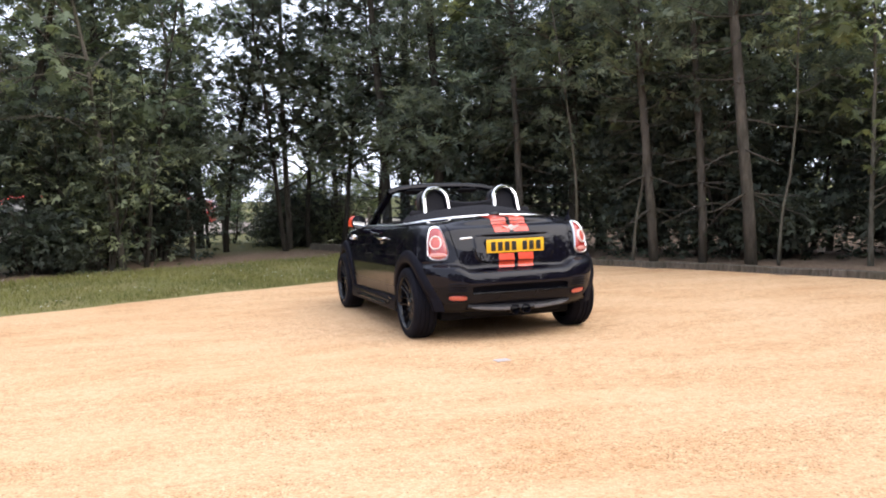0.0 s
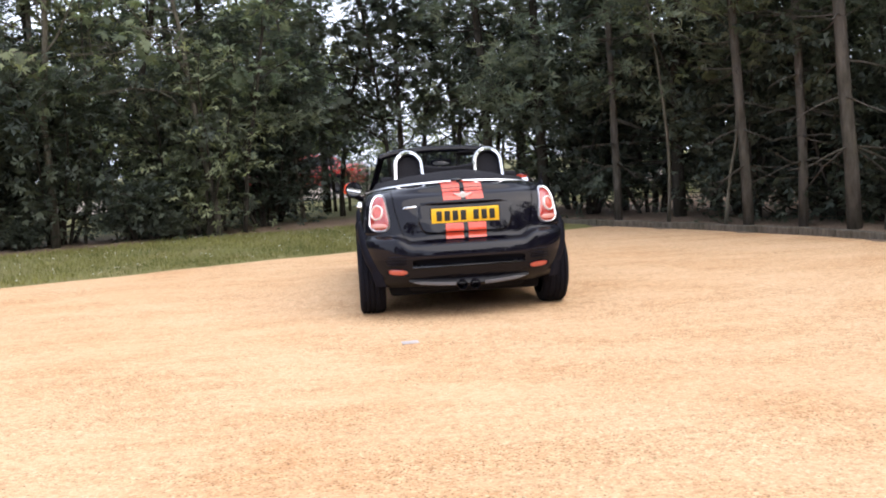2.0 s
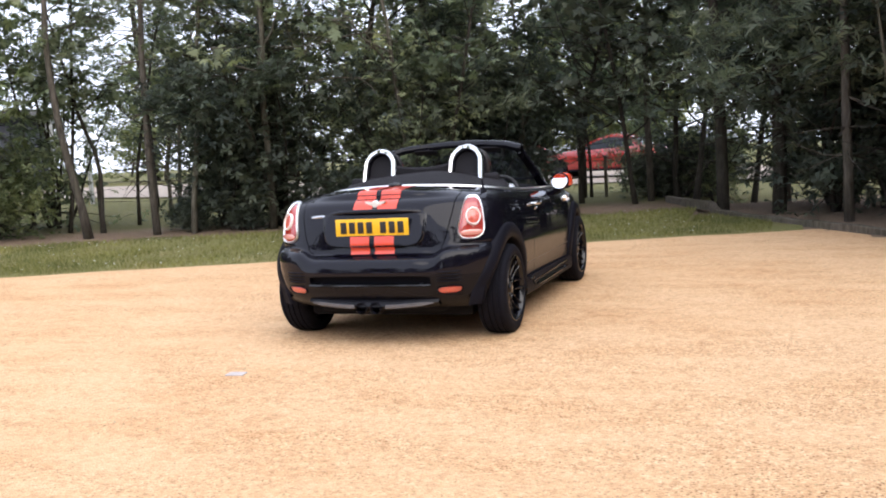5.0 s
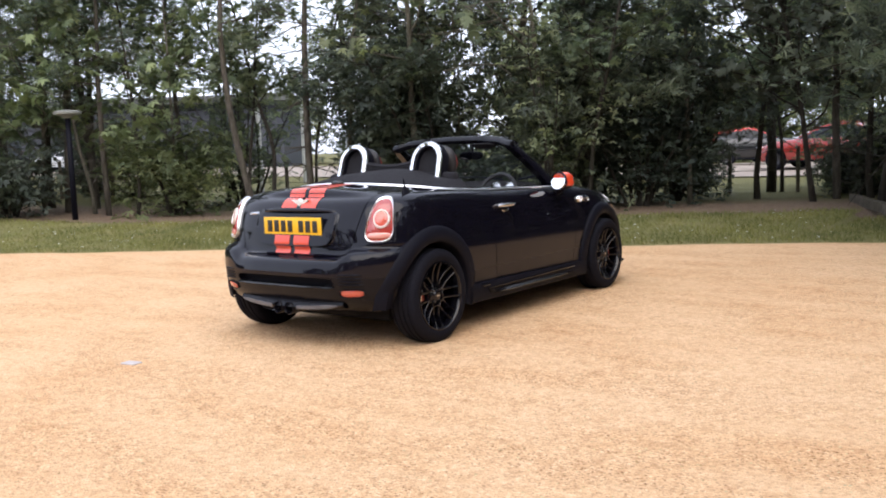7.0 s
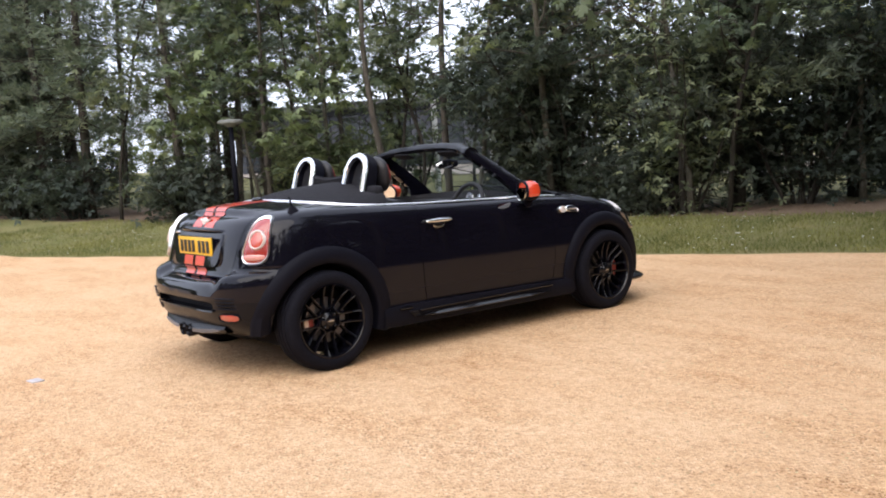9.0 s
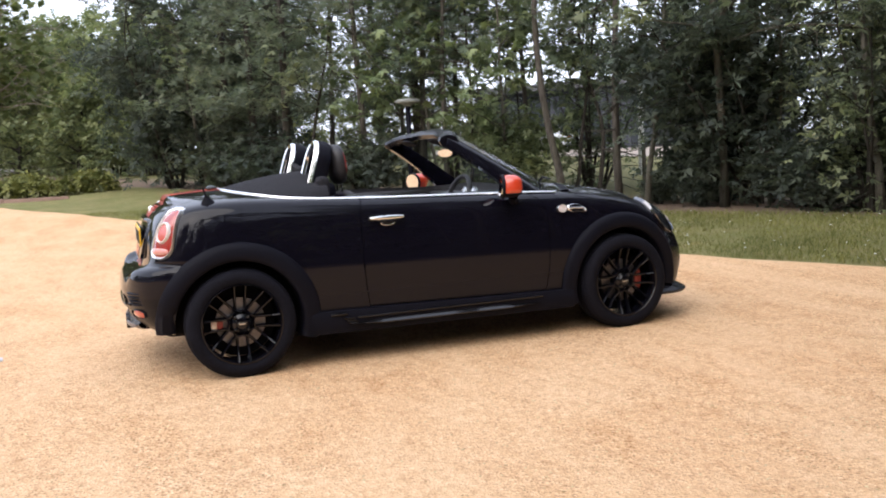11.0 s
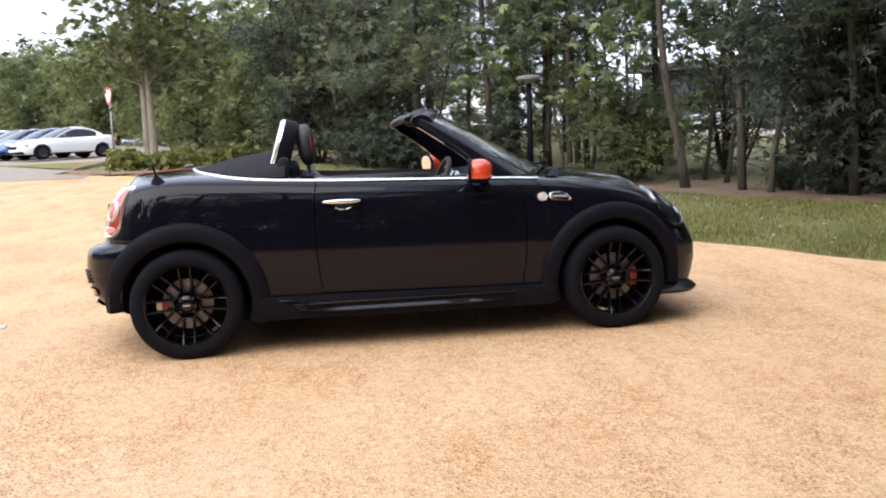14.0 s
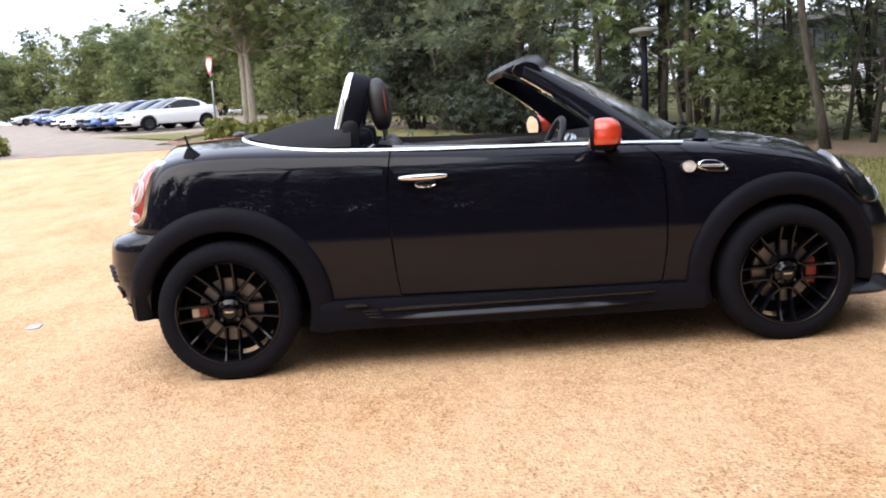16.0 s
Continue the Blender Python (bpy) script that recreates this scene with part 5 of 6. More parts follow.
for i in range(31):
    q = -1 + 2 * i / 30
    for y, z in ((2.20, 0.915), (2.24, 0.945), (2.29, 0.945), (2.33, 0.915)):
        x = 0.67 * q
        cv.append((x, y - 0.15 * abs(q) ** 2.2, z - 0.03 * q * q))
put("scuttle_panel", (cv, grid_faces(31, 4)), MATT, car)
car.matrix_world = pose(0, 0, 0, 0, 0, 1.5)

# ---- trees ----
def sprays(centres, length, rg, k=5, width=0.42, droop=0.30, tilt=0.5):
    """Leaf sprays: k pointed leaflets round each twig end, joined where they meet the twig."""
    C = np.asarray(centres, float)
    n = len(C)
    unit = lambda q: q / (np.linalg.norm(q, axis=1, keepdims=True) + 1e-9)
    up = np.array([0.0, 0.0, 1.0])
    N = unit(rg.normal(0, tilt, (n, 3)) + up)
    a0 = rg.uniform(0, 2 * np.pi, n)
    u = np.stack([np.cos(a0), np.sin(a0), np.zeros(n)], 1)
    u = unit(u - N * (u * N).sum(1, keepdims=True))
    v = np.cross(N, u)
    V = np.empty((n, 1 + 2 * k, 3))
    V[:, 0] = C
    for i in range(k):
        a = (2 * np.pi * i / k + rg.normal(0, 0.25, n))[:, None]
        d = unit(np.cos(a) * u + np.sin(a) * v - up * (droop * rg.uniform(0.2, 1.7, n))[:, None])
        s = unit(np.cross(N, d))
        L = (length * rg.uniform(0.6, 1.2, n))[:, None]
        V[:, 1 + 2 * i] = C + d * L * 0.58 + s * L * width * 0.8
        V[:, 2 + 2 * i] = C + d * L - s * L * width * 0.2 - up * L * 0.14
    base = (np.arange(n) * (1 + 2 * k))[:, None, None]
    F = np.array([(0, 1 + 2 * i, 2 + 2 * i) for i in range(k)])[None] + base
    return V.reshape(-1, 3), F.reshape(-1, 3)


def leaf_mesh(VF):
    V, F = VF
    me = bpy.data.meshes.new("leaves")
    me.vertices.add(len(V))
    me.vertices.foreach_set("co", V.astype(np.float32).ravel())
    me.loops.add(F.size)
    me.loops.foreach_set("vertex_index", F.astype(np.int32).ravel())
    me.polygons.add(len(F))
    me.polygons.foreach_set("loop_start", np.arange(0, F.size, 3, dtype=np.int32))
    me.update(calc_edges=True)
    return me


def wander(start, way, length, n, rg, wob, lift=0.0):
    p, d = np.array(start, float), np.array(way, float)
    out = [p.copy()]
    for _ in range(n):
        d = d + rg.normal(0, wob, 3) + np.array([0, 0, lift])
        d /= np.linalg.norm(d)
        p = p + d * length / n
        out.append(p.copy())
    return out


def broadleaf(seed, height, girth, first, limbs, reach, leaves, leaf, lean=(0, 0), top_bias=1.0, sigma=0.22, stems=1, clump=60, wob=0.065, fork=None, k=7, width=0.34):
    """Wood and leaves of a broad-leaved tree."""
    rg = np.random.default_rng(seed)
    wood, cl = [], []
    for s in range(stems):
        ox, oy = (0.0, 0.0) if stems == 1 else (0.10 * math.cos(s * 3.1), 0.14 * math.sin(s * 3.1 + 0.6))
        trunk = wander((ox, oy, -0.1), (lean[0] + ox * 0.12, lean[1] + oy * 0.12, 1), height, 12, rg, wob)
        if fork:
            # both leaders share the lower trunk and part at the fork
            low = [np.array((0.10 * i / fork, 0.03 * math.sin(i), height * i / 12 - 0.1)) for i in range(fork + 1)]
            trunk = low + wander(low[-1], (0.34 if s else -0.16, 0.12 if s else -0.1, 1), height * (12 - fork) / 12, 12 - fork, rg, wob)[1:]
        wood.append(tube(trunk, [girth * (1.25 if i == 0 else 1) * (1 - 0.8 * i / 12) for i in range(13)], 8))
        for k in range(limbs):
            t = first + (0.97 - first) * ((k + rg.uniform(0, 0.8)) / limbs) ** top_bias
            f = t * 12
            i = min(11, int(f))
            p = trunk[i] + (trunk[i + 1] - trunk[i]) * (f - i)
            a = rg.uniform(0, 6.283)
            ln = reach * (1.05 - 0.65 * t) * rg.uniform(0.7, 1.2)
            limb = wander(p, (math.cos(a), math.sin(a), rg.uniform(0.15, 0.8)), ln, 6, rg, 0.16, 0.02)
            r0 = girth * 0.36 * (1.1 - t)
            wood.append(tube(limb, [r0 * (1 - 0.85 * q / 6) + 0.004 for q in range(7)], 4, cap=False))
            cl += [q for q in limb[2:]]
            for j in range(5):
                b = limb[rg.integers(2, 7)]
                a2 = rg.uniform(0, 6.283)
                tw = wander(b, (math.cos(a2), math.sin(a2), rg.uniform(-0.4, 0.5)), ln * 0.42, 3, rg, 0.25)
                wood.append(tube(tw, [0.010, 0.008, 0.006, 0.004], 3, cap=False))
                cl += tw[1:]
    cl = np.array(cl)
    heads = cl[rg.integers(0, len(cl), max(40, leaves // clump))]
    count = leaves // k
    pick = heads[rg.integers(0, len(heads), count)]
    C = pick + rg.normal(0, 1, (count, 3)) * np.array([sigma, sigma, sigma * 0.5])
    return join(wood), sprays(C, leaf * 1.25, rg, k, width)


def pine(seed, height, girth, green_from, needles, reach=1.7, dead_from=0.9):
    """Wood and needle sprays of a pine with bare lower whorls."""
    rg = np.random.default_rng(seed)
    trunk = wander((0, 0, -0.1), (0.02, 0.0, 1), height, 12, rg, 0.022)
    wood = [tube(trunk, [girth * (1 - 0.82 * i / 12) for i in range(13)], 9)]
    cl = []
    z = dead_from
    while z < height - 0.3:
        f = (z + 0.1) / height * 12
        i = min(11, int(f))
        p = trunk[i] + (trunk[i + 1] - trunk[i]) * (f - i)
        green = z > green_from
        for k in range(rg.integers(3, 6)):
            a = rg.uniform(0, 6.283)
            ln = reach * (1.1 - 0.75 * z / height) * rg.uniform(0.6, 1.15) * (1 if green else 0.55)
            br = wander(p, (math.cos(a), math.sin(a), rg.uniform(-0.25, 0.3) if green else rg.uniform(-0.35, 0.15)), ln, 5, rg, 0.14, 0.03 if green else -0.02)
            wood.append(tube(br, [0.016, 0.013, 0.010, 0.008, 0.006, 0.003], 4, cap=False))
            if green:
                cl += br[2:]
                for j in range(3):
                    tw = wander(br[rg.integers(2, 5)], (math.cos(a + rg.normal(0, 0.8)), math.sin(a + rg.normal(0, 0.8)), rg.uniform(-0.2, 0.5)), ln * 0.35, 2, rg, 0.2)
                    cl += tw[1:]
            elif rg.uniform() < 0.5:
                tw = wander(br[3], (math.cos(a + 0.9), math.sin(a + 0.9), -0.1), ln * 0.4, 2, rg, 0.2)
                wood.append(tube(tw, [0.006, 0.005, 0.003], 3, cap=False))
        z += rg.uniform(0.32, 0.55)
    cl = np.array(cl)
    heads = cl[rg.integers(0, len(cl), needles // 30)]
    count = needles // 9
    C = heads[rg.integers(0, len(heads), count)] + rg.normal(0, 1, (count, 3)) * np.array([0.17, 0.17, 0.09])
    return join(wood), sprays(C, 0.17, rg, 9, 0.13, -0.45, 0.8)


def thicket(seed, height, radius, leaves, leaf, low=0.05):
    """A dense many-stemmed evergreen, leafy to the ground."""
    rg = np.random.default_rng(seed)
    wood, cl = [], []
    for k in range(9):
        a = rg.uniform(0, 6.283)
        st = wander((0.15 * math.cos(a), 0.15 * math.sin(a), -0.08), (0.28 * math.cos(a), 0.28 * math.sin(a), 1), height * rg.uniform(0.6, 0.95), 7, rg, 0.1)
        wood.append(tube(st, [0.035 * (1 - 0.8 * i / 7) for i in range(8)], 5, cap=False))
        for j in range(10):
            q = st[rg.integers(1, 8)]
            b = rg.uniform(0, 6.283)
            w = max(0.3, 1 - 0.55 * q[2] / height)
            tw = wander(q, (math.cos(b), math.sin(b), rg.uniform(-0.25, 0.5)), radius * w * rg.uniform(0.5, 1), 4, rg, 0.2)
            wood.append(tube(tw, [0.012, 0.010, 0.008, 0.006, 0.003], 3, cap=False))
            cl += tw[1:]
    cl = np.array(cl)
    count = leaves // 5
    C = cl[rg.integers(0, len(cl), count)] + rg.normal(0, 1, (count, 3)) * np.array([0.2, 0.2, 0.15])
    C[:, 2] = np.maximum(C[:, 2], low)
    C = C[(C[:, 2] > 0.15 * min(height, 3.0)) | (rg.uniform(0, 1, len(C)) < 0.3)]
    return join(wood), sprays(C, leaf * 1.3, rg, 5, 0.45, 0.25)


def build_plant(name, wood_leaves, bark, leafm, label, category, group=""):
    (V, F), L = wood_leaves
    root = thing(name, Matrix(), label, category, group)
    part("trunk", mesh(V, F), bark, root)
    part("crown", leaf_mesh(L), leafm, root)
    return root


stock = {
    "ash_a": build_plant("ash_tree", broadleaf(11, 8.6, 0.060, 0.23, 24, 2.4, 11500, 0.105), BARK_PALE, ASH, "slender ash tree with a pale trunk and hanging green leaves", "tree", "trees of the wood's edge"),
    "ash_b": build_plant("ash_tree", broadleaf(12, 8.2, 0.052, 0.25, 22, 2.2, 7800, 0.10, (0.06, -0.03)), BARK_PALE, ASH, "slender ash tree with a pale trunk and hanging green leaves", "tree", "trees of the wood's edge"),
    "ash_c": build_plant("ash_tree", broadleaf(13, 7.8, 0.040, 0.26, 16, 1.8, 5500, 0.10, (-0.05, 0.05)), BARK_DARK, ASH, "thin young ash with a dark stem and sparse leaves", "tree", "trees of the wood's edge"),
    "lean": build_plant("leaning_tree", broadleaf(14, 8.6, 0.085, 0.40, 15, 2.2, 11000, 0.10, (0.32, 0.0)), BARK_DARK, ASH, "dark-trunked tree leaning over, leafy above", "tree", "trees of the wood's edge"),
    "crook": build_plant("crooked_pine", broadleaf(19, 8.8, 0.078, 0.42, 13, 2.0, 6500, 0.10, (-0.05, 0.05)), BARK_PINE, ASH, "crooked brown-barked tree with a bare curved trunk", "tree", "trees of the wood's edge"),
    "bush": build_plant("leafy_bush", thicket(36, 2.5, 1.5, 7500, 0.12), BARK_DARK, MAPLE, "light green leafy bush at the wood's edge", "shrub", "undergrowth"),
    "canopy": build_plant("spreading_tree", broadleaf(26, 6.8, 0.06, 0.20, 24, 2.6, 12000, 0.105, (0.16, 0.05), sigma=0.24, clump=60), BARK_DARK, SHRUB, "dark leafy tree with a thin curved trunk", "tree", "trees of the wood's edge"),
    "pine_a": build_plant("pine_tree", pine(21, 10.0, 0.082, 2.7, 10000), BARK_PINE, NEEDLE, "tall pine with brown bark and dead lower twigs", "tree", "pines"),
    "pine_b": build_plant("pine_tree", pine(22, 9.6, 0.072, 3.0, 9000), BARK_PINE, NEEDLE, "tall pine with brown bark and dead lower twigs", "tree", "pines"),
    "pine_c": build_plant("pine_tree", pine(23, 9.5, 0.11, 1.4, 17500, 2.2), BARK_DARK, NEEDLE, "dark bushy pine with low green branches", "tree", "pines"),
    "dark_a": build_plant("holly_thicket", thicket(31, 4.6, 1.6, 14000, 0.098), BARK_DARK, SHRUB, "dense dark evergreen thicket, leafy to the ground", "shrub", "undergrowth"),
    "dark_b": build_plant("holly_thicket", thicket(32, 3.6, 1.4, 11000, 0.098), BARK_DARK, SHRUB, "dense dark evergreen thicket, leafy to the ground", "shrub", "undergrowth"),
    "low": build_plant("laurel_bush", thicket(33, 1.7, 1.1, 4200, 0.12), BARK_DARK, SHRUB, "low broad-leaved bush at the wood's edge", "shrub", "undergrowth"),
    "birch": build_plant("birch_sapling", broadleaf(15, 6.0, 0.028, 0.45, 10, 1.0, 1800, 0.10), BARK_PALE, ASH, "thin pale sapling with few leaves", "tree", "saplings"),
    "far": build_plant("far_tree", broadleaf(16, 9.0, 0.16, 0.08, 24, 3.6, 30000, 0.165, sigma=0.46), BARK_DARK, MAPLE, "full green tree of the distant wood edge", "tree", "distant trees"),
    "far_b": build_plant("far_thicket", thicket(34, 6.6, 2.7, 15000, 0.165), BARK_DARK, MAPLE, "tall leafy thicket along the distant car park edge", "tree", "distant trees"),
    "street": build_plant("street_tree", broadleaf(17, 8.8, 0.14, 0.31, 40, 4.0, 70000, 0.125, top_bias=1.7, sigma=0.42, stems=2, clump=24, wob=0.008), BARK_STREET, LIME, "two-stemmed green tree standing in a verge behind a low hedge", "tree"),
}
stock["fork"] = build_plant("forked_ash", broadleaf(41, 8.8, 0.070, 0.30, 15, 2.1, 8500, 0.10, stems=2, fork=3), BARK_PALE, ASH, "pale-barked ash forking at head height, feathery leaves above", "tree", "trees of the wood's edge")
stock["chestnut"] = build_plant("chestnut_tree", broadleaf(42, 6.4, 0.050, 0.16, 22, 1.9, 8000, 0.15, sigma=0.20, clump=30, k=6, width=0.26), BARK_PALE, CHESTNUT, "young chestnut with long light green hanging leaves", "tree", "trees of the wood's edge")
stock["hazel"] = build_plant("hazel_bush", thicket(43, 4.4, 1.5, 5000, 0.11), BARK_DARK, ASH, "loose yellow-green hazel in front of the dark wood", "shrub", "undergrowth")
placed = set()
rg = np.random.default_rng(77)


def plant(key, x, y, s=1.0, turn=None):
    m = pose(x, y, land(x, y) - 0.02, 0, 0, rg.uniform(0, 360) if turn is None else turn) @ Matrix.Diagonal((s, s, s, 1))
    src = stock[key]
    if key not in placed:
        placed.add(key)
        src.matrix_basis = m
        return src
    ob = copy_thing(src, m)
    ob.scale = (s, s, s)
    return ob


# edge of the wood behind the turf
for key, x, y, s in [
        ("fork", -6.15, 8.4, 1.0), ("birch", -5.85, 9.0, 1.0), ("pine_c", -6.5, 9.3, 1.0), ("crook", -9.3, 7.2, 1.0), ("ash_c", -10.6, 8.1, 1.0), ("lean", -9.85, 8.2, 0.6), ("bush", -11.3, 6.9, 0.85), ("birch", -11.9, 7.4, 0.95), ("pine_c", -17.9, 6.1, 1.1), ("pine_a", -14.2, 4.7, 1.0), ("pine_c", -15.0, 6.2, 1.0), ("pine_a", -13.8, 6.6, 1.0), ("pine_c", -22.5, 4.4, 1.1), ("pine_c", -25.0, 4.0, 1.15), ("pine_a", -27.5, 5.0, 1.1), ("canopy", -1.44, 13.1, 1.0), ("canopy", -0.2, 12.4, 0.95), ("canopy", 1.0, 12.0, 1.0), ("canopy", 0.5, 13.6, 1.05), ("canopy", 2.0, 13.2, 1.0), ("pine_b", -12.6, 8.0, 0.9), ("birch", -12.9, 7.2, 1.0), ("ash_b", -3.45, 8.85, 1.05), ("ash_c", -3.1, 9.3, 1.0), ("pine_c", -3.7, 10.4, 1.0), ("lean", -4.95, 10.7, 1.0),
        ("ash_b", -7.45, 7.8, 1.0), ("ash_c", -7.1, 8.5, 1.0), ("pine_b", -8.18, 7.7, 1.05), ("ash_c", -11.7, 6.2, 1.0), ("pine_b", -12.4, 6.0, 0.9),
        ("pine_a", -13.6, 5.8, 0.95), ("pine_a", -20.9, 4.2, 1.3), ("ash_c", -15.2, 3.6, 1.0), ("pine_c", -16.4, 3.3, 1.1), ("pine_c", -18.0, 2.7, 1.05), ("pine_c", -19.6, 2.2, 1.1), ("pine_c", -22.6, 1.7, 1.2), ("ash_b", -20.0, 1.6, 1.0),
        ("pine_b", 0.0, 13.2, 1.05), ("ash_b", -2.2, 11.6, 0.95), ("pine_c", 2.6, 12.6, 1.15), ("pine_b", 1.3, 14.2, 0.95), ("ash_c", -1.7, 15.5, 1.0),
        ("chestnut", -14.0, 5.5, 1.0), ("chestnut", -12.9, 6.0, 0.9), ("chestnut", -11.5, 7.0, 0.85), ("hazel", -3.7, 9.0, 0.85), ("ash_c", -10.7, 10.3, 1.0), ("pine_c", -14.1, 15.2, 1.15), ("pine_c", -21.5, 8.5, 1.1), ("ash_a", -12.4, 14.0, 1.0), ("ash_c", -13.0, 9.6, 1.0), ("ash_c", -14.4, 8.8, 0.9), ("hazel", -12.0, 9.3, 1.1), ("pine_c", -4.8, 12.6, 1.1), ("pine_c", -1.9, 15.4, 1.0), ("hazel", 1.3, 13.9, 0.6), ("hazel", -1.0, 16.9, 0.5), ("low", 0.3, 14.2, 0.8), ("bush", -15.8, 9.0, 0.7), ("pine_c", 1.6, 10.3, 1.0),
        ("pine_b", -14.5, 7.0, 1.0), ("pine_c", -20.5, 3.6, 1.1), ("pine_a", -19.3, 5.0, 1.0)]:
    plant(key, x, y, s)
# dark thickets in the wood
for key, x, y, s in [
        ("dark_b", -4.6, 9.9, 1.0), ("dark_a", -2.9, 10.9, 1.05), ("dark_a", -7.4, 9.3, 0.95), ("dark_a", -6.3, 9.2, 1.05), ("dark_a", -3.9, 11.8, 1.0), ("dark_b", -2.9, 12.4, 0.9), ("dark_b", -7.9, 9.4, 0.9), ("dark_a", -21.0, 0.9, 1.45), ("dark_a", -23.5, 2.0, 1.5), ("low", -4.9, 8.9, 0.8),
        ("low", -6.6, 8.3, 0.35), ("low", -7.7, 8.2, 0.3), ("low", -4.3, 8.7, 0.4), ("low", -8.4, 8.9, 0.4), ("low", -0.2, 14.9, 0.6), ("low", 0.9, 15.4, 1.0), ("low", -3.3, 14.6, 0.6), ("low", 0.5, 16.8, 0.9), ("low", -13.4, 4.4, 1.0), ("low", -16.6, 3.0, 1.0), ("low", -18.2, 2.2, 1.1), ("dark_b", -19.8, 2.6, 0.85), ("dark_b", -17.5, 8.8, 0.7), ("dark_b", 0.55, 14.6, 0.62), ("dark_b", -19.6, 9.8, 0.75),
        ("dark_a", 3.5, 11.2, 1.1), ("dark_a", 3.3, 9.4, 1.1), ("dark_a", 4.3, 8.6, 1.2)]:
    plant(key, x, y, s)
# pines and thickets along the timber edging
# plants past x = 9.5 are out of view, added to fill the car's reflections
for key, x, y, s in [
        ("chestnut", 6.35, 2.4, 0.8), ("pine_c", 4.1, 9.8, 1.05), ("pine_c", 5.4, 8.4, 1.05), ("pine_c", 6.6, 8.2, 1.05), ("pine_a", 4.55, 4.98, 0.95), ("pine_b", 5.08, 4.45, 0.95), ("pine_a", 5.35, 3.62, 1.15), ("birch", 3.82, 6.3, 1.0), ("birch", 4.28, 5.2, 0.9), ("birch", 5.6, 3.35, 0.9), ("pine_b", 3.4, 7.6, 1.0), ("pine_c", 4.4, 7.4, 1.05), ("pine_c", 2.5, 9.6, 1.05),
        ("dark_a", 5.4, 7.0, 1.1), ("dark_a", 6.2, 5.9, 1.1), ("dark_a", 7.0, 4.6, 1.1), ("dark_b", 5.2, 6.0, 0.8), ("dark_b", 6.0, 4.9, 0.9), ("dark_b", 8.4, 3.6, 1.1), ("ash_b", 7.9, 5.0, 1.0), ("ash_a", 9.3, 3.4, 1.0), ("low", 6.3, 4.3, 0.8), ("low", 7.9, 3.4, 0.9), ("low", 10.3, 0.6, 1.0), ("low", 10.9, -1.0, 1.0), ("low", 11.3, -2.7, 1.0), ("low", 11.8, -4.3, 1.05), ("low", 9.8, 2.2, 1.0), ("low", 12.2, -5.8, 1.0),
        ("ash_a", 6.2, 6.7, 1.0), ("pine_c", 7.4, 6.0, 1.1), ("pine_c", 8.4, 4.0, 1.1), ("dark_a", 9.6, 1.4, 0.9), ("dark_a", 10.6, -0.2, 1.0), ("dark_a", 10.9, -1.9, 1.05), ("dark_a", 9.9, 3.1, 1.0), ("dark_a", 12.0, -5.0, 1.1), ("dark_a", 12.6, -8.4, 1.1), ("ash_a", 13.0, 1.0, 0.8), ("ash_b", 13.6, -2.4, 0.8), ("dark_a", 11.6, -3.5, 1.0),
        ("dark_a", 12.2, -6.4, 1.1), ("pine_c", 10.9, 0.9, 1.0), ("pine_c", 11.8, -0.9, 1.05), ("pine_c", 11.6, -2.9, 1.0), ("pine_c", 12.6, -4.7, 1.05), ("pine_c", 12.7, -6.9, 1.0), ("ash_b", 14.0, -7.2, 0.8), ("ash_a", 15.2, -10.5, 0.8)]:
    plant(key, x, y, s)
# the far side of the car park and the verge
plant("street", -25.6, -4.7, 1.0)
for k in range(7):
    plant("far", -24 + 3.4 * k + rg.uniform(-0.8, 0.8), 41 + rg.uniform(-1.5, 1.5), rg.uniform(1.1, 1.25))
for x, y, q in [(-33.5, 41.0, 0.95), (-36.5, 44.0, 1.0)]:
    plant("far", x, y, q)
for x, y, q in [(-29.0, 6.6, 0.42), (-30.5, 8.4, 0.45), (-31.5, 10.2, 0.4), (-33.0, 12.0, 0.42)]:
    plant("far_b", x, y, q)
for k in range(5):
    plant("far_b", -14.5 + 2.9 * k + rg.uniform(-0.5, 0.5), 38 + rg.uniform(-0.6, 0.6), rg.uniform(0.85, 1.0))
for x, y, q in [(12.0, 15.0, 0.9), (14.5, 12.0, 0.85), (17.5, 9.0, 0.9), (20.5, 6.0, 0.9), (10.0, 18.5, 0.9), (16.5, 16.5, 1.0), (22.5, 11.0, 1.0), (7.6, 20.5, 0.95)]:
    plant("far", x, y, q)
# trees added out of view behind the walk, for the dark reflections on the car
for k in range(15):
    plant("far", -18 + 2.9 * k + rg.uniform(-0.9, 0.9), -26 + rg.uniform(-1.5, 1.5), rg.uniform(0.75, 1.05))
for k in range(12):
    plant("far_b", -17 + 3.4 * k + rg.uniform(-0.9, 0.9), -23.4 + rg.uniform(-0.6, 0.6), rg.uniform(0.6, 0.8))
for x, y, q in [(11.6, -10.5, 1.15), (12.3, -14.0, 1.2), (12.8, -17.5, 1.25), (12.4, -21.0, 1.2), (8.6, -24.8, 1.2)]:
    plant("far", x, y, q)
for k in range(4):
    plant("far", 17.5 + rg.uniform(-1, 1), -12 - 3.2 * k, rg.uniform(0.7, 0.9))
for k in range(10):
    plant("far_b", -19 + 3.8 * k + rg.uniform(-0.6, 0.6), 40 + rg.uniform(-1, 1), rg.uniform(0.38, 0.5))
line = lambda t: (float(np.interp(t, [0, 0.3, 0.65, 1], [-36, -62, -94, -114])), float(np.interp(t, [0, 0.3, 0.65, 1], [0.3, -10, -34, -64])))
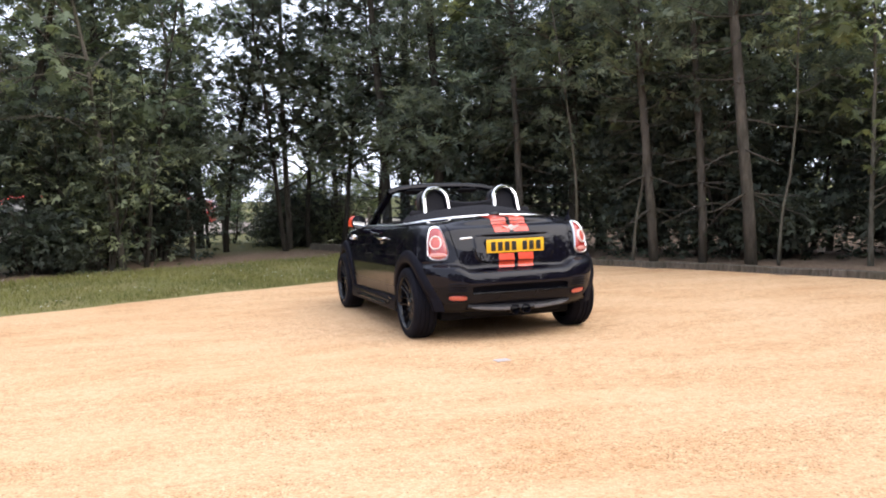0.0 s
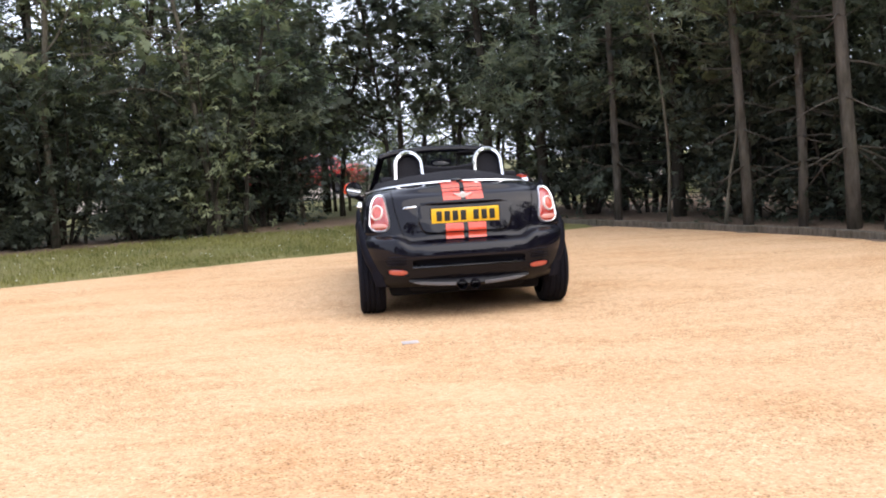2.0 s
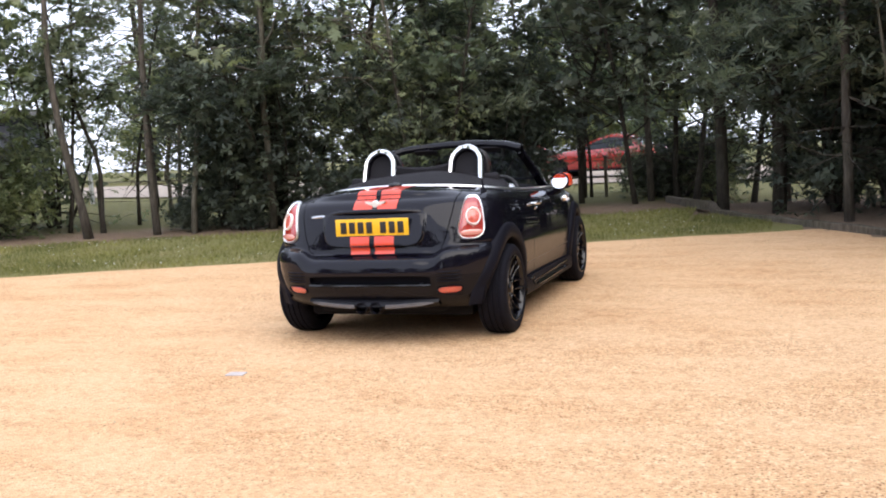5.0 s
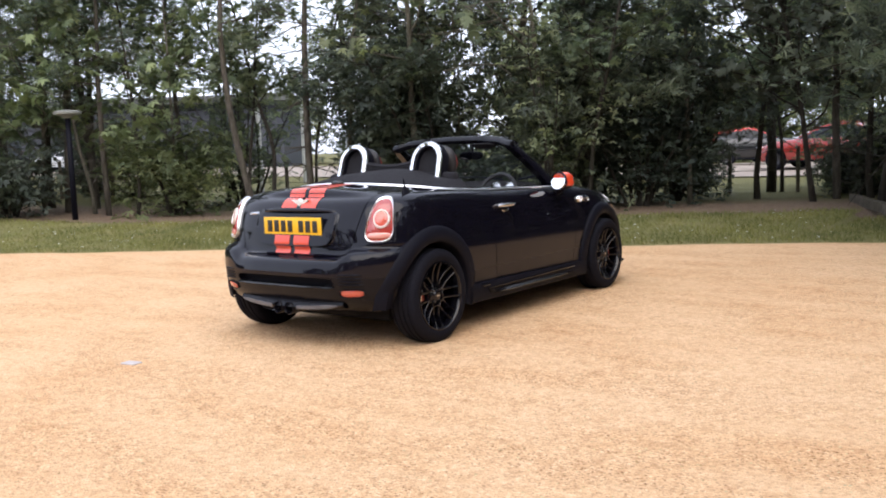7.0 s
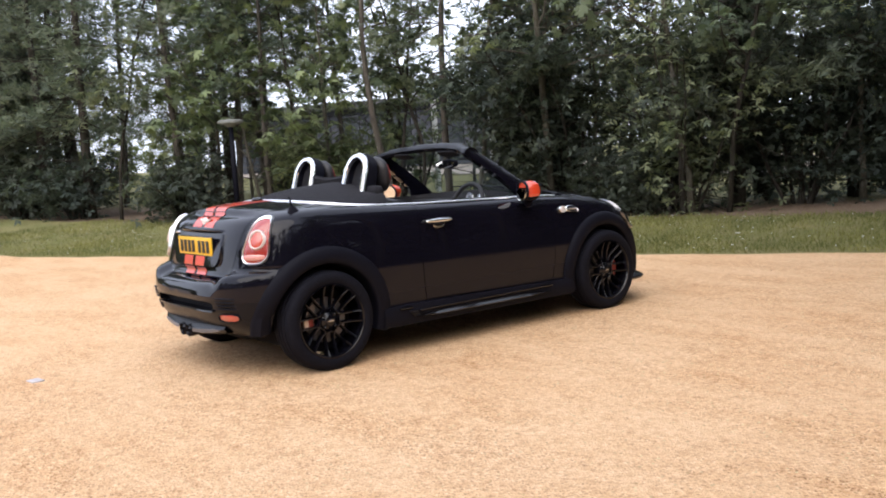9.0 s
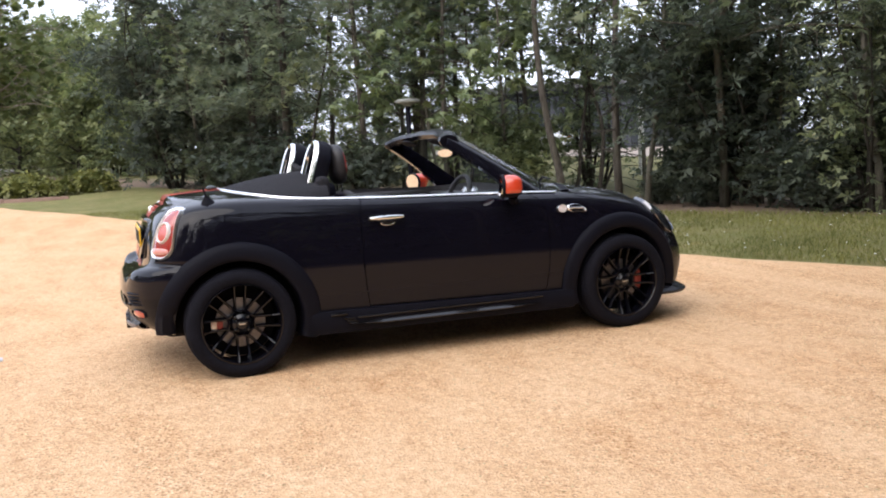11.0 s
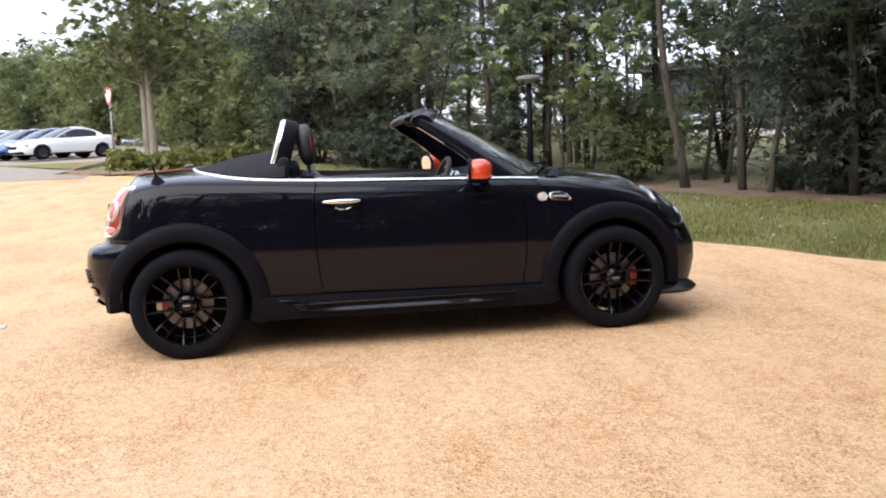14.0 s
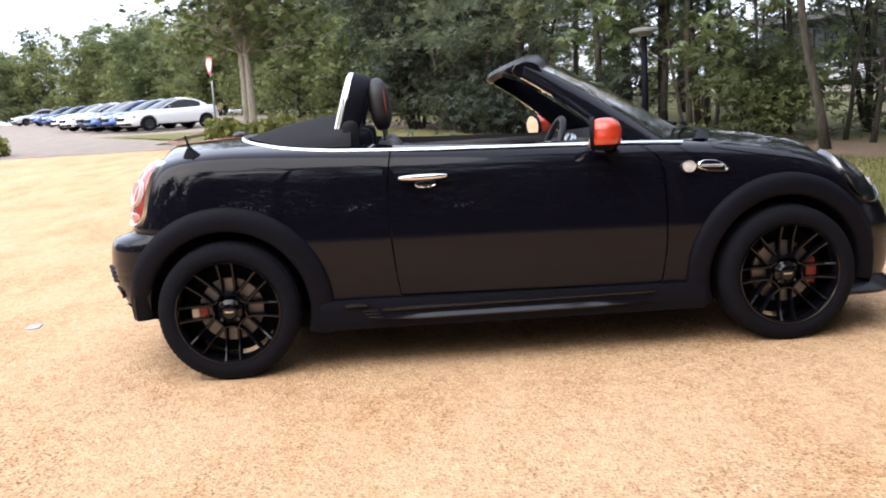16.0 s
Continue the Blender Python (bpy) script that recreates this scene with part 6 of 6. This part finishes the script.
for k in range(12):
    x, y = line(k / 11)
    plant("far", x - 5 + rg.uniform(-1.5, 1.5), y + 4 + rg.uniform(-2, 2), rg.uniform(0.82, 1.0) + 0.3 * k / 11)
for k in range(26):
    x, y = line(k / 25)
    plant("far_b", x + rg.uniform(-0.8, 0.8), y + rg.uniform(-0.8, 0.8), rg.uniform(1.1, 1.4) + 0.35 * k / 25)
for x, y, s in [(-39, -2.5, 0.65), (-34, 1.5, 0.65), (-38, 3.0, 0.75), (-44, -5.5, 0.7)]:
    plant("far", x, y, s)
for k in range(14):
    plant("far", -62 + 9.0 * k + rg.uniform(-2, 2), 62 - 0.2 * k + rg.uniform(-4, 4), rg.uniform(0.6, 0.9))

# ---- beyond the court ----
road_x = list(np.arange(-100.0, -40.0, 4.0)) + list(np.arange(-40.0, -19.9, 1.0))
road = part("road", mesh(*sheet(road_x, lambda x: -62.0, lambda x: -5.6 if x > -22.5 else (-7.2 if x > -31 else -6.8), 40, 0.012)), ROADM)
tagged(road, "worn pale tarmac of the car park entrance", "road", kind="structure")
back_x = list(np.arange(-60.0, 60.1, 2.0))
road2 = part("road_behind_wood", mesh(*sheet(back_x, lambda x: 21.5 + 0.12 * x, lambda x: 35.0 + 0.12 * x, 12, 0.02)), ROADM)
tagged(road2, "pale tarmac road behind the wood", "road", kind="structure")


def low_hedge(x0, y0, x1, y1, h, w, n, seed):
    rg2 = np.random.default_rng(seed)
    t = rg2.uniform(0, 1, n)
    base = np.stack([x0 + (x1 - x0) * t, y0 + (y1 - y0) * t], 1)
    d = np.array([y1 - y0, -(x1 - x0)]) / math.hypot(x1 - x0, y1 - y0)
    s = rg2.uniform(-1, 1, n)
    top = h * (1 - 0.45 * s**2) * (0.85 + 0.15 * np.sin(t * 17))
    z = rg2.uniform(0.0, 1, n) ** 0.5 * top
    C = np.stack([base[:, 0] + d[0] * s * w / 2, base[:, 1] + d[1] * s * w / 2, z], 1)
    g = land((x0 + x1) / 2, (y0 + y1) / 2)
    C[:, 2] += g
    stems = []
    for k in range(14):
        u = (k + 0.5) / 14
        p = (x0 + (x1 - x0) * u, y0 + (y1 - y0) * u, g - 0.05)
        stems.append(tube([p, (p[0] + rg2.normal(0, 0.1), p[1] + rg2.normal(0, 0.1), g + h * 0.8)], [0.03, 0.012], 5))
    root = thing("low_hedge", Matrix(), "low rounded yellow-green hedge in the verge", "hedge", "verge hedges")
    part("stems", mesh(*join(stems)), BARK_DARK, root)
    part("foliage", leaf_mesh(sprays(C[:n // 5], 0.15, rg2, 5, 0.5, 0.0, 0.7)), HEDGE, root)


low_hedge(-21.9, -5.3, -22.6, -0.8, 0.75, 1.6, 6500, 5)
low_hedge(-20.7, -13.0, -21.7, -11.0, 0.7, 1.5, 3000, 6)

verge_kerb = thing("verge_kerb", Matrix(), "low reddish concrete kerb round the verge", "kerb", kind="structure")
KERBM = plain("reddish_kerb", (0.26, 0.17, 0.13), 0.9, scale=8.0, bmp=0.3)
kp = [(-31.0, -7.1), (-26.0, -7.05), (-23.0, -6.7), (-21.6, -6.0), (-20.8, -5.0), (-20.4, -3.6), (-20.3, -2.0)]
for a, b in zip(kp[:-1], kp[1:]):
    m = max(1, int(math.dist(a, b) / 0.95))
    for i in range(m):
        p = (a[0] + (b[0] - a[0]) * i / m, a[1] + (b[1] - a[1]) * i / m)
        q = (a[0] + (b[0] - a[0]) * (i + 1) / m, a[1] + (b[1] - a[1]) * (i + 1) / m)
        L = math.dist(p, q)
        me = rbox(0.004, L - 0.004, -0.07, 0.07, -0.08, 0.11, 0.015)
        o = part("kerbstone", me, KERBM, verge_kerb)
        o.matrix_world = pose(p[0], p[1], land(*p), 0, 0, math.degrees(math.atan2(q[1] - p[1], q[0] - p[0])))
verge = part("verge", mesh(*sheet(list(np.arange(-31.0, -20.4, 0.5)), lambda x: -6.9 if x < -23 else -6.9 + (x + 23) * 0.75, lambda x: near_edge(x) + 0.3, 10, 0.05)), TURF)
tagged(verge, "dry grass verge by the car park entrance", "grass", kind="structure")

# give-way sign, seen from the side
sg = thing("give_way_sign", pose(-30.6, -6.95, land(-30.6, -6.95), 0, 0, 35), "red-bordered white triangular road sign on a grey post", "sign")
GREYPOST = plain("galvanised_post", (0.30, 0.31, 0.31), 0.5, 0.5)
part("post", mesh(*tube([(0, 0, -0.1), (0, 0, 2.75)], 0.038, 10)), GREYPOST, sg)


def tri_plate(r, y0, y1):
    P = [(r * math.sin(a), r * math.cos(a)) for a in (math.pi / 3, math.pi, -math.pi / 3)]
    f = poly_loop(P, 2)
    n = 36
    L = [f(i / n) for i in range(n)]
    V = [(x, y0, z) for x, z in L] + [(x, y1, z) for x, z in L]
    return solid(V, [tuple(range(n)), tuple(range(n, 2 * n))] + [(i, (i + 1) % n, n + (i + 1) % n, n + i) for i in range(n)])


pl = part("plate", tri_plate(0.56, -0.052, -0.04), plain("sign_red", (0.5, 0.09, 0.07), 0.4), sg, "red triangle border")
pl.location = (0, 0, 2.62)
pw = part("face", tri_plate(0.40, -0.058, -0.0525), plain("sign_white", (0.78, 0.76, 0.74), 0.4), sg, "white triangle face")
pw.location = (0, 0, 2.62)

# garden lamp at the wood's edge
lampg = thing("garden_lamp", pose(-12.15, 5.1, land(-12.15, 5.1)), "dark lamp post with a flat pale disc head", "lamp")
part("post", mesh(*tube([(0, 0, -0.1), (0, 0, 1.0), (0, 0, 2.0)], [0.058, 0.055, 0.05], 12)), MATT, lampg)
part("head", two_sided(mesh(*lathe([(1.95, 0.07), (2.0, 0.12), (2.03, 0.26), (2.07, 0.27), (2.10, 0.2), (2.12, 0.001)], 28, 'z'))), plain("pale_lamp_disc", (0.24, 0.25, 0.24), 0.6), lampg, "flat pale disc head")

# posts beyond the wood
for x, y, h, r in [(-15.0, 12.4, 2.6, 0.06), (-17.5, 16.5, 3.4, 0.05)]:
    po = thing("pale_post", pose(x, y, land(x, y)), "pale grey square post behind the trees", "post", "pale posts")
    part("shaft", rbox(-r, r, -r, r, -0.1, h, 0.01), plain("pale_post_paint", (0.5, 0.51, 0.5), 0.6), po)
    part("cap", rbox(-r - 0.03, r + 0.03, -r - 0.03, r + 0.03, h, h + 0.06, 0.01), GREYPOST, po)

# post-and-rail fence behind the wood
FENCE = bark_material("fence_wood", (0.07, 0.06, 0.05), (0.19, 0.16, 0.13))
fence = thing("post_fence", Matrix(), "low weathered post-and-wire fence behind the trees", "fence")
fp = [(4.0, 17.2), (0.0, 15.8), (-4.0, 14.6), (-8.0, 13.0), (-12.0, 10.6), (-16.0, 8.4), (-20.0, 6.6)]
fl = []
for a, b in zip(fp[:-1], fp[1:]):
    for i in range(3):
        fl.append((a[0] + (b[0] - a[0]) * i / 3, a[1] + (b[1] - a[1]) * i / 3))
for x, y in fl:
    o = part("fence_post", rbox(-0.035, 0.035, -0.035, 0.035, -0.1, 0.95, 0.01), FENCE, fence)
    o.location = (x, y, land(x, y))
for a, b in zip(fl[:-1], fl[1:]):
    for h in (0.45, 0.9):
        V, F = tube([(a[0], a[1], land(*a) + h), (b[0], b[1], land(*b) + h)], 0.007, 5)
        part("fence_rail", mesh(V, F), FENCE, fence)


# parked cars
def parked_car(x, y, turn, colour, label, suv=False, lift=0.0, group="parked cars", top=None):
    root = thing("parked_car", pose(x, y, land(x, y) + 0.012 + lift, 0, 0, turn), label, "car", group)
    key = (colour, suv)
    if key not in SHELLS:
        hb = 0.2 if suv else 0.0
        lv = [(0.0, 0.80, -0.78, 3.50), (0.1, 0.86, -0.86, 3.60), (0.4, 0.90, -0.90, 3.66), (0.6, 0.905, -0.88, 3.64), (0.8, 0.88, -0.85, 3.57), (0.93, 0.84, -0.8, 3.46), (1.0, 0.78, -0.72, 3.3)]
        bl = [(-0.9, 1.0 + hb), (-0.5, 1.03 + hb), (0.0, 1.0 + hb), (1.2, 0.95 + hb), (2.2, 0.93 + hb), (3.0, 0.85 + hb), (3.7, 0.68 + hb)]
        body = shell(lv, bl, 0.24, (0.5, 2.2), (3.6, 3.0), lambda q: 0.03, 60, 22, 8)
        for yy in (0.0, 2.75):
            for x0, x1 in ((0.6, 1.3), (-1.3, -0.6)):
                body = cut(body, drum(yy, 0.32, 0.38, x0, x1, 32))
        smooth(body, 40)
        prof = [(-0.62 if suv else -0.34, 0.985 + hb), (-0.45 if suv else 0.12, 1.29 + hb), (0.55, 1.42 + hb), (1.06, 1.44 + hb), (1.58, 1.285 + hb), (2.24, 0.945 + hb)]
        V = []
        for yy, zz in catmull(np.linspace(0, 1, 15), [(i / 5, a, b) for i, (a, b) in enumerate(prof)]):
            w = 0.78 - 0.24 * max(0, zz - 0.95 - hb) / 0.5
            for q in (-1, -0.92, -0.5, 0, 0.5, 0.92, 1):
                V.append((w * q, yy, zz - 0.05 * abs(q) ** 4))
            rail = zz - 0.05 - min(0.07, 0.3 * max(0.0, zz - 0.95 - hb))
            V += [(w + 0.012, yy, rail), (0.79, yy, 0.9 + hb), (-0.79, yy, 0.9 + hb), (-w - 0.012, yy, rail)]
        glass_f, roof_f = [], []
        for i in range(14):
            for j in range(11):
                a, b = i * 11 + j, i * 11 + (j + 1) % 11
                f = (a, b, b + 11, a + 11)
                if (j in (7, 9) and i > 2) or (j < 6 and (i <= 2 or i >= 9)):
                    glass_f.append(f)
                else:
                    roof_f.append(f)
        SHELLS[key] = (body, two_sided(mesh(V, glass_f)), two_sided(mesh(V, roof_f)), plain("parked_paint", colour, 0.2, coat=0.8))
    body, gl, rf, paint = SHELLS[key]
    part("body", body, paint, root)
    part("glasshouse", gl, DARKGLASS, root)
    part("roof", rf, plain("parked_roof", top, 0.25, coat=0.6) if top else paint, root)
    for yy in (0.0, 2.75):
        for s in (1, -1):
            if "w" not in SHELLS:
                SHELLS["w"] = two_sided(mesh(*lathe([(-0.11, 0.2), (-0.11, 0.3), (-0.08, 0.325), (0.08, 0.325), (0.11, 0.3), (0.11, 0.24), (0.09, 0.22), (0.07, 0.05), (0.07, 0.001)], 28)))
                SHELLS["h"] = mesh(*lathe([(0.112, 0.215), (0.118, 0.19), (0.09, 0.16), (0.095, 0.04), (0.1, 0.001)], 20))
            w = part("wheel", SHELLS["w"], RUBBER, root)
            w.matrix_local = pose(s * 0.80, yy, 0.325, 0, 0, 0 if s > 0 else 180)
            part("rim", SHELLS["h"], SHELLS.setdefault("hm", plain("dark_alloy", (0.035, 0.035, 0.038), 0.4, 0.5)), w)
    sd = 0.2 if suv else 0.0
    part("grille", SHELLS.setdefault(("g", suv), rbox(-0.36, 0.36, 3.52, 3.672, 0.48 + sd, 0.62 + sd, 0.03, 2)), MATT, root, "dark front grille")
    part("air_intake", SHELLS.setdefault("ai", rbox(-0.62, 0.62, 3.40, 3.655, 0.27, 0.38, 0.03, 2)), MATT, root, "dark lower intake")
    part("side_sill", SHELLS.setdefault("ss", rbox(-0.905, 0.905, 0.42, 2.34, 0.24, 0.30, 0.02, 2)), MATT, root)
    for s in (1, -1):
        o = part("headlamp", SHELLS.setdefault("hl", mesh(*blob(0, 0, 0, 0.16, 0.10, 0.07, 2.4, 8, 12))), CLEARLENS, root)
        o.location = (s * 0.66, 3.36, 0.70 + (0.2 if suv else 0))
        o2 = part("tail_lamp", SHELLS.setdefault("tl", mesh(*blob(0, 0, 0, 0.15, 0.07, 0.08, 2.4, 8, 12))), REDLENS, root)
        o2.location = (s * 0.66, -0.74, 0.78 + (0.2 if suv else 0))
        o3 = part("door_mirror", SHELLS.setdefault("dm", mesh(*blob(0, 0, 0, 0.11, 0.07, 0.07, 2.4, 8, 12))), paint, root)
        o3.location = (s * 0.95, 1.75, 1.02 + (0.2 if suv else 0))
    return root


SHELLS = {}
WHITE, BLUE, NAVY, SILVER, RED, BLACKC = (0.78, 0.79, 0.8), (0.032, 0.09, 0.27), (0.02, 0.03, 0.07), (0.45, 0.47, 0.5), (0.30, 0.03, 0.025), (0.012, 0.013, 0.015)
row = [(WHITE, "white"), (BLUE, "bright blue"), (BLUE, "bright blue"), (NAVY, "dark blue"), (WHITE, "white"), (WHITE, "white"), (BLUE, "bright blue"), (BLUE, "bright blue"), (SILVER, "silver")]
noses = [(-37.2, -12.8), (-39.8, -14.4), (-41.0, -15.7), (-44.1, -17.2), (-45.9, -18.8), (-50.2, -21.0), (-63.5, -27.0), (-71.9, -31.4), (-81.3, -37.2)]
for (nx, ny), (c, n) in zip(noses, row):
    pc = parked_car(nx - 0.69 * 3.95, ny + 0.73 * 3.95, 223.4, c, "clean " + n + " saloon parked in a row facing the road", group="row of parked cars")
    pc.scale = (1.04, 1.08, 1.03)
for x, y, a, c, n, su in [(-42.0, 24.0, 120, SILVER, "silver saloon parked behind the trees", False),
                       (-47.0, 11.5, 118, WHITE, "white saloon parked behind the trees", False), (-1.75, 24.8, 80, RED, "red hatchback parked on the road behind the wood", False)]:
    parked_car(x, y, a, c, n, suv=su, group="cars behind the wood")

hatch = parked_car(-8.3, 30.5, -73, BLACKC, "small black hatchback with a red roof parked behind the wood", group="cars behind the wood", suv=True, top=(0.45, 0.03, 0.025))
hatch.scale = (0.92, 0.84, 0.88)

# showroom behind the trees
hall = thing("showroom", pose(-36.0, 30.0, land(-36, 30), 0, 0, 38), "low dark grey flat-roofed showroom with a glazed front", "building")
CLAD = plain("dark_cladding", (0.040, 0.045, 0.056), 0.8, scale=1.5, var=0.15)
part("wall", mesh(*box(-15, 2, 0, 12, -0.2, 3.7), False), CLAD, hall)
part("roof", mesh(*box(-15.6, 2.6, -0.9, 12.5, 3.7, 4.1), False), plain("grey_fascia", (0.07, 0.072, 0.076), 0.6, scale=1.0), hall, "grey flat roof edge")
for k in range(5):
    x = -14.3 + 3.2 * k
    wi = part("window", mesh(*box(x, x + 2.6, -0.06, -0.005, 0.3, 3.4), False), GLOSSBLACK, hall)
    part("pane", mesh(*box(x + 0.06, x + 1.27, -0.075, -0.062, 0.36, 3.34), False), plain("blue_glass", (0.02, 0.026, 0.032), 0.3), wi)
    part("pane", mesh(*box(x + 1.33, x + 2.54, -0.075, -0.062, 0.36, 3.34), False), CLAD, wi)
